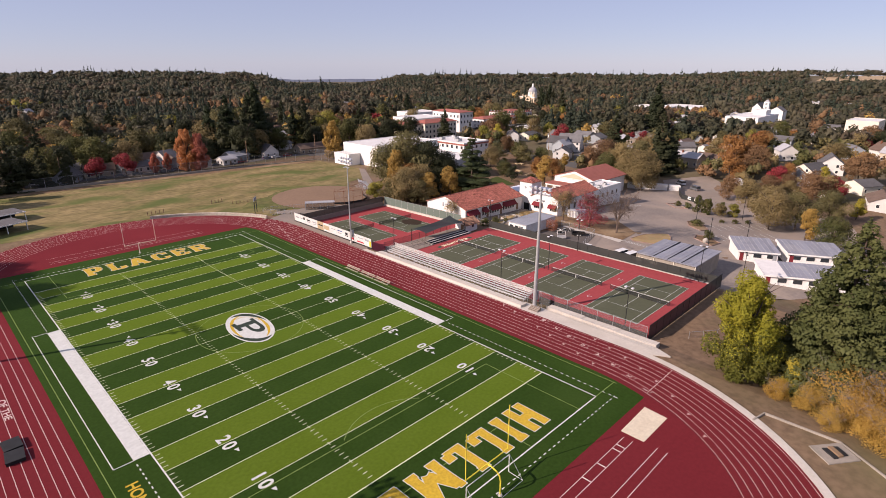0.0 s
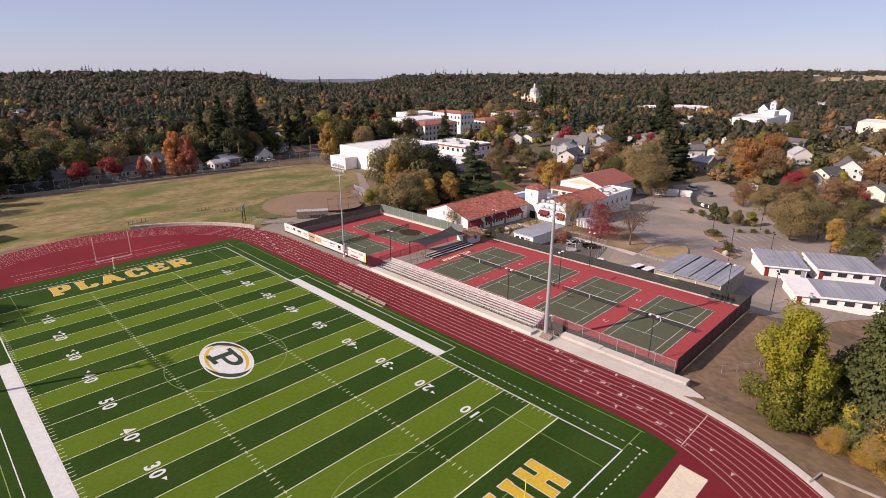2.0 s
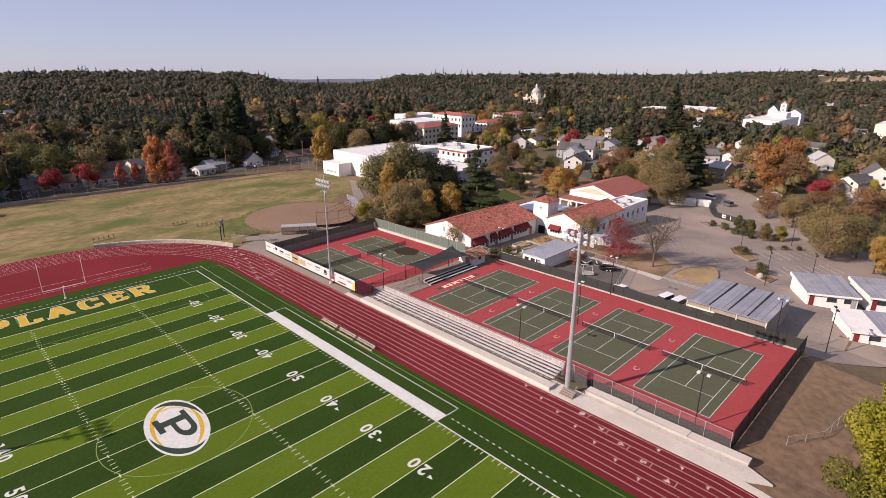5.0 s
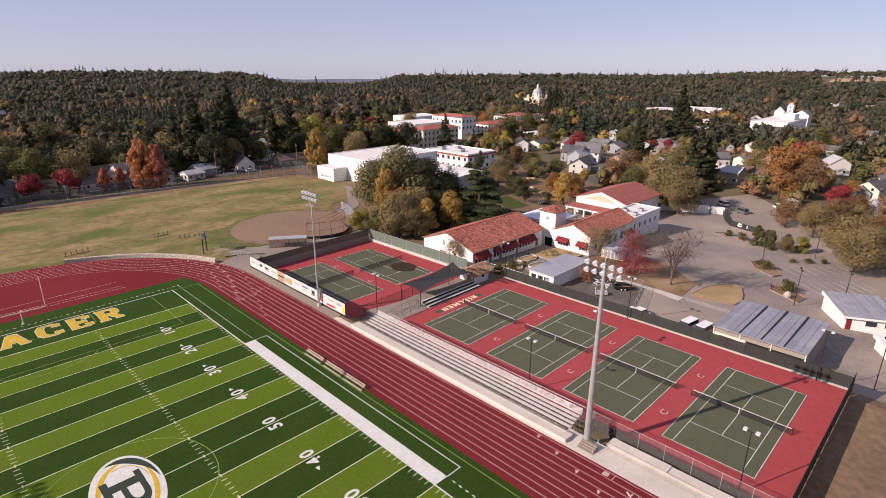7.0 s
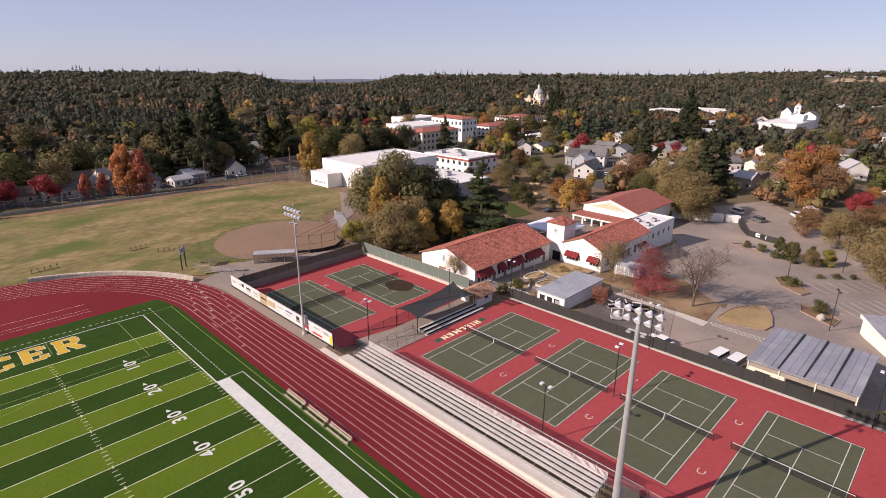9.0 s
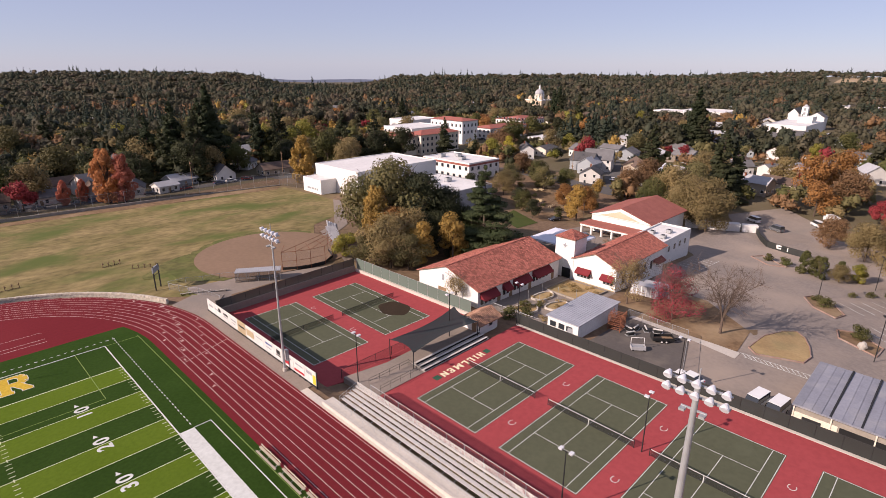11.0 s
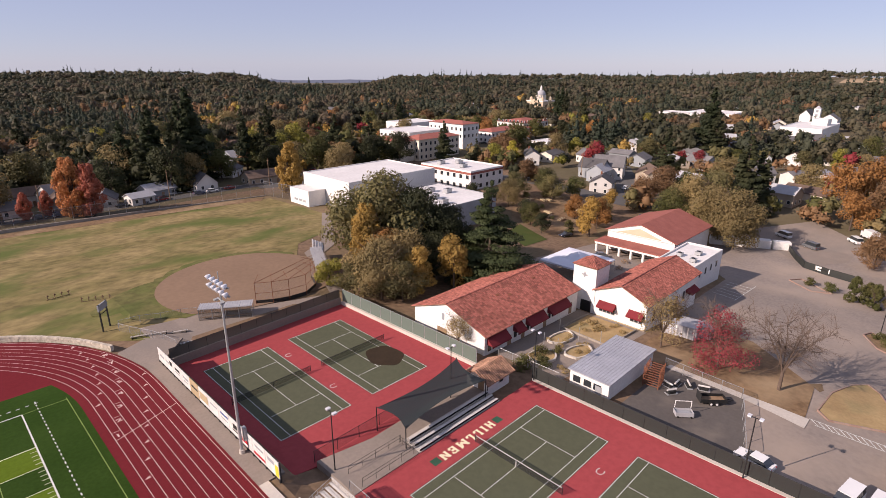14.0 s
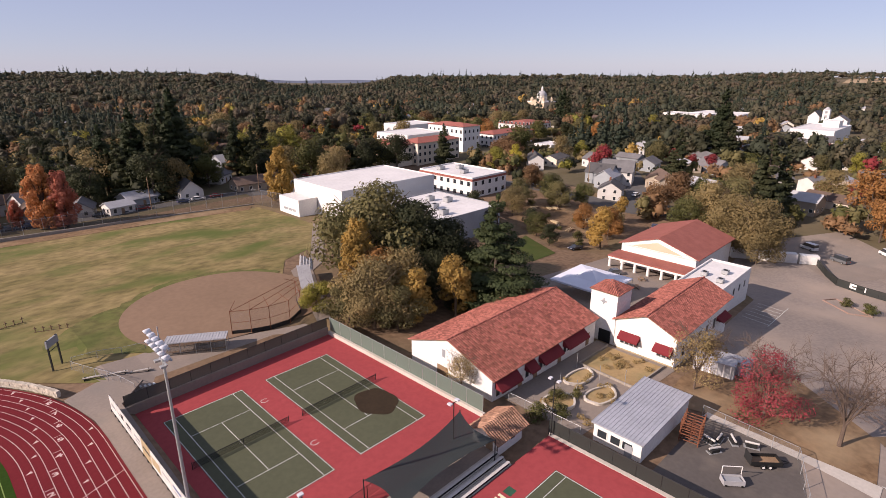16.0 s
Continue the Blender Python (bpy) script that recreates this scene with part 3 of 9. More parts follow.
# block letters: strokes on a unit cell, as (x0, y0, x1, y1)
GLYPHS = dict(
    H=[(.2, .05, .2, .95), (.8, .05, .8, .95), (.2, .5, .8, .5), (.02, .07, .38, .07), (.62, .07, .98, .07), (.02, .93, .38, .93), (.62, .93, .98, .93)],
    I=[(.5, .05, .5, .95), (.0, .07, 1.0, .07), (.0, .93, 1.0, .93)],
    L=[(.3, .05, .3, .95), (.08, .93, .55, .93), (.08, .07, .92, .07), (.9, .07, .9, .33)],
    M=[(.15, .05, .15, .95), (.85, .05, .85, .95), (.17, .9, .5, .25), (.83, .9, .5, .25), (0, .07, .32, .07), (.68, .07, 1, .07), (0, .93, .2, .93), (.8, .93, 1, .93)],
    E=[(.25, .05, .25, .95), (.08, .07, .9, .07), (.08, .93, .9, .93), (.25, .5, .68, .5), (.88, .07, .88, .3), (.88, .7, .88, .93), (.68, .4, .68, .6)],
    N=[(.18, .05, .18, .95), (.82, .05, .82, .95), (.2, .9, .8, .1), (.02, .07, .36, .07), (.64, .93, 1, .93), (.02, .93, .25, .93)],
    P=[(.28, .05, .28, .95), (.08, .07, .52, .07), (.08, .93, .72, .93), (.28, .42, .72, .42), (.84, .52, .84, .84), (.72, .93, .84, .84), (.72, .42, .84, .52)],
    A=[(.2, .07, .45, .93), (.8, .07, .55, .93), (.3, .35, .7, .35), (.02, .07, .36, .07), (.64, .07, .98, .07), (.4, .93, .6, .93)],
    C=[(.2, .25, .2, .75), (.2, .75, .35, .93), (.2, .25, .35, .07), (.35, .93, .8, .93), (.35, .07, .8, .07), (.86, .68, .86, .93), (.86, .07, .86, .32)],
    R=[(.25, .05, .25, .95), (.06, .07, .44, .07), (.06, .93, .7, .93), (.25, .5, .7, .5), (.82, .6, .82, .84), (.7, .93, .82, .84), (.7, .5, .82, .6), (.55, .5, .85, .07), (.68, .07, .98, .07)],
)


LETTER_WIDTH = dict(I=0.46, H=1.02, L=0.92, M=1.35, E=0.95, N=1.1, P=1.0, A=1.15, C=1.0, R=1.1)


def block_word(name, word, m, wide, high, gap, mats, thick, label):
    """A word of slab-serif strokes lying flat: an outline layer below a face layer."""
    for lift, grow, mat in ((Z2, 0.20, mats[0]), (Z2 + 0.006, 0.0, mats[1])):
        if mat is None:
            continue
        s = Shape()
        widths = [wide * LETTER_WIDTH.get(ch, 1.0) for ch in word]
        total = sum(widths) + (len(word) - 1) * gap
        start = -total / 2
        for ch, wide_ch in zip(word, widths):
            ox = start
            start += wide_ch + gap
            for n, (x0, y0, x1, y1) in enumerate(GLYPHS[ch]):
                a, b = Vector((ox + x0 * wide_ch, (y0 - 0.5) * high)), Vector((ox + x1 * wide_ch, (y1 - 0.5) * high))
                d = (b - a).normalized()
                serif = min(y0, y1) == max(y0, y1) and y0 in (.07, .93)
                t = (thick * (0.62 if serif else 1.0) + grow) / 2
                e = grow / 2
                p = Vector((-d.y, d.x)) * t
                a, b = a - d * e, b + d * e
                z = lift + 0.0004 * n
                s.poly([tuple(m @ Vector((*q, z))) for q in (a - p, b - p, b + p, a + p)])
        paint(name, s, mat, label)


block_word("end_zone_word", "PLACER", pose(-0.2, 51.35, 0), 3.75, 5.6, 0.95, (M["line_white"], M["letter_gold"]), 1.15, "gold slab-serif end-zone lettering edged in white")
block_word("end_zone_word", "HILLMEN", pose(0.0, -50.65, 0, 0, 0, 180), 3.55, 5.3, 1.15, (M["line_white"], M["letter_gold"]), 1.3, "gold slab-serif end-zone lettering edged in white")

# centre mark: pale oval with dark crescents, a gold ring and a dark emblem
EX, EY, OA, OB = -0.1, 0.2, 3.65, 6.8


def oval_point(k, a):
    """A point of the oval, its long axis along the field."""
    p, q = OA * k * math.cos(a), OB * k * math.sin(a)
    return EX + p * 0.995 + q * 0.1, EY + q * 0.995 - p * 0.1


def oval(shape, r0, r1, z, a0=0, a1=360, shift=0.0, n=64):
    """A band of the oval between two fractions of its size; shift thins it towards its ends."""
    for i in range(n):
        q = []
        for j, r in ((i, r0), (i, r1), (i + 1, r1), (i + 1, r0)):
            a = radians(a0 + (a1 - a0) * j / n)
            k = r if r == r1 else r1 - (r1 - r0) * (math.sin(math.pi * j / n) if shift else 1.0)
            q.append((*oval_point(k, a), z))
        shape.poly(q)
    return shape


paint("centre_mark", Shape().prism([oval_point(1.0, radians(i * 5)) for i in range(72)], 0.0, 0.036), M["line_white"], "white oval centre mark on the turf")
s = oval(Shape(), 0.75, 0.93, 0.042, 3, 116, 1)
oval(s, 0.76, 0.94, 0.042, 182, 306, 1)
paint("centre_mark", s, M["logo_dark"], "dark crescents round the centre mark")
s = oval(Shape(), 0.68, 0.82, 0.041, 80, 225, 1)
oval(s, 0.68, 0.82, 0.041, -75, 45, 1)
oval(s, 0.685, 0.71, 0.0415, 20, 110)
paint("centre_mark", s, M["letter_gold"], "gold ring in the centre mark")
# a broad stem with foot and head slabs and a half-oval bowl
s = Shape()
for n, (x0, x1, y0, y1) in enumerate(((-2.15, 1.85, 0.95, 2.3), (-2.25, -1.5, -0.2, 3.25), (1.25, 1.9, 0.9, 3.25), (1.25, 1.88, -0.6, 0.95), (-0.62, -0.02, -0.6, 0.95))):
    flat_bar(s, x0, x1, y0, y1, 0.046 + 0.0005 * n)
for i in range(18):
    a0, a1 = radians(180 + i * 10), radians(190 + i * 10)
    s.poly([(0.63 + rx * math.cos(a), -0.6 + ry * math.sin(a), 0.049) for rx, ry, a in ((0.62, 1.05, a0), (1.25, 2.35, a0), (1.25, 2.35, a1), (0.62, 1.05, a1))][::-1])
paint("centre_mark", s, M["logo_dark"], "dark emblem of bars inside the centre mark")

# track markings
s = Shape()
for y in (-59.6,):
    flat = math.sqrt(R_IN ** 2 - (abs(y) - CURVE_Y) ** 2)
    out = math.sqrt(R_OUT ** 2 - (abs(y) - CURVE_Y) ** 2)
    s.poly([(flat, y - 0.05, 0.012), (out, y - 0.05, 0.012), (out, y + 0.05, 0.012), (flat, y + 0.05, 0.012)])
paint("finish_line", s, M["track_line"], "white line across the eight lanes")


def lane_figures(y, step, turn):
    for lane in range(8):
        r = R_IN + (lane + 0.5) * LANE
        yy = y + step * lane
        dy = abs(yy) - CURVE_Y
        x = math.sqrt(r * r - max(0, dy) ** 2)
        ang = math.degrees(math.atan2(max(0, dy), x)) * (1 if yy > 0 else -1)
        ob = new("lane_number", text_mesh(str(lane + 1), 0.98, M["track_line"], 0.03))
        ob.matrix_basis = pose(x, yy, 0.012, 0, 0, turn + ang)
        ob.scale = (1.5, 1.0, 1.0)
        tagged(ob, "white painted lane number", kind="structure")
        paint("lane_mark", Shape().poly([tuple(pose(x, yy - 1.0 if turn == 180 else yy + 1.0, 0.013, 0, 0, ang) @ Vector(p)) for p in ((-0.45, -0.04, 0), (0.45, -0.04, 0), (0.45, 0.04, 0), (-0.45, 0.04, 0))]), M["track_line"])


lane_figures(-59.0, 3.37, 180)
lane_figures(41.1, 3.37, 0)
paint("finish_line", Shape().poly([(R_IN, 40.1, 0.012), (R_OUT, 43.1, 0.012), (R_OUT, 43.2, 0.012), (R_IN, 40.2, 0.012)]), M["track_line"], "slanting white relay line across the lanes")
for base, n, stp in ((-69.2, 8, 3.3), (-50.0, 8, 3.4), (30.4, 8, 3.4), (50.0, 8, 3.0)):
    for lane in range(n):
        r = R_IN + (lane + 0.5) * LANE
        yy = base + stp * lane
        dy = max(0, abs(yy) - CURVE_Y)
        x = math.sqrt(r * r - dy * dy)
        ang = math.degrees(math.atan2(dy, x)) * (1 if yy > 0 else -1)
        paint("lane_mark", Shape().poly([tuple(pose(x, yy, 0.012, 0, 0, ang) @ Vector(p)) for p in ((-0.34, 0.0, 0), (0.34, -0.05, 0), (0.24, 0.45, 0), (0.0, 0.24, 0))]), M["track_line"])

# jumping pit and runways inside the near curve
structure("runway_surface", Shape().box(-20, 27.0, -67.5, -60.0, -0.05, 0.003), M["track"], "")
solo("sand_pit", Shape().prism([(19.8, -64.2), (26.6, -64.2), (26.9, -60.9), (19.8, -61.1)], -0.05, 0.03), M["sand"], "raked pale sand in the long-jump pit", "sand pit", kind="structure")
s = Shape()
for y in (-61.95, -63.15, -65.9, -67.15):
    flat_bar(s, -18, 18.9 if y > -64 else 19.9, y - 0.04, y + 0.04, 0.010)
for x in (9.0, 12.3, 16.0, 17.0):
    flat_bar(s, x - 0.1, x + 0.1, -63.15, -61.95, 0.012)
paint("runway_line", s, M["track_line"], "white runway lines")
s = Shape()
for y in (63.6, 64.9, 68.0):
    flat_bar(s, -18, 18, y - 0.04, y + 0.04, 0.010)
paint("runway_line", s, M["track_line"])

# ---------------------------------------------------------------- concrete edge beside the track
conc = Shape()
a = [(x, y) for x, y in arc(0, -CURVE_Y, R_OUT + 0.36, -70, 0, 24)]
b = [(x, y) for x, y in arc(0, -CURVE_Y, R_OUT + 1.55, -70, 0, 24)]
outline = b + [(41.55, 20.5), (40.36, 20.5)] + a[::-1]
structure("pavement", Shape().prism(outline, -0.3, 0.02), M["concrete"], "pale concrete strip along the outside of the track")
structure("pavement_north", Shape().prism([(40.36, 20.5), (43.6, 20.5), (43.9, 57.5), (48, 62), (43, 66), (38.5, 64.0), (40.2, 56.0), (40.36, CURVE_Y)], -0.3, 0.01), M["concrete_dark"], "worn grey asphalt path behind the track")

# ---------------------------------------------------------------- tennis courts
ZC, ZA = -0.92, -1.58
structure("court_slab_lower", Shape().prism([(47.6, -51.6), (81.6, -51.6), (80.6, 12.6), (47.6, 12.6)], -1.4, ZC), M["court_red"], "red acrylic surround of four tennis courts")
structure("court_slab_upper", Shape().prism([(43.9, 21.0), (55.0, 18.9), (78.2, 19.6), (77.2, 57.2), (43.9, 56.2)], -2.2, ZA), M["court_red"], "red acrylic surround of two tennis courts")
structure("court_kerb", Shape().prism([(81.6, -51.6), (82.3, -51.6), (81.3, 12.9), (80.6, 12.6)], -1.6, ZC + 0.06), M["concrete"], "concrete kerb along the courts")


def tennis_court(cx, cy, z, turn, label):
    """Doubles court: green slab, lines as geometry, the net along local x."""
    c = thing("tennis_court", label, "tennis court", (cx, cy, z), turn, "tennis courts")
    part("playing_surface", Shape().box(-5.6, 5.6, -12.0, 12.0, 0.0, 0.006), M["court_green"], c)
    s = Shape()
    hw, hl, sw, sv, w = 5.485, 11.885, 4.115, 6.40, 0.04
    for x in (-hw, hw, -sw, sw):
        flat_bar(s, x - w, x + w, -hl, hl, 0.012)
    for y in (-hl, hl):
        flat_bar(s, -hw, hw, y - w * 1.2, y + w * 1.2, 0.013)
    for y in (-sv, sv):
        flat_bar(s, -sw, sw, y - w, y + w, 0.013)
    flat_bar(s, -w, w, -sv, sv, 0.013)
    part("court_line", s, M["line_white"], c)
    return c


def tennis_net(cx, cy, z, turn, white=True):
    t = thing("tennis_net", "black tennis net with a white headband between dark posts" if white else "dark tennis net with a dark headband", "tennis net", (cx, cy, z), turn, "tennis nets")
    part("net_mesh", Shape().box(-6.3, 6.3, -0.01, 0.01, 0.03, 0.93), M["net"], t)
    part("headband", Shape().box(-6.3, 6.3, -0.02, 0.02, 0.92, 0.985), M["line_white" if white else "dark_metal"], t)
    part("centre_strap", Shape().box(-0.04, 0.04, -0.035, 0.035, 0.0, 0.97), M["line_white" if white else "dark_metal"], t)
    for x in (-6.4, 6.4):
        part("post", Shape().tube((x, 0, 0), (x, 0, 1.09), 0.055), M["dark_metal"], t)
    return t


for cy in (2.79, -12.25, -27.1, -42.05):
    tennis_court(63.9, cy, ZC, 90, "green tennis court with white lines on red surround")
    tennis_net(63.9, cy, ZC + 0.013, 90)
for cx in (67.4, 52.5):
    tennis_court(cx, 39.5, ZA, 0, "green tennis court with white lines on the upper terrace")
    tennis_net(cx, 39.5, ZA + 0.013, 0, False)

# ---------------------------------------------------------------- surfaces round the site
sheet("outfield", [(-34, 96), (20, 92), (40, 70), (44, 66), (60, 72), (78, 76), (92, 98), (106, 104), (116, 123), (114, 154), (76, 157), (45, 167), (0, 180), (-60, 190), (-60, 110)], M["dry_grass"], 0.06, "dry straw-coloured grass of the ball field with green patches")
sheet("bare_strip", [(-20, 175), (46, 167.5), (75, 163.5), (113, 156.5), (110, 152), (74, 158), (45, 162), (-20, 169)], M["leaf_litter"], 0.12, "worn brown earth along the edge of the ball field")
fr = random.Random(3)
fringe = [(69.5 + r * math.cos(radians(a)), 81.5 + r * math.sin(radians(a))) for a, r in ((a, 19.6 + fr.uniform(0.2, 1.6) + 9.5 * clamp(1 - abs(a - 172) / 34)) for a in range(30, 212, 4))]
sheet("green_fringe", fringe + [(60, 72), (70, 76), (80, 84)], M["fringe_grass"], 0.15, "greener watered grass round the infield")
sheet("infield", arc(69.5, 81.5, 18.6, -55, 210, 40) + [(60, 67.5), (70, 65.6), (78, 65.8)], M["infield"], 0.22, "brown dirt of the baseball infield")
sheet("car_park", [(99, -24), (86, -20), (84, 0), (100, -8), (112, -18), (124, -6), (126, 8), (138, 10), (162, 11), (176, 24), (215, 26), (215, -20), (190, -60), (150, -75), (110, -72), (84, -56), (84, -46), (100, -46)], M["asphalt"], 0.07, "worn grey-brown asphalt of the school car park")
sheet("access_road", [(83.0, -16.2), (85.5, -16.4), (99.9, -11.8), (101.4, -19), (101, -26), (102, -47), (83.4, -47)], M["asphalt"], 0.078, "worn asphalt lane beside the court fence")
sheet("leaf_strip", [(100, 6), (109, 7), (124, 5), (124, -6), (112, -18), (101, -19), (100, -8), (102, 0)], M["leaf_litter"], 0.09, "brown leaf litter under the trees")
sheet("equipment_yard", [(84.5, 0.5), (101, 0.5), (100, -11.5), (85.5, -16)], M["asphalt_dark"], 0.10, "dark stained asphalt of the fenced equipment yard")
sheet("garden_bed", [(84, 10), (111, 8.5), (111, 21), (84, 22)], M["concrete_dark"], 0.06, "grey-brown gravel garden between the school wings")
sheet("quad", [(113, 21), (125, 20), (165, 22), (165, 50), (113, 52)], M["concrete_dark"], 0.07, "pale paved courtyard")

# ---------------------------------------------------------------- bleachers


def bleachers(y0, y1):
    """Five rows of aluminium planks on a concrete base that steps down away from the track, seats facing the field."""
    b = thing("bleachers", "long aluminium bleachers on a pale concrete base beside the track", "bleachers", (0, 0, 0))
    part("base_wall", Shape().box(40.75, 41.15, y0 - 0.6, y1 + 1.8, -0.3, 0.55), M["concrete"], b)
    part("walkway", Shape().box(41.15, 42.5, y0 - 0.6, y1 + 1.8, -0.3, 0.47), M["concrete"], b)
    for i in range(5):
        x, z = 42.35 + i * 0.62, 0.85 + i * 0.19
        if i:
            part("foot_plank", Shape().box(x + 0.0, x + 0.22, y0, y1, z - 0.19, z - 0.14), M["aluminium"], b)
        part("seat_plank", Shape().box(x + 0.29, x + 0.54, y0, y1, z + 0.07, z + 0.12), M["aluminium"], b)
    top = 0.85 + 4 * 0.19
    for y in np.arange(y0 + 0.2, y1, 1.85):
        f = Shape().beam((42.4, y, 0.62), (45.4, y, top - 0.2), 0.06, 0.09)
        f.tube((45.45, y, -0.9), (45.45, y, top + 0.78), 0.03, seg=5)
        f.tube((44.0, y, -0.6), (44.0, y, 0.95), 0.03, seg=5)
        part("support_frame", f, M["galvanised"], b)
    rail = Shape()
    for z in (top + 0.05, top + 0.78):
        rail.tube((45.45, y0, z), (45.45, y1, z), 0.025, seg=5)
    part("back_rail", rail, M["galvanised"], b)
    pickets = Shape()
    for y in np.arange(y0, y1, 0.14):
        pickets.box(45.46, 45.475, y, y + 0.075, top - 0.25, top + 0.78)
    part("back_screen", pickets, M["aluminium"], b, "pale picket screen behind the top row")
    for y in (y0, y1):
        side = Shape()
        for z in (0.45, 0.95):
            side.tube((42.4, y, 0.5 + z), (45.45, y, top + z - 0.17), 0.025, seg=5)
        for k in range(6):
            side.tube((42.4 + k * 0.61, y, 0.5), (42.4 + k * 0.61, y, 1.45 + k * 0.12), 0.02, seg=5)
        part("end_rail", side, M["galvanised"], b)
    rail = Shape()
    for z in (0.95, 1.4):
        rail.tube((41.6, y0, z), (41.6, y1, z), 0.022, seg=5)
    for y in np.arange(y0, y1 + 0.1, 2.4):
        rail.tube((41.6, y, 0.45), (41.6, y, 1.42), 0.022, seg=5)
    part("front_rail", rail, M["galvanised"], b)
    return b


bleachers(-28.6, 13.6)
structure("retaining_wall", Shape().prism([(43.9, -33.2), (45.4, -33.2), (45.5, -40.5), (44.0, -40.5)], -0.6, 0.52).prism([(44.0, -40.51), (45.5, -40.51), (45.6, -47.5), (44.1, -47.5)], -0.6, 0.42).prism([(44.1, -47.51), (45.6, -47.51), (45.7, -54.6), (44.3, -54.6)], -0.6, 0.34), M["concrete"], "low broad concrete wall stepping down beside the track")
foot_rail = thing("wall_rail", "low chain-link rail at the foot of the wall", "rail", (0, 0, 0))
for i in range(8):
    ya, yb = -33.4 - i * 2.65, -36.05 - i * 2.65
    xa, xb = 43.2 - 0.006 * i * i, 43.2 - 0.006 * (i + 1) ** 2
    part("post", Shape().tube((xa, ya, 0), (xa, ya, 1.0), 0.025, seg=6), M["galvanised"], foot_rail)
    part("top_bar", Shape().tube((xa, ya, 1.0), (xb, yb, 1.0), 0.02, seg=5), M["galvanised"], foot_rail)
    part("mesh_panel", Shape().poly([(xa, ya, 0.05), (xb, yb, 0.05), (xb, yb, 1.0), (xa, ya, 1.0)]), M["chain"], foot_rail)
structure("pavement_edge", Shape().prism([(41.4, -28.0), (43.7, -28.0), (43.9, -40.0), (44.2, -54.8), (43.0, -57.6), (41.3, -55.0), (41.5, -50)], -0.3, 0.012), M["concrete"], "pale concrete paving at the foot of the wall")

# ---------------------------------------------------------------- banner wall


def banner_wall():
    w = thing("banner_fence", "row of white sponsor banners on a low board fence", "banner fence", (0, 0, 0))
    x = 42.4
    n = 12
    y0, y1 = 19.3, 56.4
    step = (y1 - y0) / n
    # printed patches of each panel: colour, start and width along the panel, foot and height
    prints = {0: [("yellow_paint", 0.1, 0.8, 0.0, 1.5), ("grey_paint", 1.1, 1.5, 1.2, 0.5)], 1: [("red_paint", 0.1, 2.8, 0.2, 0.35), ("grey_paint", 0.5, 2.0, 1.3, 0.3)], 2: [("red_paint", 1.3, 1.6, 0.3, 0.6), ("grey_paint", 0.5, 1.8, 1.4, 0.25)],
              3: [("black_paint", 0.9, 1.1, 0.9, 0.7), ("black_paint", 0.7, 1.5, 0.55, 0.2)], 4: [("blue_paint", 0.3, 2.2, 1.3, 0.3), ("grey_paint", 0.5, 1.8, 0.7, 0.2)], 5: [("grey_paint", 0.4, 2.2, 1.2, 0.25)], 6: [("tan_board", 0.2, 2.6, 0.4, 1.2)],
              7: [("black_paint", 0.4, 2.2, 1.0, 0.3)], 8: [("grey_paint", 0.5, 2.0, 1.1, 0.35), ("grey_paint", 0.8, 1.5, 0.6, 0.2)], 9: [("black_paint", 0.6, 1.8, 1.1, 0.4), ("grey_paint", 0.6, 1.8, 0.7, 0.2)], 10: [("black_paint", 0.4, 1.0, 1.0, 0.7), ("grey_paint", 1.6, 1.1, 1.0, 0.3)], 11: [("grey_paint", 0.6, 1.8, 0.9, 0.4)]}
    for i in range(n):
        a = y0 + i * step
        p = part("banner_panel", Shape().box(x - 0.04, x + 0.04, a + 0.03, a + step - 0.03, 0.35, 2.6), M["tan_board"] if i == 7 else M["banner_vinyl"], w)
        for col, off, wide, foot, high in prints[i]:
            part("printed_bar", Shape().box(x - 0.05, x - 0.042, a + off, a + off + wide, 0.45 + foot, 0.45 + foot + high), M[col], p)
    for i in range(n * 2 + 1):
        a = y0 + i * step / 2
        part("post", Shape().box(x + 0.05, x + 0.15, a - 0.05, a + 0.05, -0.15, 2.57), M["dark_metal"], w)
        part("foot", Shape().box(x - 0.1, x + 0.05, a - 0.12, a + 0.12, -0.05, 0.34), M["dark_metal"], w)
    part("kick_board", Shape().box(x + 0.0, x + 0.03, y0, y1, 0.0, 0.36), M["dark_metal"], w)
    return w


banner_wall()


def fence(name, label, pts, z0, height, mat, post="dark_metal", spacing=3.0, top_rail=True, base=0.0):
    """Fence along a line of (x, y): posts, rails and mesh panels."""
    f = thing(name, label, "fence", (*pts[0], 0))
    ox, oy = pts[0]
    for (xa, ya), (xb, yb) in zip(pts, pts[1:]):
        L = math.hypot(xb - xa, yb - ya)
        n = max(1, round(L / spacing))
        for i in range(n):
            a, b = i / n, (i + 1) / n
            pa, pb = (xa + (xb - xa) * a - ox, ya + (yb - ya) * a - oy), (xa + (xb - xa) * b - ox, ya + (yb - ya) * b - oy)
            za = z0 if z0 is not None else ground_z(pa[0] + ox, pa[1] + oy)
            zb = z0 if z0 is not None else ground_z(pb[0] + ox, pb[1] + oy)
            part("post", Shape().tube((*pa, za - 0.1), (*pa, za + height + 0.05), 0.04, seg=6), M[post], f)
            if mat:
                part("mesh_panel", Shape().poly([(*pa, za + base), (*pb, zb + base), (*pb, zb + height), (*pa, za + height)]), M[mat], f)
            if top_rail:
                part("top_rail", Shape().tube((*pa, za + height), (*pb, zb + height), 0.028, seg=5), M[post], f)
        part("post", Shape().tube((*pb, zb - 0.1), (*pb, zb + height + 0.05), 0.04, seg=6), M[post], f)
    return f


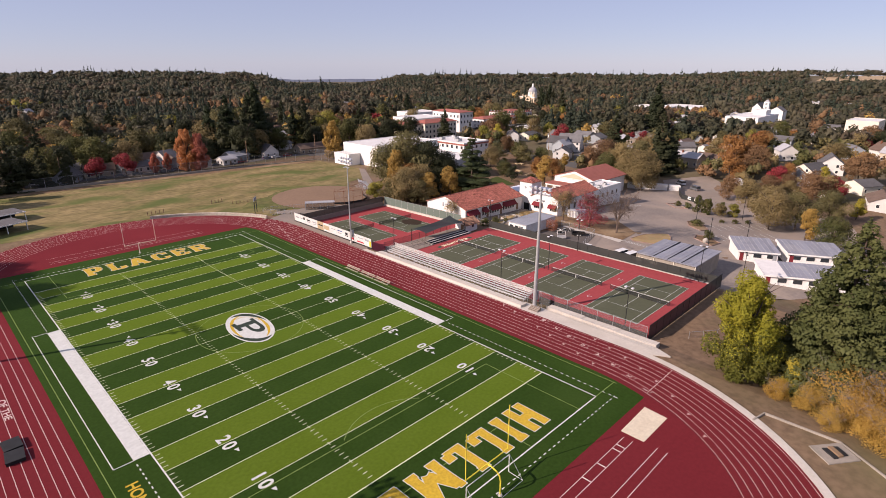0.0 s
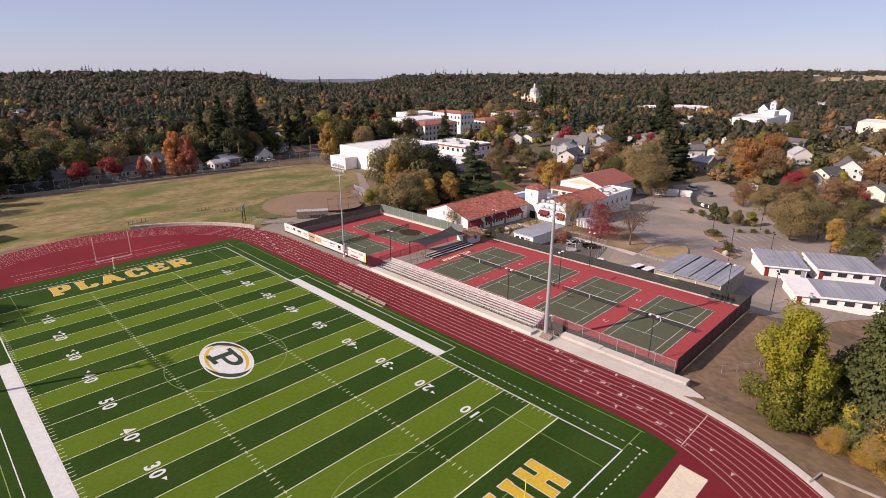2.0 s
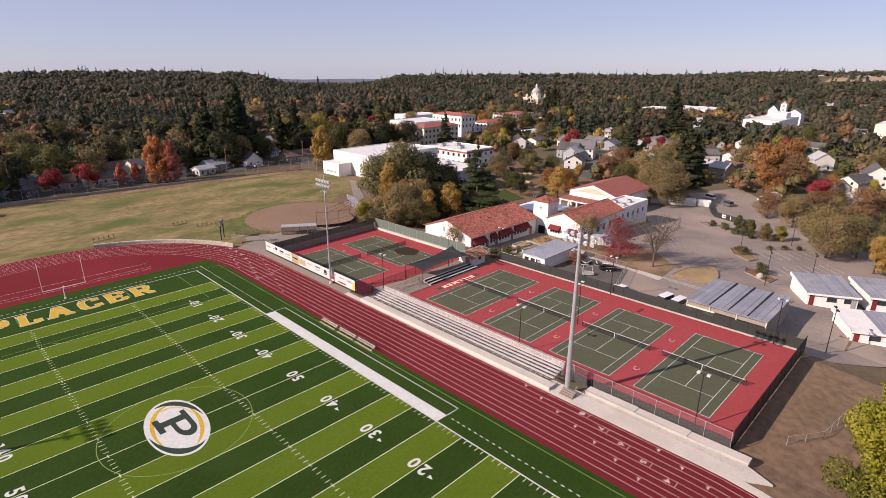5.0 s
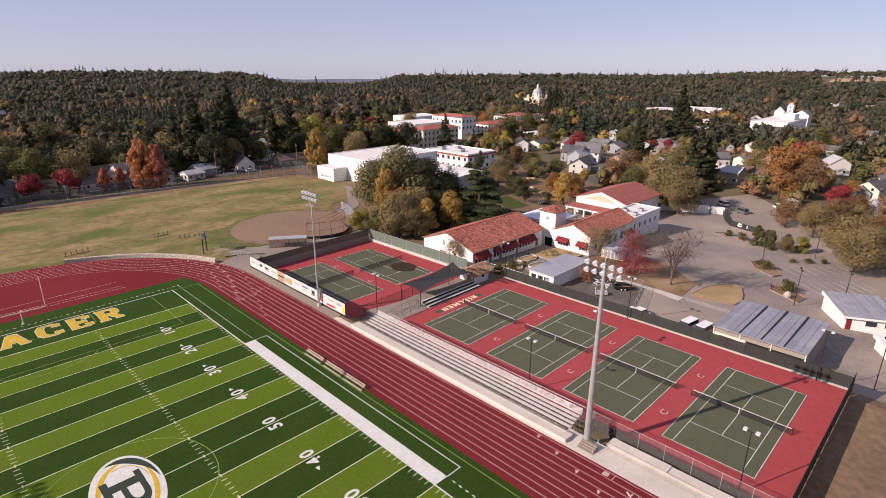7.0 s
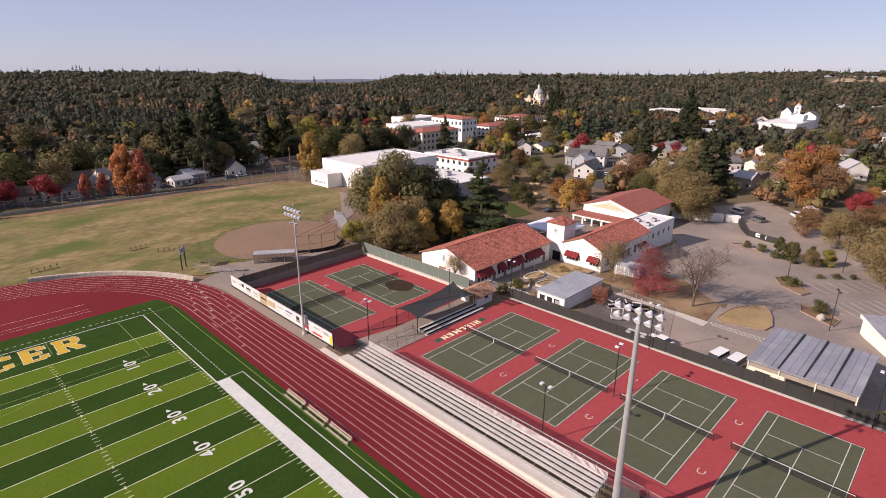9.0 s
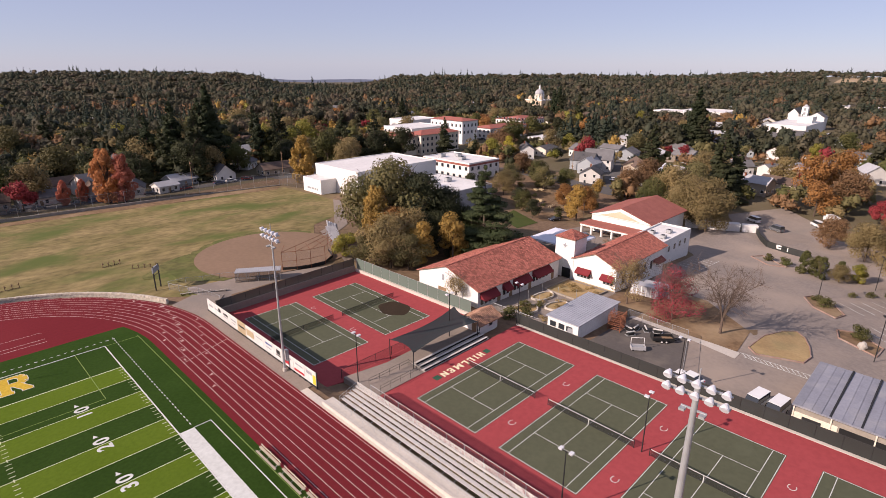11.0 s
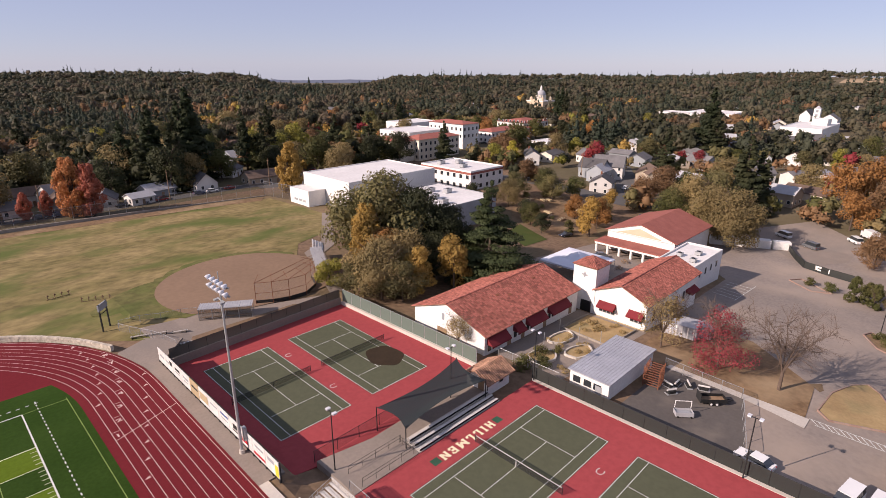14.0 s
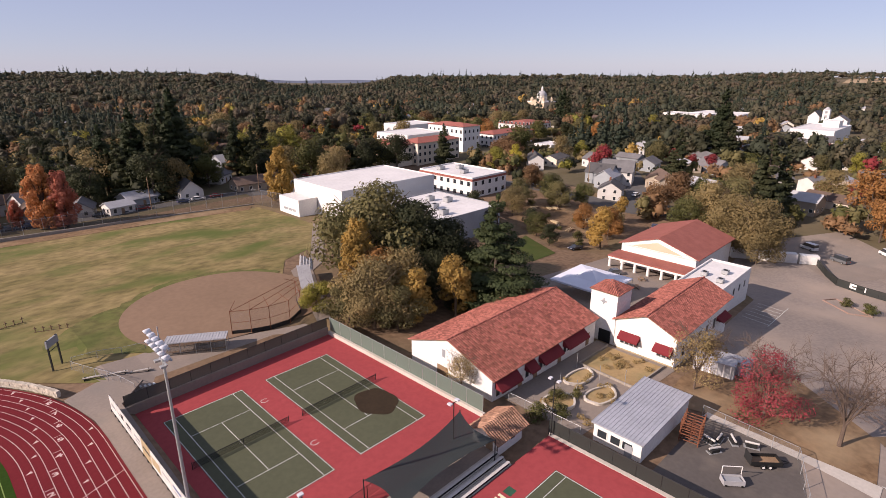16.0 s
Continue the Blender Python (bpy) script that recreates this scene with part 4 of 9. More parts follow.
fence("court_fence", "dark mesh windscreen on the lower half of the court fence", [(46.6, -29.5), (46.6, -51.9)], -1.0, 1.75, "screen_dark", top_rail=False)
fence("court_fence", "tall chain-link fence with pale posts beside the courts", [(46.5, -29.5), (46.5, -51.9)], -1.0, 3.0, "chain", post="galvanised")
fence("court_fence", "tall chain-link fence behind the bleachers", [(47.0, -29.5), (47.0, 12.6)], -1.0, 2.6, "chain", post="galvanised")
fence("court_fence", "dark mesh windscreen fence at the end of the courts", [(47.3, -51.9), (82.0, -51.9)], -1.0, 3.0, "screen_dark")
fence("court_fence", "dark mesh windscreen fence between courts and car park", [(82.2, -51.9), (81.2, 13.0)], -1.2, 2.3, "screen_dark")
structure("court_wall_north", Shape().prism([(43.9, 56.2), (77.2, 57.2), (77.2, 57.7), (43.9, 56.7)], -2.2, -0.2), M["concrete_dark"], "low grey retaining wall at the end of the courts")
fence("court_fence", "grey-green windscreen fence on a low wall", [(44.0, 56.6), (77.2, 57.6)], -0.4, 1.9, "screen_olive")
structure("court_wall_east", Shape().prism([(77.2, 57.2), (78.2, 21.6), (78.7, 21.6), (77.7, 57.4)], -2.2, -1.0), M["concrete"], "pale concrete kerb wall")
fence("court_fence", "tall green windscreen fence on a concrete wall", [(77.8, 57.4), (78.6, 22.0)], -1.0, 2.5, "screen_green", post="galvanised")


# ---------------------------------------------------------------- lamps


def floodlight_pole(x, y, height, face, label):
    """Tall steel pole with rows of round floodlights on cross arms, aimed to a side."""
    r0 = 0.40 if height > 23 else 0.20
    p = thing("floodlight_pole", label, "floodlight", (x, y, 0), face, "stadium floodlights")
    part("pole", Shape().tube((0, 0, -0.2), (0, 0, height), r0, r0 * 0.5, 16), M["galvanised"], p, smooth=False)
    part("base_sleeve", Shape().tube((0, 0, -0.2), (0, 0, 0.5), r0 + 0.14, r0 + 0.12, 16), M["concrete"], p)
    part("control_box", Shape().box(-0.75, -0.38, -0.3, 0.3, 1.6, 3.4), M["galvanised"], p)
    for row, (z, n) in enumerate(((height - 0.2, 5), (height - 1.15, 5))):
        part("cross_arm", Shape().box(-0.09, 0.09, -2.3, 2.3, z - 0.07, z + 0.07), M["galvanised"], p)
        for i in range(n):
            yy = -2.0 + 4.0 * i / (n - 1)
            d = Vector((math.cos(radians(-32)), 0, math.sin(radians(-32))))
            c = Vector((0.32, yy, z + 0.18))
            lamp = part("floodlight", Shape().tube(c - d * 0.36, c - d * 0.1, 0.12, 0.27, 14).tube(c - d * 0.1, c + d * 0.05, 0.27, 0.32, 14).tube(c + d * 0.05, c + d * 0.18, 0.32, 0.32, 14), M["lamp_glass"], p)
            part("bracket", Shape().box(0.05, 0.3, yy - 0.05, yy + 0.05, z, z + 0.2), M["galvanised"], lamp)
    part("cross_arm", Shape().box(-0.06, 0.06, -0.9, 0.9, height - 2.3, height - 2.16), M["galvanised"], p)
    for yy in (-0.7, 0.7):
        part("small_lamp", Shape().box(0.05, 0.5, yy - 0.2, yy + 0.2, height - 2.4, height - 2.22), M["galvanised"], p)
    part("top_rod", Shape().tube((0, 0, height), (0, 0, height + 1.1), 0.05, seg=6), M["galvanised"], p)
    return p


floodlight_pole(42.7, -31.0, 23.6, 180, "tall galvanised stadium floodlight pole beside the bleachers")
floodlight_pole(41.65, 27.0, 22.3, 180, "tall galvanised stadium floodlight pole beside the banner fence")
floodlight_pole(-46.6, 22.0, 23.6, 0, "tall galvanised stadium floodlight pole across the field")
floodlight_pole(-46.6, -33.0, 23.6, 0, "tall galvanised stadium floodlight pole across the field")


def court_lamp(x, y, z, turn, h=8.2):
    p = thing("court_lamp", "slim dark court light post with paired shoebox lamps", "lamp post", (x, y, z), turn, "court lamps")
    part("post", Shape().tube((0, 0, -0.1), (0, 0, h), 0.085, 0.06, 8), M["dark_metal"], p)
    part("cross_arm", Shape().box(-0.04, 0.04, -0.55, 0.55, h - 0.05, h + 0.03), M["dark_metal"], p)
    for yy in (-0.62, 0.62):
        part("lamp_head", Shape().box(-0.22, 0.32, yy - 0.2, yy + 0.2, h - 0.02, h + 0.16), M["lamp_glass"], p)
    return p


for x, y, t in ((48.2, -18.2, 0), (48.2, -47.0, 0), (48.3, 17.4, 0), (68.5, 18.0, 90), (81.0, -17, 180), (80.8, 12.4, 180), (81.5, -47.5, 180), (63.9, -19.7, 90)):
    court_lamp(x, y, ZC, t)

# ---------------------------------------------------------------- school buildings


def gable(name, label, x0, x1, y0, y1, ground, eave, ridge, over=0.5, wall="stucco", roof="tile_island", ridge_y=None, category="building"):
    """Long building with its ridge along x: walls with gable ends and a pitched roof with thickness."""
    b = thing(name, label, category, (0, 0, 0))
    ym = (y0 + y1) / 2 if ridge_y is None else ridge_y
    part("wall", Shape().extrude_x([(y0, ground), (y1, ground), (y1, eave), (ym, ridge), (y0, eave)], x0, x1), M[wall], b)
    s = Shape()
    for ya, sg in ((y0, -1), (y1, 1)):
        run = abs(ym - ya)
        k = (ridge - eave) / run
        ye = ya + sg * over
        ze = eave - k * over
        s.extrude_x([(ym, ridge + 0.02), (ym, ridge + 0.2), (ye, ze + 0.2), (ye, ze + 0.02)][::sg], x0 - 0.35, x1 + 0.35)
    part("roof", s, M[roof], b)
    return b




def tile_slope(name, parent, x0, x1, y_ridge, z_ridge, y_eave, z_eave, mat="tile_island", col=0.42, row=0.46):
    """One roof slope of barrel tiles: columns of overlapping half barrels, all in one mesh."""
    s = Shape()
    n, m = max(1, round((x1 - x0) / col)), max(1, round(math.hypot(y_eave - y_ridge, z_eave - z_ridge) / row))
    dx = (x1 - x0) / n
    rnd = random.Random(len(name) + int(x0))
    for j in range(m):
        for i in range(n):
            a, b = j / m, (j + 1.06) / m
            jit = rnd.uniform(-0.012, 0.012)
            k = len(s.v)
            for f, lift in ((a, 0.0), (b, 0.045)):
                y, z = y_ridge + (y_eave - y_ridge) * f, z_ridge + (z_eave - z_ridge) * f
                for u, h in ((0.04, 0.0), (0.22, 0.075), (0.5, 0.105), (0.78, 0.075), (0.96, 0.0)):
                    s.v.append((x0 + (i + u) * dx, y, z + h + lift + jit))
            s.f += [(k + q, k + q + 1, k + 6 + q, k + 5 + q) for q in range(4)]
            s.f.append(tuple(k + 9 - q for q in range(5)))
    return part(name, s, M[mat], parent)


def tiled_gable(name, label, x0, x1, y0, y1, ground, eave, ridge, over=0.55, ridge_y=None, mat="tile_island"):
    """White gabled building with barrel-tile slopes, ridge tiles and a thin fascia."""
    b = thing(name, label, "building", (0, 0, 0))
    ym = (y0 + y1) / 2 if ridge_y is None else ridge_y
    part("wall", Shape().extrude_x([(y0, ground), (y1, ground), (y1, eave), (ym, ridge), (y0, eave)], x0, x1), M["stucco"], b)
    for ya, sg in ((y0, -1), (y1, 1)):
        k = (ridge - eave) / abs(ym - ya)
        ye, ze = ya + sg * over, eave - k * over
        part("roof_deck", Shape().extrude_x([(ym, ridge + 0.02), (ym, ridge + 0.12), (ye, ze + 0.12), (ye, ze + 0.02)][::sg], x0 - 0.3, x1 + 0.3), M["wood"], b)
        tile_slope("roof_tiles", b, x0 - 0.35, x1 + 0.35, ym, ridge + 0.12, ye + sg * 0.06, ze + 0.115, mat)
    s = Shape()
    x = x0 - 0.35
    while x < x1 + 0.3:
        s.tube((x, ym, ridge + 0.14), (min(x + 0.5, x1 + 0.35), ym, ridge + 0.14), 0.17, 0.15, 8)
        x += 0.46
    part("ridge_tiles", s, M["tile_island"], b)
    return b


b1 = tiled_gable("school_wing", "long white stucco school wing with red clay tile roof", 81.6, 110.0, 22.9, 39.8, -3.2, 2.3, 5.25, ridge_y=31.6)
b2 = tiled_gable("school_hall", "white stucco school hall with red clay tile roof and maroon awnings", 111.2, 135.6, 9.1, 19.7, -6.0, 2.65, 4.9)
tw = thing("bell_tower", "square white stucco tower with a hipped red tile cap", "tower", (114.15, 22.55, -3.2))
part("wall", Shape().box(-2.55, 2.55, -2.55, 2.55, 0, 10.0), M["stucco"], tw)
e = [(-2.85, -2.85, 10.0), (2.85, -2.85, 10.0), (2.85, 2.85, 10.0), (-2.85, 2.85, 10.0)]
part("eave_board", Shape().box(-2.85, 2.85, -2.85, 2.85, 9.92, 10.0), M["wood"], tw)
s = Shape()
for i in range(4):
    A, B, T = Vector(e[i]), Vector(e[(i + 1) % 4]), Vector((0, 0, 11.6))
    for j in range(7):
        f0, f1 = j / 7, (j + 1) / 7
        P, Q, R, S = A.lerp(T, f0), B.lerp(T, f0), B.lerp(T, f1), A.lerp(T, f1)
        n = max(1, round((Q - P).length / 0.4))
        for q in range(n):
            up = Vector((0, 0, 0.10))
            a, b, c, d = P.lerp(Q, q / n), P.lerp(Q, (q + 1) / n), S.lerp(R, (q + 1) / n), S.lerp(R, q / n)
            mid, mid2 = (a + b) / 2 + up, (c + d) / 2 + up * 0.5
            s.poly([a, mid, mid2, d])
            s.poly([mid, b, c, mid2])
part("cap_roof", s, M["tile_island"], tw)
part("rosette", Shape().tube((-2.56, 0.0, 8.2), (-2.62, 0.0, 8.2), 0.36, seg=8), M["grey_paint"], tw)
part("rosette", Shape().box(-2.6, -2.55, -0.62, 0.62, 8.1, 8.3).box(-2.6, -2.55, -0.1, 0.1, 7.6, 8.8), M["grey_paint"], tw)
# flat black panel in place of the arch's shadowed depth
part("archway", Shape().box(-2.58, -2.5, -1.9, 0.4, 0.3, 2.9), M["black_paint"], tw)
fl = thing("flat_wing", "white flat-roofed school wing with parapet", "building", (0, 0, 0))
part("wall", Shape().box(137.0, 160.5, 12.4, 21.2, -8, 0.6), M["stucco"], fl)
part("roof_deck", Shape().box(137.3, 160.2, 12.7, 20.9, 0.3, 0.66), M["white_roof"], fl)
b3 = gable("school_auditorium", "red-roofed school auditorium with a columned porch", 163.6, 189.0, 25.4, 45.2, -10, -1.2, 1.95, over=0.8, roof="clay_roof_far", ridge_y=35.4)

def shed(name, label, x0, x1, y0, y1, ground, z0, z1, wall, roof):
    """Mono-pitch building; z0 and z1 are the roof heights at the two ends along x."""
    b = thing(name, label, "shed", (0, 0, 0))
    part("wall", Shape().prism([(x0 + 0.3, y0 + 0.3), (x1 - 0.3, y0 + 0.3), (x1 - 0.3, y1 - 0.3), (x0 + 0.3, y1 - 0.3)], ground, min(z0, z1) - 0.05), M[wall], b)
    s = Shape()
    s.v = [(x0, y0, z0), (x1, y0, z1), (x1, y1, z1), (x0, y1, z0), (x0, y0, z0 + 0.16), (x1, y0, z1 + 0.16), (x1, y1, z1 + 0.16), (x0, y1, z0 + 0.16)]
    s.f = [(0, 3, 2, 1), (4, 5, 6, 7), (0, 1, 5, 4), (1, 2, 6, 5), (2, 3, 7, 6), (3, 0, 4, 7)]
    part("roof", s, M[roof], b)
    return b


shed("workshop_shed", "low white shed with ribbed grey metal roof", 84.5, 99.5, 1.9, 8.9, -3, 1.0, 1.0, "stucco", "metal_roof")
# shelter walls darkened to grey for the shade beneath the roof
shed("covered_shelter", "grey-walled shelter with shade-black open front under wide grey panel roof", 85.5, 101.7, -45.2, -30.6, -4.5, 0.7, 0.5, "grey_wood", "solar")

# ---------------------------------------------------------------- trees


def leaf_cloud(rng, blobs, count, size, flat=0.0, rough=0.42):
    """Many small leaf sprays spread through the shells of a set of blobs (x, y, z, rx, ry, rz)."""
    vol = np.array([b[3] * b[4] * b[5] for b in blobs]) ** (2 / 3)
    pick = rng.choice(len(blobs), count, p=vol / vol.sum())
    B = np.array(blobs)[pick]
    d = rng.normal(size=(count, 3))
    d /= np.linalg.norm(d, axis=1)[:, None]
    r = rng.uniform(0.55, 1.0, count) ** 0.6 + rng.normal(0, 0.06, count)
    c = B[:, :3] + d * B[:, 3:] * r[:, None]
    nrm = d * 1.0 + rng.normal(0, rough, (count, 3)) + np.array([0, 0, 0.3 + flat])
    nrm /= np.linalg.norm(nrm, axis=1)[:, None]
    u = np.cross(nrm, rng.normal(size=(count, 3)))
    u /= np.linalg.norm(u, axis=1)[:, None] + 1e-9
    w = np.cross(nrm, u)
    s = size * rng.uniform(0.6, 1.4, (count, 1))
    q = np.stack([c - u * s, c + u * s * 0.7 - w * s * 0.8, c + u * s * 0.6 + w * s * rng.uniform(0.6, 1.0, (count, 1))], 1)
    v = q.reshape(-1, 3)
    f = np.arange(count * 3).reshape(-1, 3)
    return v, f


def cloud_mesh(name, v, f, mat):
    me = bpy.data.meshes.new(name)
    me.vertices.add(len(v))
    me.vertices.foreach_set("co", np.asarray(v, np.float32).ravel())
    k = f.shape[1]
    me.loops.add(f.size)
    me.loops.foreach_set("vertex_index", f.ravel().astype(np.int32))
    me.polygons.add(len(f))
    me.polygons.foreach_set("loop_start", np.arange(0, f.size, k, dtype=np.int32))
    me.update(calc_edges=True)
    me.materials.append(mat)
    return me


def broadleaf(rng, height, spread, low=0.25, lumps=12):
    """Blobs of a broad crown, with an uneven outline."""
    out = []
    for i in range(lumps):
        a, k = rng.uniform(0, 2 * math.pi), rng.uniform(0, 1)
        z = height * (low + (0.88 - low) * k)
        w = spread * math.sin(math.pi * (0.22 + 0.70 * k)) * rng.uniform(0.35, 0.75)
        r = spread * rng.uniform(0.26, 0.46)
        out.append((w * math.cos(a), w * math.sin(a), z, r, r, r * rng.uniform(0.6, 0.9)))
    out.append((0, 0, height * 0.62, spread * 0.5, spread * 0.5, height * 0.27))
    return out


def spire(rng, height, spread, low=0.08, tiers=14):
    """A conifer of ragged tiers: boughs of uneven reach round a straight stem."""
    out = []
    lean = [rng.uniform(0.6, 1.2) for _ in range(8)]
    for i in range(tiers):
        k = i / (tiers - 1)
        z = height * (low + (0.97 - low) * k)
        w = spread * (1 - k) ** 0.85 + 0.25
        for j in range(5 if k < 0.7 else 3):
            a = rng.uniform(0, 2 * math.pi)
            o = w * rng.uniform(0.35, 0.85) * lean[int(a * 8 / 6.2832) % 8] * (1 + 0.25 * math.sin(i * 2.1))
            r = w * rng.uniform(0.28, 0.45) + 0.15
            out.append((o * math.cos(a), o * math.sin(a), z - o * 0.15, r, r, height / tiers * 0.45))
    return out


def full_cone(rng, height, spread, low=0.03, tiers=30):
    """A dense conifer: close tiers of overlapping boughs from the ground to a pointed top."""
    out = []
    for i in range(tiers):
        k = i / (tiers - 1)
        w = spread * (1 - k) ** 0.8 + 0.2
        n = max(3, int(9 * (1 - k) + 3))
        for j in range(n):
            a = 2 * math.pi * (j + rng.uniform(0, 0.8)) / n
            o, r = w * rng.uniform(0.5, 0.78), w * rng.uniform(0.24, 0.36) + 0.12
            out.append((o * math.cos(a), o * math.sin(a), height * (low + (0.98 - low) * k) + rng.uniform(-0.2, 0.2), r, r, height / tiers * 0.8))
    return out


def upright(rng, height, spread, lumps):
    """An egg-shaped crown with small uneven lumps, foliage to the ground."""
    out = []
    for i in range(lumps):
        k, a = rng.uniform(0.06, 0.92), rng.uniform(0, 2 * math.pi)
        w = spread * (0.55 + 0.45 * math.sin(math.pi * clamp(k * 1.15))) * (1 - 0.6 * max(0, k - 0.6) / 0.4)
        o, r = w * math.sqrt(rng.uniform(0.02, 0.62)), spread * rng.uniform(0.13, 0.25)
        out.append((o * math.cos(a), o * math.sin(a), height * k, r, r, r * rng.uniform(1.0, 1.5)))
    return out


def limbs(rng, height, spread, thick, bare=False, n=9):
    s = Shape()
    fork = height * (0.32 if bare else 0.38)
    s.tube((0, 0, -0.4), (0, 0, fork), thick, thick * 0.7, 8)
    for i in range(n):
        a = i * 2.4 + rng.uniform(0, 0.6)
        k = rng.uniform(0.45, 0.95)
        p = Vector((spread * 0.45 * k * math.cos(a), spread * 0.45 * k * math.sin(a), fork + (height - fork) * rng.uniform(0.35, 0.75)))
        b = Vector((0, 0, fork * rng.uniform(0.7, 1.0)))
        s.tube(b, p, thick * 0.42, thick * 0.2, 6, cap=False)
        q = p + Vector((math.cos(a), math.sin(a), 0.9)) * spread * 0.33
        s.tube(p, q, thick * 0.2, thick * 0.05, 5, cap=False)
        if bare:
            for c in range(20):
                d = Vector(rng.normal(size=3)) + Vector((math.cos(a) * 0.6, math.sin(a) * 0.6, 0.5))
                e = b.lerp(p, rng.uniform(0.4, 1.0)) if c % 2 else p.lerp(q, rng.uniform(0, 1))
                f = e + d.normalized() * spread * rng.uniform(0.2, 0.42)
                s.tube(e, f, thick * 0.12, thick * 0.05, 4, cap=False)
                for g in range(9):
                    d2 = (d.normalized() + Vector(rng.normal(size=3)) * 0.6).normalized()
                    h = e.lerp(f, rng.uniform(0.3, 1))
                    s.tube(h, h + d2 * spread * rng.uniform(0.08, 0.2), thick * 0.06, thick * 0.03, 3, cap=False)
    return s


TREE_KINDS, LOWER = {}, {}


def tree_kind(key, seed, form, height, spread, leaf, count, size, low=0.25, bark="bark", lumps=12, bare=False, thick=None, tiers=14, under=None):
    """Builds the meshes of one kind of tree once."""
    rng = np.random.default_rng(seed)
    blobs = {"spire": lambda: spire(rng, height, spread, low, tiers), "full": lambda: full_cone(rng, height, spread, low, tiers),
             "upright": lambda: upright(rng, height, spread, lumps), "broad": lambda: broadleaf(rng, height, spread, low, lumps)}[form]()
    thick = thick or height * 0.022
    if form in ("spire", "full"):
        tr = Shape().tube((0, 0, -0.4), (0, 0, height * 0.96), thick, 0.03, 8)
        for i in range(26):
            k = rng.uniform(low, 0.9)
            a, w = rng.uniform(0, 6.28), spread * (1 - k) ** 0.85 * 0.8
            tr.tube((0, 0, height * k), (w * math.cos(a), w * math.sin(a), height * k - w * 0.1), thick * 0.25, 0.02, 4, cap=False)
    else:
        tr = limbs(rng, height, spread, thick, bare)
    trunk = tr.mesh("trunk", M[bark])
    crown = None
    if count:
        v, f = leaf_cloud(rng, blobs, count, size, 0.5 if form == "spire" else 0.2 if form == "full" else 0.0, 0.45 if key.startswith("far_") else 0.36)
        v[:, 2] = np.maximum(v[:, 2], height * 0.03)
        lower = None
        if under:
            # lower foliage in a second, darker green, split raggedly by height
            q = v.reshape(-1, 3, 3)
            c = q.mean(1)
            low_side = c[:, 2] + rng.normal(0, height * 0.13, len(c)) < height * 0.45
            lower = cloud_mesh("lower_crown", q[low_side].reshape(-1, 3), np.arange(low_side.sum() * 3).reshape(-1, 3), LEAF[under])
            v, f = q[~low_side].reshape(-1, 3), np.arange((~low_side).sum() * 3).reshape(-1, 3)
        crown = cloud_mesh("crown", v, f, LEAF[leaf])
    TREE_KINDS[key] = (trunk, crown, height)
    if under:
        LOWER[key] = lower


def tree(key, x, y, z=None, scale=1.0, turn=0.0, label="", name="tree", group=""):
    trunk, crown, h = TREE_KINDS[key]
    z = ground_z(x, y) if z is None else z
    t = thing(name, label, "tree", (x, y, z), turn, group)
    t.scale = (scale, scale, scale)
    part("trunk", trunk, None, t)
    if crown:
        part("crown", crown, None, t)
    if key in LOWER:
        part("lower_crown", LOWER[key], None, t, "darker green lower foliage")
    return t


tree_kind("oak_a", 1, "broad", 12, 6.2, "oak", 8000, 0.19, lumps=16)
tree_kind("oak_b", 2, "broad", 11, 6.5, "olive", 8000, 0.19, lumps=18)
tree_kind("oak_c", 3, "broad", 13, 6.0, "dark", 8000, 0.19, lumps=16)
tree_kind("oak_d", 4, "broad", 12, 7.0, "brown", 8000, 0.19, lumps=20)
tree_kind("gold_a", 5, "broad", 12, 4.2, "gold", 5500, 0.20, low=0.15, lumps=16)
tree_kind("gold_b", 6, "broad", 13, 6.2, "orange", 6500, 0.22, low=0.2, lumps=18)
tree_kind("rust_a", 7, "broad", 11, 6.0, "rust", 6000, 0.22, lumps=16)
tree_kind("yellow_a", 8, "broad", 10, 4.0, "yellow", 5500, 0.19, low=0.12)
tree_kind("lime_a", 9, "broad", 12, 6.0, "lime", 6500, 0.22, low=0.15)
tree_kind("red_a", 10, "broad", 8, 3.8, "red", 5000, 0.17, low=0.2)
tree_kind("pink_a", 11, "broad", 8.5, 4.0, "pink", 6000, 0.09, low=0.06, bare=True, bark="bark_brown", thick=0.16, lumps=18)
tree_kind("bare_a", 12, "broad", 9.5, 6.4, "brown", 0, 0.2, bare=True, bark="bark_brown", thick=0.24)
tree_kind("sparse_a", 13, "broad", 7.5, 3.2, "straw", 3400, 0.09, bare=True, bark="bark_brown", thick=0.12)
tree_kind("conifer_a", 14, "spire", 20, 4.6, "conifer", 9000, 0.36, tiers=20)
tree_kind("conifer_b", 15, "spire", 17, 5.2, "dark", 8500, 0.36, low=0.04, tiers=18)
tree_kind("cedar_a", 16, "spire", 16, 8.6, "cedar", 42000, 0.17, low=0.03, tiers=18)
tree_kind("cedar_near", 17, "full", 19, 7.0, "near_cedar", 66000, 0.17, low=0.02, tiers=34)
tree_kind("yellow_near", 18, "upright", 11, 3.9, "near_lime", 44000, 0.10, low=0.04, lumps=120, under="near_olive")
tree_kind("gold_near", 24, "broad", 7, 5.0, "near_gold", 14000, 0.095, low=0.05, lumps=40, bark="bark_pale", bare=True, thick=0.1)
tree_kind("flame_a", 25, "upright", 12, 3.5, "flame", 12000, 0.17, lumps=120)
tree_kind("flame_b", 26, "upright", 12, 3.2, "maple", 12000, 0.17, lumps=120)
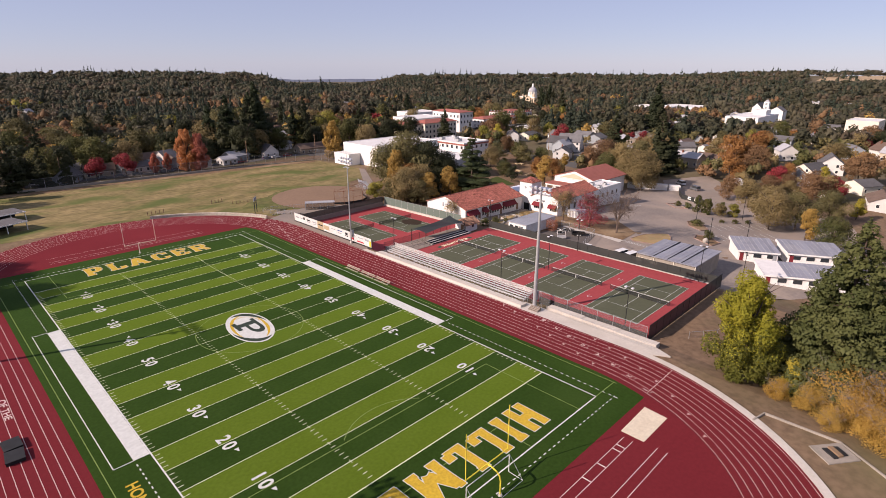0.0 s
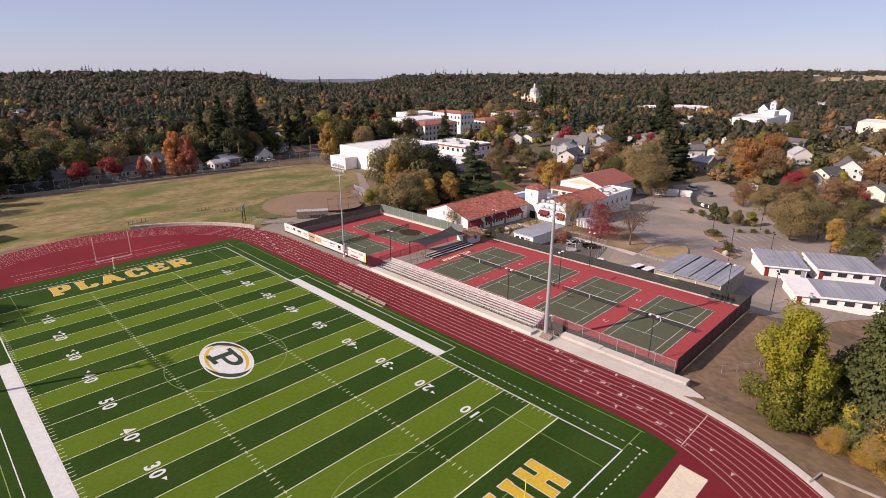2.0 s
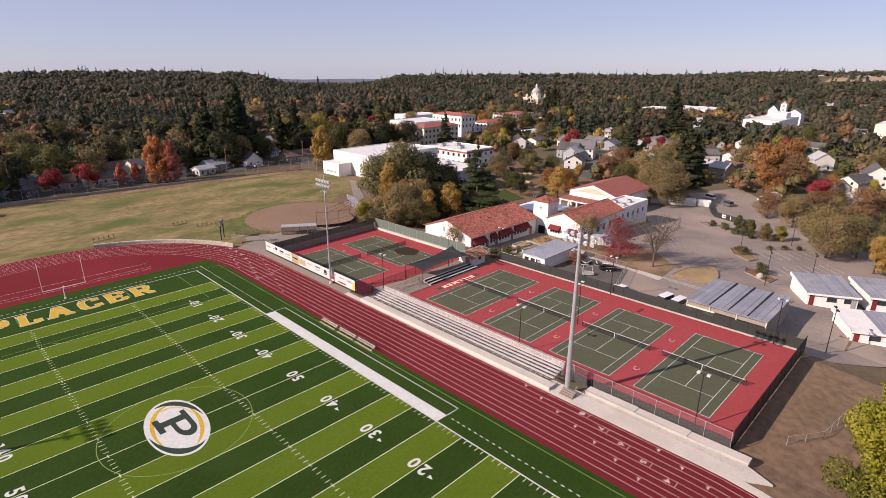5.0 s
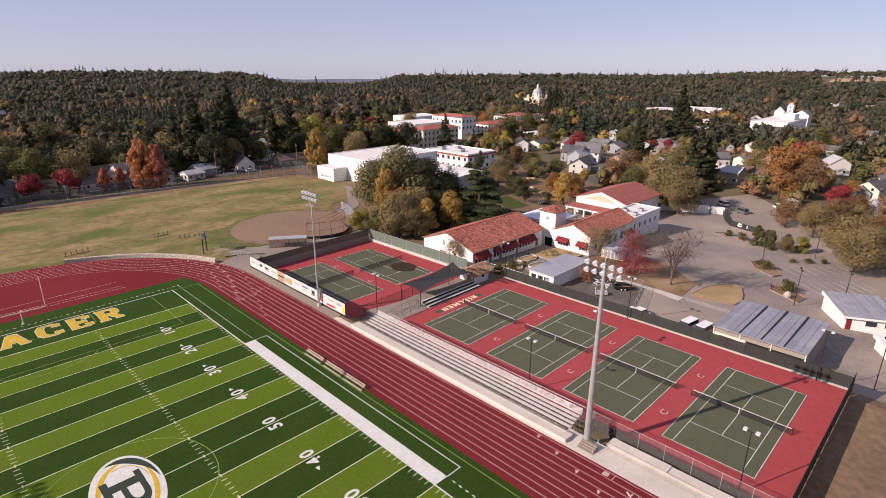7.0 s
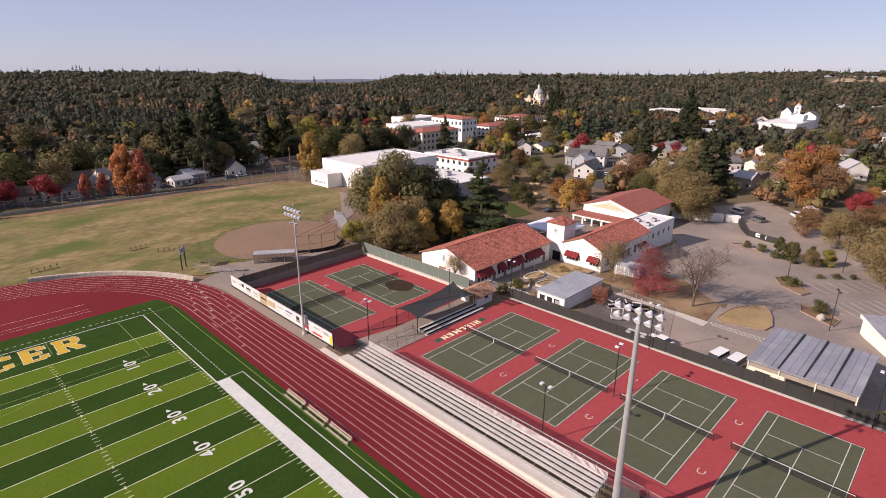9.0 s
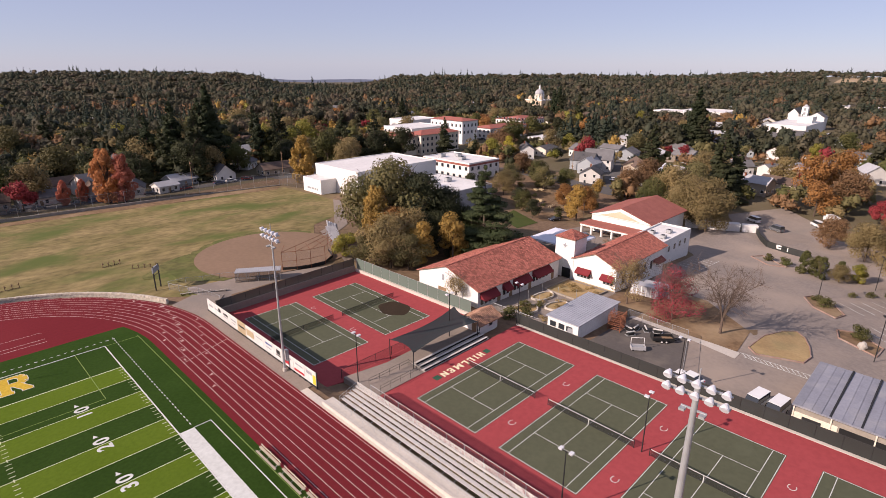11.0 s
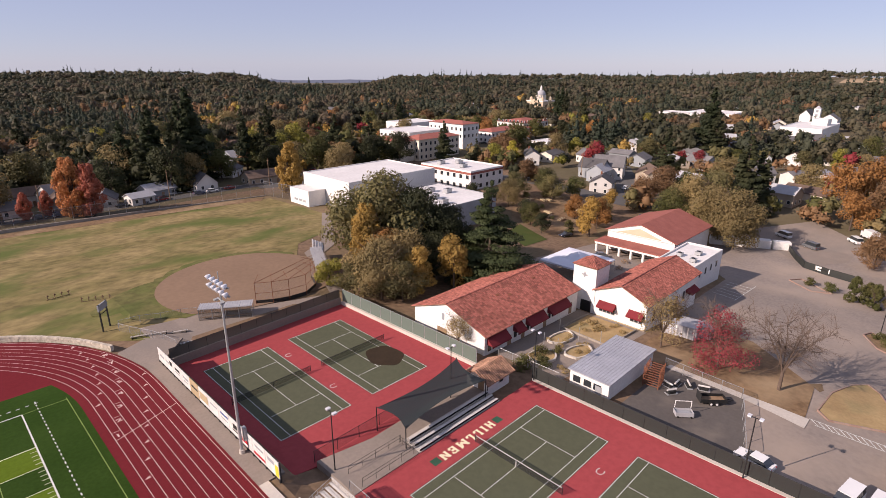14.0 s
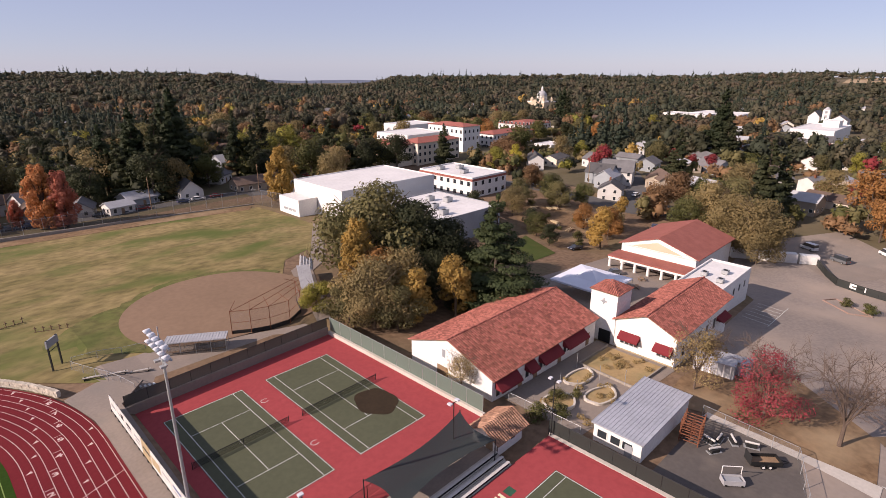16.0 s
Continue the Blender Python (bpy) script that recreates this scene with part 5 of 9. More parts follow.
tree_kind("column_a", 27, "upright", 12, 3.3, "gold", 12000, 0.17, lumps=120)
tree_kind("shrub_tall", 28, "upright", 6, 2.3, "oak", 5000, 0.12, lumps=50)
tree_kind("bush_a", 19, "broad", 2.4, 1.9, "oak", 1600, 0.10, low=0.1, lumps=12)
tree_kind("cypress_a", 20, "spire", 9, 1.6, "dark", 2500, 0.2, low=0.03)

# lighter-built kinds for trees that stay far off
tree_kind("far_oak_a", 31, "broad", 12, 6.2, "oak", 4350, 0.26, lumps=16)
tree_kind("far_oak_b", 32, "broad", 11, 6.5, "olive", 4350, 0.26, lumps=18)
tree_kind("far_oak_c", 33, "broad", 13, 6.0, "dark", 4350, 0.26, lumps=16)
tree_kind("far_oak_d", 34, "broad", 12, 7.0, "brown", 4350, 0.26, lumps=18)
tree_kind("far_gold_b", 36, "broad", 13, 6.2, "orange", 4060, 0.26, low=0.2, lumps=16)
tree_kind("far_rust_a", 37, "broad", 11, 6.0, "rust", 4060, 0.26, lumps=16)
tree_kind("far_lime_a", 39, "broad", 12, 6.0, "lime", 4060, 0.26, low=0.15)
tree_kind("far_red_a", 40, "broad", 8, 3.8, "red", 3190, 0.20, low=0.2)
tree_kind("far_yellow_a", 41, "broad", 10, 4.0, "yellow", 3190, 0.21, low=0.12)
tree_kind("far_conifer_a", 42, "spire", 20, 4.4, "conifer", 5200, 0.42, tiers=18)
tree_kind("far_conifer_b", 43, "spire", 17, 4.6, "dark", 5200, 0.42, low=0.04, tiers=18)

# ---------------------------------------------------------------- town


def window(parent, face, u, z, w, h, plane, mat="glass", frame_mat="white_paint"):
    """Window on a wall: pane and frame. face: 'x-', 'x+', 'y-' or 'y+'; u runs along the wall, plane is the wall's place."""
    out = -1 if face[1] == '-' else 1

    def slab(a0, a1, b0, b1, d0, d1):
        lo, hi = sorted((plane + out * d0, plane + out * d1))
        return Shape().box(lo, hi, a0, a1, b0, b1) if face[0] == 'x' else Shape().box(a0, a1, lo, hi, b0, b1)

    fr = Shape()
    t = 0.09
    for a0, a1, b0, b1 in ((u - w / 2 - t, u + w / 2 + t, z - t, z), (u - w / 2 - t, u + w / 2 + t, z + h, z + h + t), (u - w / 2 - t, u - w / 2, z, z + h), (u + w / 2, u + w / 2 + t, z, z + h)):
        q = slab(a0, a1, b0, b1, -0.05, 0.07)
        k = len(fr.v)
        fr.v += q.v
        fr.f += [tuple(k + i for i in f) for f in q.f]
    f = part("window", fr, M[frame_mat], parent)
    part("pane", slab(u - w / 2, u + w / 2, z, z + h, -0.04, 0.02), M[mat], f)
    return f


def house(x, y, w, d, h, turn, wall, roof, label, pitch=0.55, storeys=1, chimney=False, z=None):
    """Small house with gabled roof, eaves, door and windows; ridge along local x, base sunk a little in the ground."""
    z = ground_z(x, y) if z is None else z
    b = thing("house", label, "house", (x, y, z), turn, "houses of the town")
    hw, hd = w / 2, d / 2
    rise = hd * pitch
    part("wall", Shape().extrude_x([(-hd, -1.2), (hd, -1.2), (hd, h), (0, h + rise), (-hd, h)], -hw, hw), M[wall], b)
    s = Shape()
    for sg in (-1, 1):
        ye, ze = sg * (hd + 0.5), h - pitch * 0.5
        s.extrude_x([(0, h + rise + 0.02), (0, h + rise + 0.2), (ye, ze + 0.18), (ye, ze + 0.02)][::sg], -hw - 0.4, hw + 0.4)
    part("roof", s, M[roof], b)
    for fl in range(storeys):
        zb = 0.95 + 2.7 * fl
        for u in np.linspace(-hw + 1.5, hw - 1.5, max(2, int(w / 3.2))):
            for fc, pl in (("y-", -hd), ("y+", hd)):
                if fl or abs(u) > 1.0:
                    window(b, fc, u, zb, 1.0, 1.25, pl)
        for u in (-hd * 0.45, hd * 0.45):
            window(b, "x-", u, zb, 1.0, 1.25, -hw)
    part("door", Shape().box(-0.5, 0.5, -hd - 0.05, -hd + 0.02, 0.0, 2.05), M["wood"], b)
    if chimney:
        part("chimney", Shape().box(hw * 0.4, hw * 0.4 + 0.7, 0.6, 1.3, h, h + rise + 0.9), M["rust"], b)
    return b


def block(name, label, x0, x1, y0, y1, z0, z1, wall="stucco", roof="white_roof", parapet=0.35, trim=None, rows=(), cols=0, category="building", faces=("x-", "y-")):
    """Flat-roofed building: walls, recessed roof deck behind a parapet, coloured band, rows of windows."""
    b = thing(name, label, category, (x0, y0, z0))
    W, D, H = x1 - x0, y1 - y0, z1 - z0
    part("wall", Shape().box(0, W, 0, D, 0, H - parapet), M[wall], b)
    rim = Shape().box(0, W, 0, 0.3, H - parapet, H).box(0, W, D - 0.3, D, H - parapet, H).box(0, 0.3, 0.3, D - 0.3, H - parapet, H).box(W - 0.3, W, 0.3, D - 0.3, H - parapet, H)
    part("parapet", rim, M[wall], b)
    part("roof_deck", Shape().box(0.3, W - 0.3, 0.3, D - 0.3, H - parapet, H - parapet + 0.06), M[roof], b)
    if trim:
        part("trim_band", Shape().box(-0.12, W + 0.12, -0.12, D + 0.12, H - 1.0 - parapet, H - 0.15 - parapet), M[trim], b)
    for zz, h in rows:
        for fc in faces:
            L, pl = (D, 0.0) if fc == "x-" else (W, 0.0)
            n = cols or max(2, int(L / 3.4))
            for i in range(n):
                window(b, fc, (i + 0.5) * L / n, zz, min(1.5, L / n * 0.5), h, pl)
    return b


def roof_unit(x, y, z, w, d, h, label="grey rooftop air unit on the flat roof"):
    u = thing("roof_unit", label, "air unit", (x, y, z), 0, "rooftop units")
    part("casing", Shape().box(-w / 2, w / 2, -d / 2, d / 2, 0.12, h), M["galvanised"], u)
    part("skid", Shape().box(-w / 2 + 0.1, w / 2 - 0.1, -d / 2 + 0.1, d / 2 - 0.1, 0, 0.12), M["dark_metal"], u)
    part("fan_guard", Shape().tube((0, 0, h), (0, 0, h + 0.1), min(w, d) * 0.33, seg=12), M["dark_metal"], u)


block("gymnasium", "large plain white gymnasium with a flat white roof", 124.2, 164.0, 118.6, 146.4, -5.0, 7.4)
annex = block("gym_annex", "low white annex at the corner of the ball field", 117.2, 124.0, 132.5, 144.6, -3.5, 3.3, parapet=0.2)
part("faded_lettering", Shape().box(-0.03, -0.005, 2.2, 3.0, 2.6, 3.4).box(-0.03, -0.005, 3.4, 4.1, 2.6, 3.4).box(-0.03, -0.005, 4.5, 6.6, 2.6, 3.4).box(-0.03, -0.005, 7.0, 9.4, 2.6, 3.4), M["grey_paint"], annex)
block("low_wing", "low white-roofed school wing with rooftop units", 133.0, 158.0, 83.4, 111.3, -6.0, 3.6, wall="grey_paint")
for x, y in ((141, 95), (147, 103), (138, 88), (150, 98)):
    roof_unit(x, y, 3.31, 2.4, 1.8, 1.5)
block("classroom_block", "two-storey white classroom block with a red trim band", 180.2, 200.5, 114.6, 143.4, -7.0, 4.4, trim="clay_roof_far", rows=((4.2, 1.6), (8.0, 1.6)), parapet=0.5)
for x, y in ((187, 125), (193, 133), (186, 137)):
    roof_unit(x, y, 3.96, 3.0, 2.2, 1.4)


def hip_block(name, label, x0, x1, y0, y1, z0, z1, rise, rows, roof="clay_roof_far", wall="cream_paint", over=0.8):
    """Building under a hipped tile roof with rows of windows on the two seen sides."""
    b = thing(name, label, "building", (x0, y0, z0))
    W, D, H = x1 - x0, y1 - y0, z1 - z0
    part("wall", Shape().box(0, W, 0, D, 0, H), M[wall], b)
    o, r = over, min(W, D) / 2
    e = [(-o, -o), (W + o, -o), (W + o, D + o), (-o, D + o)]
    if W > D:
        t = [(r, D / 2), (W - r, D / 2)]
        fs = [(e[0], e[1], t[1], t[0]), (e[1], e[2], t[1]), (e[2], e[3], t[0], t[1]), (e[3], e[0], t[0])]
    else:
        t = [(W / 2, r), (W / 2, D - r)]
        fs = [(e[0], e[1], t[0]), (e[1], e[2], t[1], t[0]), (e[2], e[3], t[1]), (e[3], e[0], t[0], t[1])]
    s = Shape()
    for f in fs:
        s.poly([(*p, H + 0.05 if p in e else H + rise) for p in f])
    s.poly([(*p, H + 0.03) for p in e[::-1]])
    part("roof", s, M[roof], b)
    for zz, h in rows:
        for fc, L in (("x-", D), ("y-", W)):
            n = max(2, int(L / 3.2))
            for i in range(n):
                window(b, fc, (i + 0.5) * L / n, zz, 1.3, h, 0.0)
    return b


hip_block("school_main", "three-storey cream school building under hipped red tile", 213, 243, 180, 192, -5, 7.8, 2.0, ((3.0, 1.7), (6.4, 1.7), (9.6, 1.7)))
hip_block("school_main_wing", "cream two-storey school wing with a red tile roof", 203, 213, 184, 206, -5, 7.0, 1.6, ((4.4, 1.7), (8.4, 1.7)))
block("rear_classroom_block", "white flat-roofed school building behind the main block", 226, 256, 202, 228, -5, 8.6, rows=((10.2, 1.4),), wall="white_paint")
hip_block("school_tower_block", "tall white school block with a low red tile roof", 257, 271, 190, 218, -5, 11.7, 1.5, ((9.0, 1.8), (13.0, 1.8)), wall="white_paint")
hip_block("school_link", "low white school wing under a red tile roof among autumn trees", 286, 326, 192, 206, -6, 5.0, 1.6, ((5.0, 1.6), (8.2, 1.6)), wall="white_paint")
block("rear_classroom_block", "white flat-roofed school building behind the main block", 264, 292, 246, 268, -5, 8.0, wall="white_paint")
hip_block("school_east_block", "white three-storey block with red tile roof", 340, 370, 208, 232, -6, 5.6, 2.2, ((5, 1.8), (8.5, 1.8), (11.5, 1.6)), wall="white_paint")
block("low_store", "low white flat-roofed building", 300, 316, 160, 172, -6, 0.5, wall="white_paint")
block("low_store", "low white flat-roofed building", 316, 326, 150, 160, -6, -0.5, wall="white_paint")
block("theatre", "large plain white theatre block", 474, 532, 54, 80, -9, 3.3, wall="white_paint", parapet=0.5)
block("theatre_stage", "white stage tower on the theatre", 508, 522, 58, 68, 2.9, 7.3, wall="white_paint")
block("civic_hall", "white civic building with a row of tall windows", 588, 612, 178, 220, -14, -0.2, wall="white_paint", rows=((7.5, 3.5),), faces=("x-",))
block("civic_hall", "low white civic building", 640, 690, 165, 215, -14, -3, wall="white_paint")
block("store_beige", "beige flat-roofed block among trees", 474, 506, -26, -6, -8, 5.6, wall="cream_paint")

ch = thing("church", "white church with a square belfry beside a grey-roofed nave", "church", (604, 84, -13))
ch.scale = (0.85, 0.85, 0.9)
part("nave", Shape().extrude_x([(-19, 0), (-4, 0), (-4, 15), (-11.5, 19.5), (-19, 15)], -2, 14), M["white_paint"], ch)
part("nave_roof", Shape().extrude_x([(-11.5, 19.6), (-3.4, 14.7), (-3.4, 15.0), (-11.5, 20.0), (-19.6, 15.0), (-19.6, 14.7)], -2.5, 14.5), M["roof_grey"], ch)
chap = part("chapel", Shape().extrude_x([(5, 0), (15, 0), (15, 17.5), (10, 22.5), (5, 17.5)], -3, 20), M["white_paint"], ch)
part("chapel_roof", Shape().extrude_x([(10, 22.6), (15.8, 17.0), (15.8, 17.3), (10, 23.0), (4.2, 17.3), (4.2, 17.0)], -3.4, 20.4), M["roof_grey"], chap)
bel = part("belfry", Shape().box(-3, 3, -3, 3, 0, 24.5), M["white_paint"], ch)
for z in (17.0, 21.0):
    part("louvre", Shape().box(-3.06, -3.0, -1.1, 1.1, z, z + 2.4), M["grey_paint"], bel)
part("belfry_cap", Shape().tube((0, 0, 24.5), (0, 0, 27.0), 3.4, 0.6, 8), M["roof_pale"], ch)

cth = thing("courthouse", "tan domed courthouse with a white lantern above the trees", "courthouse", (652, 412, -18))
part("body", Shape().box(-13, 13, -13, 13, 0, 17), M["courthouse"], cth)
part("portico", Shape().extrude_x([(-7, 0), (7, 0), (7, 17), (0, 20.5), (-7, 17)], -15.5, -12.5), M["courthouse"], cth)
for y in (-9.5, -5.5, 5.5, 9.5):
    for z in (4.0, 10.5):
        part("tall_window", Shape().box(-13.06, -13.0, y - 0.9, y + 0.9, z, z + 4.2), M["glass"], cth)
part("cornice", Shape().box(-13.6, 13.6, -13.6, 13.6, 17, 18), M["white_paint"], cth)
part("drum", Shape().tube((0, 0, 18), (0, 0, 25), 6.0, 5.8, 20), M["cream_paint"], cth)
for k in range(12):
    part("drum_column", Shape().tube((6.3 * math.cos(k * 0.5236), 6.3 * math.sin(k * 0.5236), 18), (6.3 * math.cos(k * 0.5236), 6.3 * math.sin(k * 0.5236), 24.6), 0.45, seg=6), M["white_paint"], cth)
dome = Shape()
prev = 6.4
for i in range(7):
    a0, a1 = radians(i * 12), radians((i + 1) * 12)
    dome.tube((0, 0, 25 + 6.4 * math.sin(a0)), (0, 0, 25 + 6.4 * math.sin(a1)), 6.4 * math.cos(a0), 6.4 * math.cos(a1), 20, cap=False)
part("dome", dome, M["roof_pale"], cth)
part("lantern", Shape().tube((0, 0, 31.2), (0, 0, 34.5), 1.5, 1.3, 12).tube((0, 0, 34.5), (0, 0, 37.5), 1.4, 0.05, 12), M["white_paint"], cth)
for sx in (-9, 9):
    for sy in (-9, 9):
        part("corner_turret", Shape().tube((sx, sy, 17), (sx, sy, 21), 2.4, 2.2, 10).tube((sx, sy, 21), (sx, sy, 23.4), 2.3, 0.1, 10), M["courthouse"], cth)

# streets
sheet("road_north", [(-90, 196), (0, 190), (60, 180), (122, 176), (122, 183), (60, 188), (0, 199), (-90, 206)], M["road"], 0.06, "asphalt street behind the ball field")
sheet("road_east", [(120, 172), (165, 160), (205, 128), (212, 92), (217, 68), (236, 44), (262, 20), (275, 20), (246, 52), (226, 74), (221, 94), (214, 132), (168, 168), (122, 182)], M["road"], 0.07, "asphalt street between the school and the houses")
sheet("road_cross", [(226, 74), (232, 66), (330, 130), (420, 170), (416, 178), (326, 138)], M["road"], 0.08, "asphalt side street in the town")
sheet("dirt_lot", [(160, 62), (178, 56), (205, 76), (210, 95), (190, 100), (168, 84)], M["leaf_litter"], 0.07, "bare brown building plot")
sheet("lawn", [(143, 60), (156, 61), (162, 76), (149, 72)], M["lawn"], 0.09, "small green lawn")
sheet("rear_yard", [(192, 0), (203, 10), (222, 22), (242, 8), (226, -8), (206, -8)], M["concrete_dark"], 0.10, "grey asphalt of the fenced service yard")

WALLS = ["house_white", "house_white", "house_grey", "house_tan", "cream_paint"]
ROOFS = ["roof_grey", "roof_grey", "roof_brown", "roof_pale"]
house(228, 83, 9, 9, 5.0, 20, "house_white", "roof_grey", "white two-storey Victorian house with a grey gabled roof", 0.6, 2, True, -6.6)
house(250, 92, 13, 10, 5.4, 110, "house_white", "roof_grey", "white two-storey gabled house with grey shingles", 0.8, 2)
house(271, 17, 16, 8, 3.0, 75, "house_tan", "roof_brown", "long tan garage with brown shingle roof", 0.5)
house(79, 183, 8, 6, 2.8, 10, "house_white", "roof_pale", "small white house with a pale metal roof", 0.45)
house(132, 184, 24, 9, 3.2, -4, "house_tan", "roof_brown", "long dark brown-roofed house behind the fence", 0.5)
house(56, 192, 10, 8, 3.0, 80, "house_grey", "roof_brown", "grey house with a steep brown gable", 0.8)
house(52, 214, 12, 8, 4.2, 5, "house_white", "roof_brown", "white house with a dark red-brown roof", 0.6)
house(19, 212, 12, 9, 3.0, 10, "house_white", "roof_grey", "white bungalow with a grey roof", 0.5)
house(236, -36, 13, 10, 3.2, 30, "house_white", "roof_pale", "white house with a pale corrugated roof", 0.45, 1)
house(262, -30, 12, 9, 4.4, -20, "cream_paint", "roof_grey", "cream two-storey house with a grey roof", 0.6, 2)
house(282, -34, 13, 10, 5.0, 15, "house_white", "roof_grey", "white gabled house with grey roof", 0.8, 2)
house(300, 82, 14, 9, 3.0, 40, "house_tan", "roof_pale", "tan single-storey house with a pale roof", 0.4)
house(232, -62, 16, 10, 3.0, 12, "house_white", "roof_brown", "white house with a broad brown roof", 0.5)
for x, y, w, d, h, t, wall, roof, words, pitch in (
        (12, 190, 11, 8, 3.0, 62, "house_grey", "roof_grey", "grey bungalow with a steep gable beside the street", 0.8), (40, 197, 13, 8, 3.0, 4, "house_white", "roof_grey", "white bungalow with a dark roof behind a red maple", 0.5),
        (26, 198, 12, 8, 3.2, -8, "house_tan", "roof_brown", "tan house with a brown roof behind the street", 0.6), (70, 190, 9, 7, 3.0, 70, "house_white", "roof_grey", "small white house with a grey gable", 0.7),
        (88, 192, 11, 8, 3.0, 12, "house_grey", "roof_pale", "grey cottage with a pale roof", 0.5), (104, 188, 10, 8, 3.2, 85, "house_white", "roof_grey", "white cottage with a steep gable", 0.9),
        (60, 206, 12, 9, 4.8, 20, "house_white", "roof_grey", "white two-storey house half hidden by trees", 0.7), (110, 222, 12, 9, 5.0, 60, "house_white", "roof_pale", "white house with a pale roof among oaks", 0.7),
        (140, 232, 13, 9, 5.0, 10, "house_grey", "roof_pale", "grey house with a pale metal roof", 0.6), (122, 240, 12, 9, 5.0, 40, "house_white", "roof_pale", "white gabled house among tall trees", 0.8),
        (2, 214, 12, 9, 4.4, 30, "house_white", "roof_pale", "white house with a pale roof among dark trees", 0.6), (84, 236, 12, 9, 4.6, -20, "house_tan", "roof_grey", "tan house with a grey roof", 0.7),
        (243, 96, 11, 9, 5.0, 100, "house_grey", "roof_grey", "grey gabled house beside the white Victorian", 0.7), (258, 78, 12, 8, 3.6, 20, "house_tan", "roof_brown", "tan bungalow beside the street", 0.5),
        (268, 112, 12, 9, 3.8, 70, "house_white", "roof_grey", "white bungalow with a grey roof", 0.6), (284, 94, 12, 9, 3.6, 10, "house_grey", "roof_grey", "low grey house among trees", 0.5)):
    house(x, y, w, d, h, t, wall, roof, words, pitch)
rh = np.random.default_rng(5)
for i in range(170):
    for tries in range(40):
        if i < 34:
            x, y = rh.uniform(-30, 190), rh.uniform(205, 420)
        elif i < 86:
            x, y = rh.uniform(235, 430), rh.uniform(-90, 150)
        elif i < 130:
            x, y = rh.uniform(280, 600), rh.uniform(60, 480)
        else:
            rr, az = rh.uniform(450, 1000), radians(rh.uniform(3, 84))
            x, y = -10 + rr * math.sin(az), -50 + rr * math.cos(az)
        if not (195 < x < 380 and 140 < y < 290) and not (465 < x < 530 and 40 < y < 90):
            break
    house(x, y, rh.uniform(9, 15), rh.uniform(7, 10), rh.uniform(2.9, 5.2), rh.uniform(0, 180), WALLS[rh.integers(5)], ROOFS[rh.integers(4)],
          ["white clapboard house with a shingle roof", "small town house half hidden by trees", "gabled bungalow among trees"][i % 3], rh.uniform(0.4, 0.8), 1, i % 3 == 0)

# ---------------------------------------------------------------- trees near the camera's way
# rows: kind, x, y, height
NEAR = [("yellow_near", 46.5, -66.5, 17.0), ("cedar_near", 53.8, -77.4, 28.0), ("cedar_near", 60.0, -84.0, 22.0), ("gold_near", 43.8, -77.0, 4.0), ("gold_near", 41.5, -85.5, 5.5), ("gold_near", 47.5, -80.0, 8.5), ("gold_near", 44.5, -82.0, 5.5), ("yellow_a", 48.0, -73.5, 6.5), ("gold_near", 40.6, -79.8, 2.6), ("gold_near", 39.0, -88.0, 5.0), ("gold_near", 47.6, -86.0, 9.0),
        ("gold_near", 44.6, -72.6, 3.0), ("gold_near", 50.5, -92.0, 11.0), ("pink_a", 106.4, -5.5, 12.0), ("bare_a", 107.0, -14.3, 12.0), ("sparse_a", 107.1, 4.2, 11.0), ("sparse_a", 80.2, 27.5, 6.5)]
CENTRE = [("cedar_a", 108.4, 44.5, 24.0), ("gold_a", 91.5, 50.0, 11.5), ("gold_a", 98.5, 46.0, 13.5), ("oak_d", 86.0, 56.5, 13.0), ("oak_d", 84.5, 53.0, 12.5), ("oak_b", 98.5, 71.5, 22.5),
          ("oak_c", 103.0, 62.0, 20.5), ("oak_a", 100.5, 78.5, 18.0), ("oak_c", 109.0, 58.0, 16.5), ("oak_b", 81.5, 58.5, 7.5), ("lime_a", 80.5, 66.0, 7.0), ("oak_a", 106.0, 83.0, 15.0), ("oak_c", 107.0, 70.0, 19.0),
          ("oak_a", 114.0, 54.0, 11.0), ("oak_d", 94.0, 57.0, 13.5), ("oak_c", 115.0, 66.0, 14.0), ("column_a", 88.5, 63.0, 16.5), ("column_a", 92.0, 67.0, 17.5), ("gold_b", 91.0, 60.0, 13.0), ("oak_c", 100.0, 54.0, 12.0), ("oak_b", 87.0, 49.5, 9.0)]
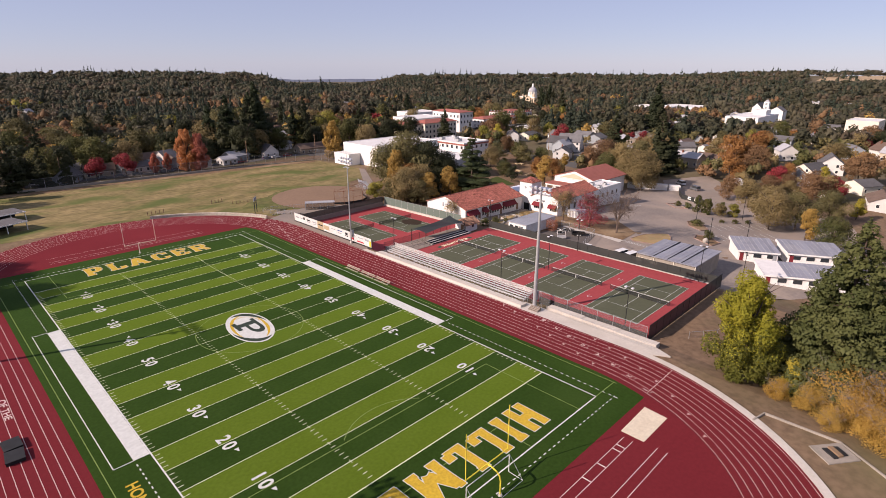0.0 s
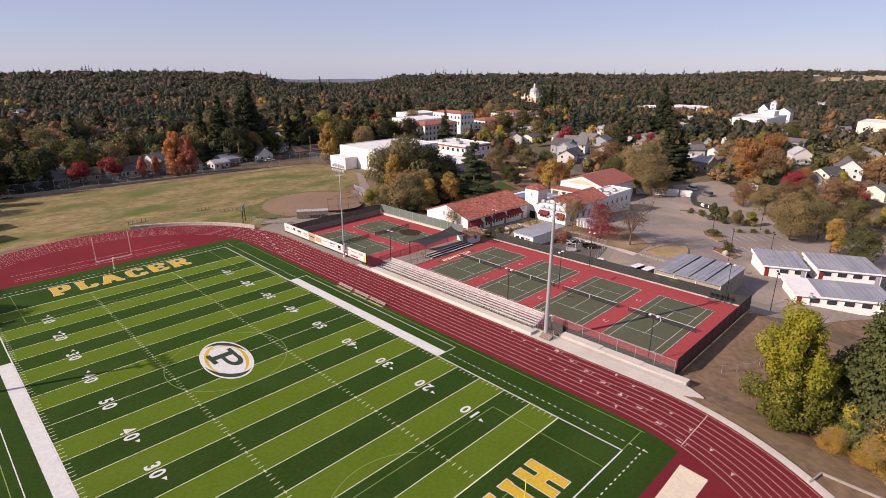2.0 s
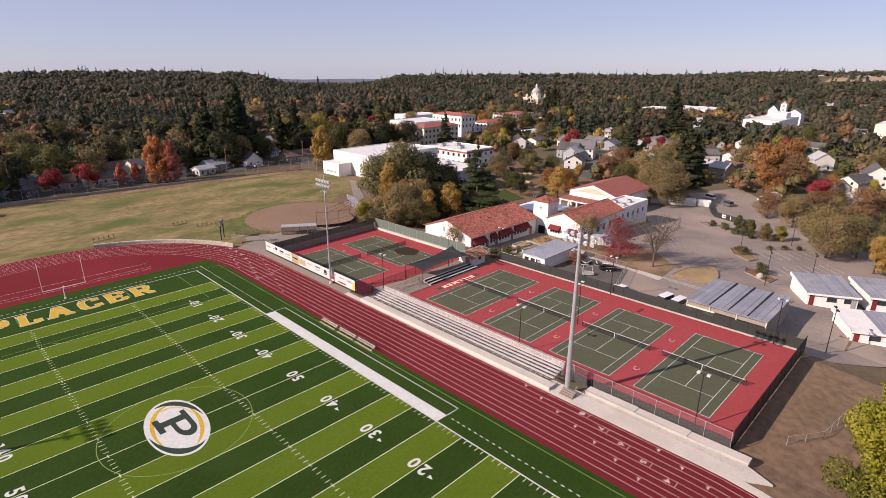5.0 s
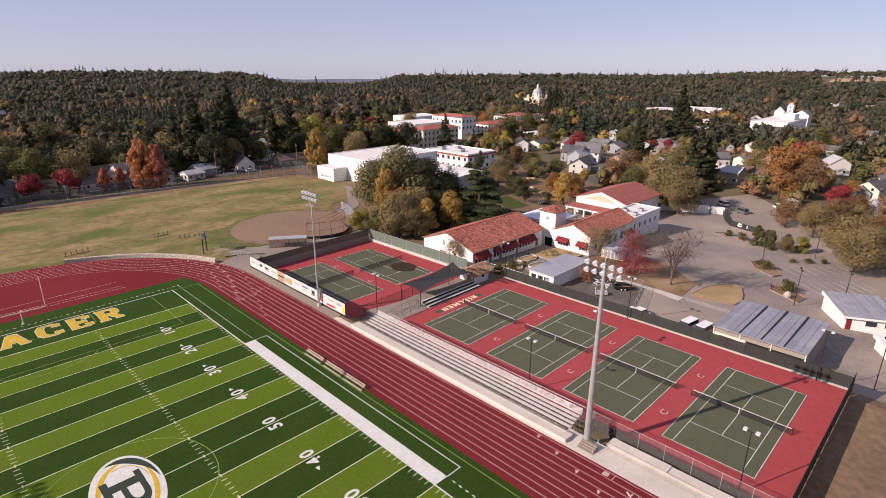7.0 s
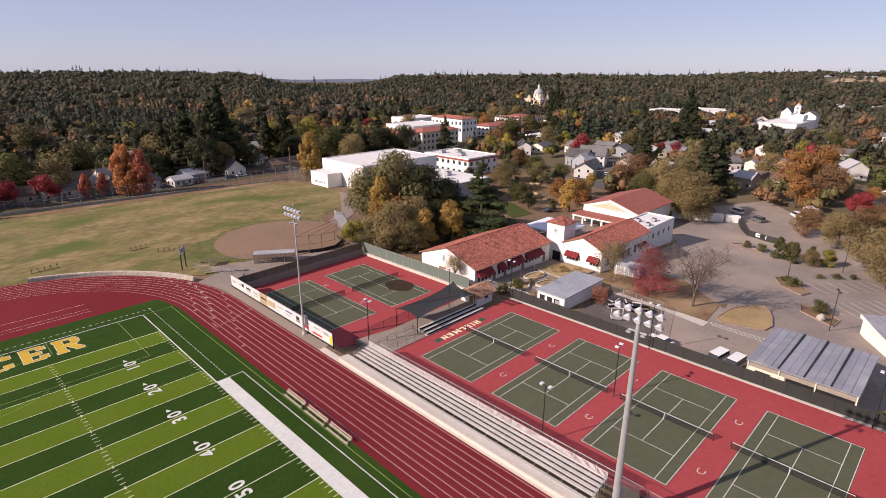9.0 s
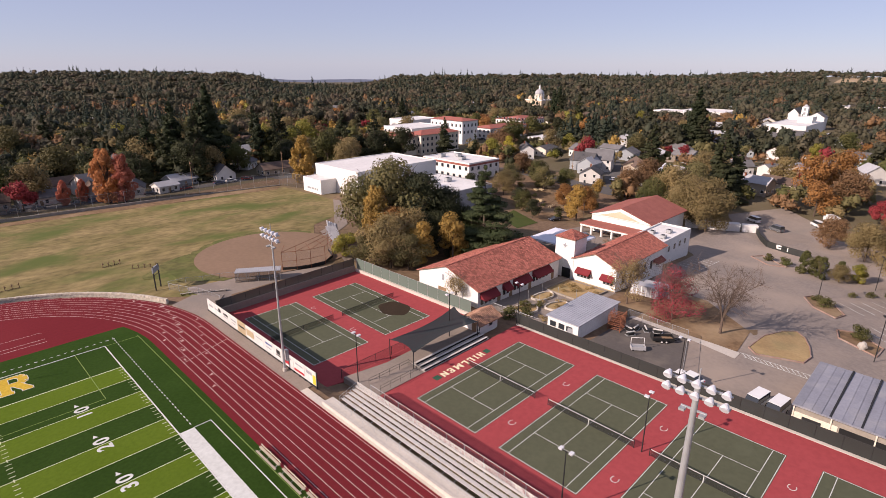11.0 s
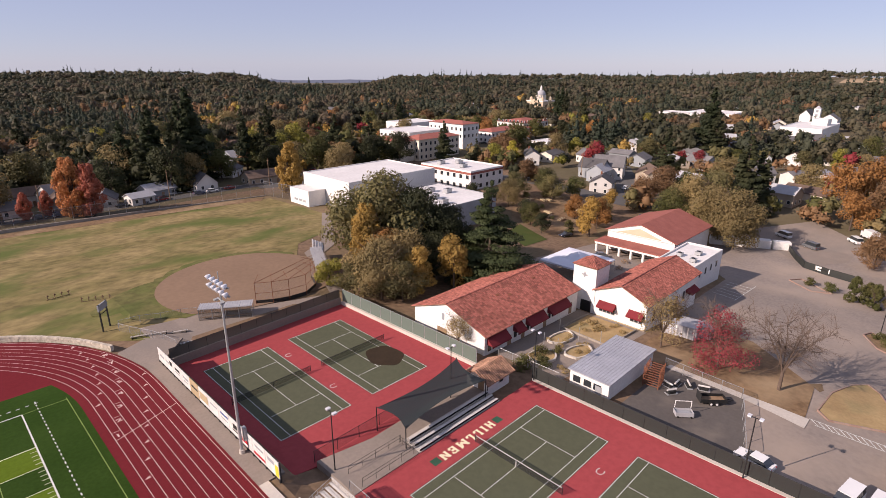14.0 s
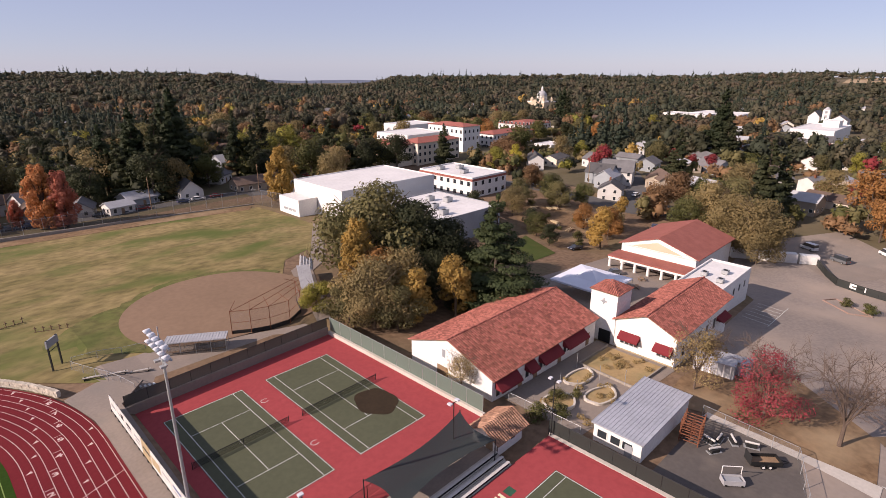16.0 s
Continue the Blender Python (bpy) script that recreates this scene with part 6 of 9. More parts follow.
EASTERN = [("gold_a", 172.0, 56.0, 14.0), ("gold_b", 184.0, 60.0, 11.0), ("oak_d", 194.0, 19.5, 14.0), ("oak_d", 200.0, 22.5, 18.0), ("oak_d", 208.0, 30.0, 17.0), ("oak_d", 216.0, 40.0, 18.0), ("oak_a", 210.0, 46.0, 13.0), ("oak_b", 226.0, 38.0, 17.0),
           ("conifer_b", 235.0, 30.7, 29.0), ("conifer_b", 240.0, 27.0, 24.0), ("oak_d", 252.0, 42.0, 17.0), ("rust_a", 232.0, 58.0, 15.0), ("rust_a", 222.0, 62.0, 12.0), ("red_a", 285.0, 22.0, 7.5), ("gold_b", 262.0, 4.0, 19.0),
           ("gold_b", 276.0, -2.0, 20.0), ("rust_a", 250.0, -10.0, 15.0), ("oak_d", 164.0, -40.0, 13.5), ("oak_b", 172.0, -46.0, 13.0), ("oak_d", 178.0, -36.0, 14.0), ("gold_a", 158.0, -52.0, 11.0), ("oak_a", 152.0, -60.0, 11.0),
           ("rust_a", 215.0, -40.0, 14.0), ("red_a", 228.0, -46.0, 11.0), ("yellow_a", 205.0, -58.0, 8.0), ("gold_b", 186.0, 70.0, 9.0), ("oak_b", 198.0, 88.0, 10.0), ("oak_d", 176.0, 92.0, 11.0), ("oak_c", 164.0, 99.0, 9.0), ("gold_a", 204.0, 66.0, 10.0), ("oak_a", 208.0, 84.0, 9.0), ("oak_c", 152.0, 84.0, 8.0), ("oak_c", 160.0, 66.0, 7.0), ("oak_a", 165.0, 74.0, 8.0), ("oak_c", 170.0, 80.0, 7.0), ("oak_d", 192.0, 64.0, 9.0), ("oak_b", 188.0, 98.0, 10.0), ("oak_a", 206.0, 97.0, 10.0), ("shrub_tall", 169.5, -14.5, 6.4), ("shrub_tall", 168.0, -18.5, 6.0), ("shrub_tall", 170.5, -17.0, 5.4), ("oak_d", 169.0, -22.5, 5.2), ("lime_a", 173.5, -26.0, 5.6), ("shrub_tall", 172.5, -22.0, 5.0)]
EASTERN2 = [("rust_a", 225.0, -30.0, 10.0), ("oak_d", 228.0, -45.0, 11.0), ("oak_d", 218.0, -33.0, 9.0), ("gold_b", 250.0, -24.0, 9.0), ("rust_a", 204.0, -14.0, 10.0), ("oak_d", 196.0, -24.0, 12.0), ("rust_a", 206.0, -28.0, 12.0), ("oak_b", 190.0, -52.0, 12.0), ("yellow_a", 250.0, -38.0, 9.0), ("red_a", 240.0, -22.0, 10.0),
            ("lime_a", 463.0, 175.0, 15.0), ("conifer_a", 341.0, 82.0, 37.0), ("conifer_b", 334.0, 76.0, 27.0), ("conifer_a", 557.0, 317.0, 32.0), ("conifer_b", 548.0, 306.0, 27.0), ("red_a", 264.0, 108.0, 13.0), ("rust_a", 210.0, 109.0, 10.0), ("conifer_b", 220.0, 169.0, 21.0),
            ("cypress_a", 226.0, 152.0, 13.0), ("lime_a", 231.0, 144.0, 12.5), ("yellow_a", 237.0, 138.0, 12.0), ("oak_a", 256.0, 151.0, 19.0), ("gold_b", 314.0, 222.0, 15.0), ("gold_b", 306.0, 214.0, 13.0), ("conifer_a", 412.0, 228.0, 30.0),
            ("conifer_b", 404.0, 216.0, 26.0), ("red_a", 305.0, 72.0, 10.0), ("lime_a", 282.0, 130.0, 10.0), ("oak_a", 330.0, 190.0, 14.0), ("oak_c", 345.0, 180.0, 14.0)]
NORTHERN = [("flame_a", 58.0, 177.5, 20.0), ("flame_b", 62.5, 174.5, 18.0), ("red_a", 34.0, 187.0, 12.0), ("red_a", 22.0, 186.0, 11.0), ("flame_b", 46.0, 186.0, 9.5), ("flame_b", 52.0, 187.0, 9.0), ("conifer_a", 103.0, 202.0, 34.0), ("conifer_b", 111.0, 210.0, 30.0),
            ("oak_c", 93.0, 190.0, 20.0), ("gold_b", 116.0, 211.0, 12.0), ("column_a", 124.0, 155.5, 20.5), ("conifer_b", -8.0, 178.0, 20.0), ("conifer_b", 2.0, 181.0, 17.0), ("conifer_a", -18.0, 180.0, 22.0), ("conifer_b", 10.0, 178.5, 13.0), ("conifer_a", 108.0, 205.0, 39.0), ("conifer_b", 98.0, 196.0, 30.0), ("conifer_b", 30.0, 222.0, 27.0), ("conifer_a", 84.0, 212.0, 28.0), ("lime_a", 152.0, 210.0, 17.0), ("conifer_a", 136.0, 215.0, 24.0), ("lime_a", 163.0, 216.0, 21.0), ("lime_a", 145.0, 224.0, 18.0), ("conifer_b", 178.0, 204.0, 25.0), ("conifer_b", 190.0, 192.0, 25.0), ("oak_c", 184.0, 184.0, 18.0),
            ("oak_c", -4.0, 186.0, 15.0), ("oak_c", -14.0, 184.0, 16.0), ("oak_a", 6.0, 196.0, 16.0), ("oak_d", 40.0, 200.0, 15.0), ("oak_c", 74.0, 196.0, 15.0), ("oak_c", 196.0, 176.0, 18.0), ("oak_d", 168.0, 186.0, 14.0), ("oak_c", -24.0, 176.0, 14.0), ("oak_c", 12.0, 202.0, 17.0), ("oak_a", 28.0, 205.0, 18.0), ("oak_c", 72.0, 205.0, 17.0), ("conifer_b", 86.0, 201.0, 24.0), ("oak_d", 100.0, 193.0, 15.0), ("oak_c", -2.0, 208.0, 18.0),
            ("oak_c", 40.0, 212.0, 16.0), ("oak_a", 116.0, 198.0, 14.0), ("conifer_a", 96.0, 216.0, 33.0), ("oak_c", 64.0, 220.0, 18.0), ("oak_c", 142.0, 200.0, 15.0), ("oak_d", 154.0, 204.0, 14.0), ("oak_c", -14.0, 200.0, 17.0)]
WORDS = dict(yellow_near="broad tree turning lime yellow beside the track", cedar_near="tall dark green cedar beside the track", gold_near="low spreading tree in pale golden leaf beside the cedar", gold_a="slender tree in golden autumn leaf", gold_b="large tree in orange-gold autumn leaf",
             pink_a="small maple thinning to crimson leaves on leaf litter", bare_a="bare grey tree with a long shadow on the car park", sparse_a="young tree with a few straw leaves", cedar_a="dense layered green cedar behind the school wing",
             oak_a="broad green oak in full leaf", oak_b="olive-green oak with an uneven crown", oak_c="dark evergreen oak with dense crown", oak_d="brown-green oak in thinning autumn leaf", rust_a="oak in rusty brown leaf", lime_a="pale lime-green tree in autumn",
             flame_a="upright tree in orange autumn leaf behind the fence", flame_b="upright maple turning coral red behind the fence", column_a="upright tree in dense golden autumn leaf", red_a="maple in deep red leaf", yellow_a="bright yellow autumn tree", conifer_a="tall dark pine above the roofs", conifer_b="dense dark green conifer of the town", cypress_a="narrow dark cypress by the school", shrub_tall="tall pointed green shrub beside the car park", bush_a="rounded green shrub in a planting bed")
GROUPS = dict(oak_a="oaks", oak_b="oaks", oak_c="oaks", oak_d="oaks", rust_a="oaks", gold_a="autumn trees", gold_b="autumn trees", red_a="red maples", conifer_a="conifers", conifer_b="conifers")
rt = np.random.default_rng(21)
for row in NEAR + CENTRE + EASTERN + EASTERN2 + NORTHERN:
    k, x, y, h = row
    far_k = "far_" + k if "far_" + k in TREE_KINDS and (y > 176 or x > 255) else k
    tree(far_k, x, y, None, h / TREE_KINDS[far_k][2], rt.uniform(0, 360), WORDS[k], "tree", GROUPS.get(k, ""))
for x, y, h in ((130.2, -32.2, 3.0), (143.6, -24.2, 2.6), (146.4, -22.2, 1.8), (162, -30, 1.6), (158, -27, 1.4), (86, 14.5, 2.2), (89, 17, 2.0), (83, 16, 2.6), (88.5, -48, 1.6), (104, -40, 1.4), (174, -9, 2.6), (176, -4.5, 2.2), (166, -33, 1.5), (92, 15.5, 1.4), (166, 60, 2.4), (171, 62, 2.0), (176, 66, 2.6), (158, 82, 2.8), (162, 88, 2.2), (168, 94, 3.0), (182, 96, 2.6), (192, 96, 2.4), (200, 92, 3.0), (206, 90, 2.6), (209, 74, 2.8), (203, 70, 2.0), (196, 62, 2.4),
                (150, 80, 3.0), (147, 77, 2.6), (145, 73, 2.2), (186, 84, 1.6), (178, 74, 1.4), (190, 76, 1.5), (174, 84, 1.8)):
    tree("bush_a", x, y, None, h / 2.4, rt.uniform(0, 360), WORDS["bush_a"], "shrub", "shrubs")

# street trees of the town, scattered between the houses
SCATTER = ["oak_a"] * 7 + ["oak_b"] * 8 + ["oak_c"] * 2 + ["oak_d"] * 8 + ["conifer_a"] + ["conifer_b"] * 2 + ["rust_a"] * 6 + ["gold_b"] * 3 + ["lime_a", "red_a", "red_a", "yellow_a"]
SCATTER_NORTH = ["oak_a"] * 10 + ["oak_b"] * 5 + ["oak_c"] * 12 + ["oak_d"] * 7 + ["conifer_b"] * 5 + ["rust_a", "lime_a"]
taken = [(o.location.x - 4.5, o.location.y - 5.5, 11.0) for o in bpy.data.objects if o.parent is None and o.name.startswith("house")]


def free_spot(x, y):
    if 110 < x < 204 and 78 < y < 150 or 196 < x < 290 and 160 < y < 236 or 332 < x < 376 and 196 < y < 234 or 120 < x < 215 and 8 < y < 62 or 160 < x < 214 and 54 < y < 102:
        return False
    if x < 232 and -80 < y < 26 or 468 < x < 530 and 42 < y < 86 or x < 120 and y < 185 or 275 < x < 330 and 128 < y < 176 or 395 < x < 512 and -48 < y < 4:
        return False
    if abs(math.hypot(x - 100, y - 80) - 128) < 7:
        return False
    return all(math.hypot(x - a, y - b) > c for a, b, c in taken)


made = 0
while made < 170:
    zone = rt.uniform()
    if zone < 0.45:
        x, y = rt.uniform(-45, 200), 178 + 190 * rt.uniform() ** 1.4
    else:
        x, y = rt.uniform(150, 400), rt.uniform(-110, 330)
    if not free_spot(x, y):
        continue
    k = (SCATTER_NORTH if zone < 0.45 else SCATTER)[rt.integers(len(SCATTER))]
    h = (rt.uniform(9, 16) if zone > 0.45 else rt.uniform(12, 20)) if not k.startswith("conifer") else rt.uniform(18, 30)
    if k in ("red_a", "yellow_a"):
        h = rt.uniform(6, 9)
    far_k = "far_" + k
    tree(far_k, x, y, None, h / TREE_KINDS[far_k][2], rt.uniform(0, 360), WORDS[k], "tree", GROUPS.get(k, "town trees"))
    taken.append((x, y, 3.6))
    made += 1

# ---------------------------------------------------------------- woods and distance


bm = bmesh.new()
bmesh.ops.create_icosphere(bm, subdivisions=1, radius=1.0)
bmesh.ops.delete(bm, geom=[v for v in bm.verts if v.co.z < -0.7], context='VERTS')
bm.verts.index_update()
CORE_V = np.array([v.co[:] for v in bm.verts])
CORE_F = np.array([[v.index for v in f.verts] for f in bm.faces])
bm.free()


def woods(name, label, centres, leaf, seed, size=1.0):
    """Far trees joined into one mesh: each a ragged crown of a few jagged foliage masses under leaf sprays."""
    rng = np.random.default_rng(seed)
    vs, fs, k = [], [], 0
    for x, y, h, w, kind, per in centres:
        z = ground_z(x, y)
        if kind == "spire":
            t = np.linspace(0.12, 0.98, 7)
            blobs = [(rng.normal(0, w * 0.1), rng.normal(0, w * 0.1), h * a, w * (1.05 - a) * rng.uniform(0.7, 1.1) + 0.3, w * (1.05 - a) * rng.uniform(0.7, 1.1) + 0.3, h * 0.10) for a in t]
        else:
            blobs = [(rng.normal(0, w * 0.42), rng.normal(0, w * 0.42), h * rng.uniform(0.38, 0.74), w * k2, w * k2, h * rng.uniform(0.22, 0.36)) for k2 in rng.uniform(0.45, 0.85, 4)]
        for bx, by, bz, rx, ry, rz in blobs:
            v = CORE_V * rng.uniform(0.5, 0.92, (len(CORE_V), 1)) * np.array([rx, ry, rz]) + np.array([x + bx, y + by, z + bz])
            vs.append(v)
            fs.append(CORE_F + k)
            k += len(v)
        v, f = leaf_cloud(rng, blobs, per, size * w / 6.0, 0.0, 0.9)
        vs.append(v + np.array([x, y, z]))
        fs.append(f + k)
        k += len(v)
    me = cloud_mesh(name, np.concatenate(vs), np.concatenate(fs), LEAF[leaf])
    return tagged(new(name, me), label, "woods", kind="stuff")


rngw = np.random.default_rng(77)
far_clear = []
for o in bpy.data.objects:
    if o.parent is None and o.name.startswith("house") and o.location.length > 380:
        p = o.location
        far_clear.append((p.x - 14 * p.x / p.length, p.y - 14 * p.y / p.length, 17.0))
MIX = ["far_conifer"] * 4 + ["far_dark"] * 8 + ["far_oak"] * 10 + ["far_olive"] * 7 + ["far_brown"] * 5 + ["rust"] * 2 + ["far_olive", "gold", "far_brown", "lime", "far_oak", "rust"]
sets = {}
for n in range(9000):
    rr = 370 * (1 + 4.3 * rngw.uniform() ** 1.25)
    az = radians(rngw.uniform(1, 89))
    x, y = -10 + rr * math.sin(az), -50 + rr * math.cos(az)
    if 196 < x < 375 and 150 < y < 300 or 395 < x < 512 and -48 < y < 4 or 415 < x < 560 and 26 + (470 - x) * 0.12 < y < 96 or 592 < x < 620 and 60 < y < 100 or 570 < x < 700 and 150 < y < 232 or math.hypot(x - 640, y - 400) < 26 or math.hypot(x - 612, y - 376) < 30 or math.hypot(x - 575, y - 345) < 24 or math.hypot(x - 625, y - 84) < 18:
        continue
    if any(math.hypot(x - a, y - b) < c for a, b, c in far_clear):
        continue
    if 1370 < rr < 1720 and 79 < math.degrees(az) < 90 and rngw.uniform() < 0.9:
        continue
    # stands of like trees, taller and lower by patches
    stand = noise.noise(Vector((x * 0.011, y * 0.011, 5.0))) + 0.5 * noise.noise(Vector((x * 0.03, y * 0.03, 8.0)))
    k = MIX[int(clamp(0.5 + 0.75 * stand + rngw.normal(0, 0.17), 0, 0.999) * len(MIX))]
    tall = 1 + 0.45 * noise.noise(Vector((x * 0.014, y * 0.014, 1.0)))
    if rr > 900 and k in ("gold", "lime", "rust"):
        k = "far_olive"
    grow = 1 + clamp((rr - 600) / 900) * 0.7
    per = 150 if rr < 560 else 84 if rr < 1000 else 48
    if k == "far_conifer":
        sets.setdefault(k, []).append((x, y, rngw.uniform(14, 27) * tall, rngw.uniform(3.2, 5.2) * grow, "spire", per))
    else:
        sets.setdefault(k, []).append((x, y, rngw.uniform(8, 17) * tall, rngw.uniform(3.8, 7.2) * grow, "broad", per))
# tall single pines that break the skyline, and one by itself in the gap between the hills
for i in range(70):
    rr, az = rngw.uniform(1250, 1850), radians(rngw.uniform(3, 87))
    sets["far_conifer"].append((-10 + rr * math.sin(az), -50 + rr * math.cos(az), rngw.uniform(16, 25), rngw.uniform(5.0, 7.5), "spire", 90))
sets["far_conifer"].append((544, 808, 37, 8.0, "spire", 300))
# smaller garden trees and hedges that fill the blocks between the houses
fill = {}
MIX2N = ["dark"] * 9 + ["oak"] * 5 + ["olive"] * 2 + ["brown"] * 3 + ["rust", "gold"]
MIX2 = ["oak"] * 7 + ["olive"] * 6 + ["dark"] * 3 + ["brown"] * 6 + ["rust"] * 4 + ["gold", "gold", "lime", "red"]
n = 0
while n < 2150:
    if n < 1000:
        x, y = rngw.uniform(-60, 215), 194 + 250 * rngw.uniform()
    else:
        x, y = rngw.uniform(205, 460), rngw.uniform(-130, 400)
    n += 1
    if not free_spot(x, y):
        continue
    pick = MIX2N if n < 1000 else MIX2
    fill.setdefault(pick[rngw.integers(len(pick))], []).append((x, y, rngw.uniform(5.0, 10.5) * (1.35 if n < 1000 else 1.0), rngw.uniform(2.8, 5.4) * (1.2 if n < 1000 else 1.0), "broad", 110))
for i, (k, c) in enumerate(sorted(fill.items())):
    woods("garden_woods", "dense garden trees between the houses", c, k, 300 + i, 1.1)
for i, (k, c) in enumerate(sorted(sets.items())):
    woods("far_woods", "distant mixed woodland covering the hills", c, k, 100 + i)

# pale grass on the crest of the eastern hill
crest = [(-10 + r * math.sin(radians(a)), -50 + r * math.cos(radians(a))) for a, r in [(79.5, 1500), (82, 1470), (85, 1490), (88, 1460), (91, 1470), (91, 1690), (86, 1700), (82, 1690), (80, 1640)]]
sheet("hill_meadow", crest, M["hill_straw"], 0.6, "pale dry meadow on the crest of a far hill", step=40.0)

# far ridge on the horizon, its blue aerial haze painted into the base colour
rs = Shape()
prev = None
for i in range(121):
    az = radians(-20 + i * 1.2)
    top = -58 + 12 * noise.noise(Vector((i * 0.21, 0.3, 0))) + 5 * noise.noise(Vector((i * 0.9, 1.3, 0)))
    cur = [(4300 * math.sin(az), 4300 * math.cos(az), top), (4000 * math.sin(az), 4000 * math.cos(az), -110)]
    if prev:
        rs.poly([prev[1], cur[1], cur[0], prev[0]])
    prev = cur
structure("backdrop", rs, M["haze_blue_ridge"], "ridge on the horizon with blue distance haze put into its colour")

# ---------------------------------------------------------------- football goals and field furniture


def football_goal(x, y, out, mat, label):
    """Gooseneck goal post: curved neck, crossbar and two uprights."""
    g = thing("football_goal", label, "goal post", (x, y, 0), 0 if out > 0 else 180, "football goals")
    neck = Shape()
    pts = [(0, 1.9, -0.2), (0, 1.9, 1.9), (0, 1.75, 2.45), (0, 1.3, 2.85), (0, 0.7, 3.0), (0, 0, 3.05)]
    for p, q in zip(pts, pts[1:]):
        neck.tube(p, q, 0.085, 0.085, 8)
    part("neck", neck, M[mat], g)
    part("base_pad", Shape().tube((0, 1.9, 0), (0, 1.9, 0.25), 0.28, 0.22, 10), M["concrete"], g)
    part("crossbar", Shape().tube((-3.56, 0, 3.05), (3.56, 0, 3.05), 0.07, seg=8), M[mat], g)
    for sx in (-3.56, 3.56):
        part("upright", Shape().tube((sx, 0, 3.0), (sx, 0, 8.85), 0.055, 0.045, 8), M[mat], g)
    return g


football_goal(0.2, -55.2, -1, "goal_yellow", "bright yellow football goal post behind the end line")
football_goal(-0.4, 55.7, 1, "cream_paint", "pale football goal post behind the far end line")


def soccer_goal(x, y, z, turn, w=7.3, h=2.44, label="white portable soccer goal with a thin net"):
    g = thing("soccer_goal", label, "soccer goal", (x, y, z), turn, "soccer goals")
    for sx in (-w / 2, w / 2):
        part("goal_post", Shape().tube((sx, 0, 0), (sx, 0, h), 0.055, seg=8), M["white_paint"], g)
        part("back_stay", Shape().tube((sx, 0, h), (sx, -2.0, 0.03), 0.035, seg=6).tube((sx, 0, 0.03), (sx, -2.0, 0.03), 0.035, seg=6), M["galvanised"], g)
    part("crossbar", Shape().tube((-w / 2, 0, h), (w / 2, 0, h), 0.055, seg=8), M["white_paint"], g)
    part("rear_bar", Shape().tube((-w / 2, -2.0, 0.03), (w / 2, -2.0, 0.03), 0.035, seg=6), M["galvanised"], g)
    return g


soccer_goal(0.1, -55.5, 0.012, 0)


def bench(x, y, z, turn, length=4.6, label="aluminium team bench with a backrest beside the track", mat="aluminium"):
    b = thing("bench", label, "bench", (x, y, z), turn, "team benches")
    part("seat", Shape().box(-length / 2, length / 2, -0.15, 0.15, 0.42, 0.47), M[mat], b)
    part("backrest", Shape().box(-length / 2, length / 2, 0.20, 0.24, 0.56, 0.74), M[mat], b)
    part("foot_board", Shape().box(-length / 2, length / 2, -0.62, -0.38, 0.10, 0.14), M[mat], b)
    for k in (-0.42, 0, 0.42):
        part("leg", Shape().beam((k * length, -0.55, 0), (k * length, 0.2, 0.42), 0.05, 0.05).beam((k * length, 0.25, 0), (k * length, 0.2, 0.9), 0.05, 0.05), M["galvanised"], b)
    return b


for y in (10.6, 5.2, 0.0):
    bench(30.25, y, 0.012, -90, mat="bench_tan", label="weathered tan team bench with a low backrest beside the track")

# black slabs on the home-side lanes, standing in for a structure's cast shadow
for x, y, t in ((-36.0, -9.6, 4), (-36.1, -12.4, -3)):
    m = thing("shadow_slab", "black slab standing in for a box-shaped shadow on the track", "mat", (x, y, 0.012), t, "crash mats")
    part("pad", Shape().prism([(-0.95, -1.25), (0.95, -1.25), (1.0, 1.2), (-0.9, 1.25)], 0.0, 0.42), M["black_paint"], m)
    part("top_cover", Shape().prism([(-0.98, -1.28), (0.98, -1.28), (1.03, 1.23), (-0.93, 1.28)], 0.42, 0.47), M["dark_metal"], m)

# lettering beside the home team box
for body, x, y, size in (("HOME", -27.75, -29.2, 1.8),):
    ob = new("sideline_word", text_mesh(body, size, M["letter_gold"], 0.04))
    ob.matrix_basis = pose(x, y, Z2, 0, 0, -90)
    tagged(ob, "gold sideline lettering on the turf", kind="structure")
ob = new("track_word", text_mesh("OF THE", 1.15, M["track_line"], 0.02))
ob.matrix_basis = pose(-35.35, 0.5, 0.014, 0, 0, -90)
ob.scale = (1.6, 1.0, 1)
tagged(ob, "faded white lettering painted along a lane", kind="structure")

# ---------------------------------------------------------------- court details
s = Shape()
for i in range(40):
    a0, a1 = radians(i * 9), radians((i + 1) * 9)
    w0, w1 = 1 + 0.05 * math.sin(a0 * 5 + 1), 1 + 0.05 * math.sin(a1 * 5 + 1)
    s.poly([(70.3, 35.0, ZA + 0.016), (70.3 + 2.9 * w0 * math.cos(a0 - 0.6) , 35.0 + 3.5 * w0 * math.sin(a0 - 0.6), ZA + 0.016), (70.3 + 2.9 * w1 * math.cos(a1 - 0.6), 35.0 + 3.5 * w1 * math.sin(a1 - 0.6), ZA + 0.016)])
structure("court_stain", s, M["wet"], "dark brown round stain on the court")
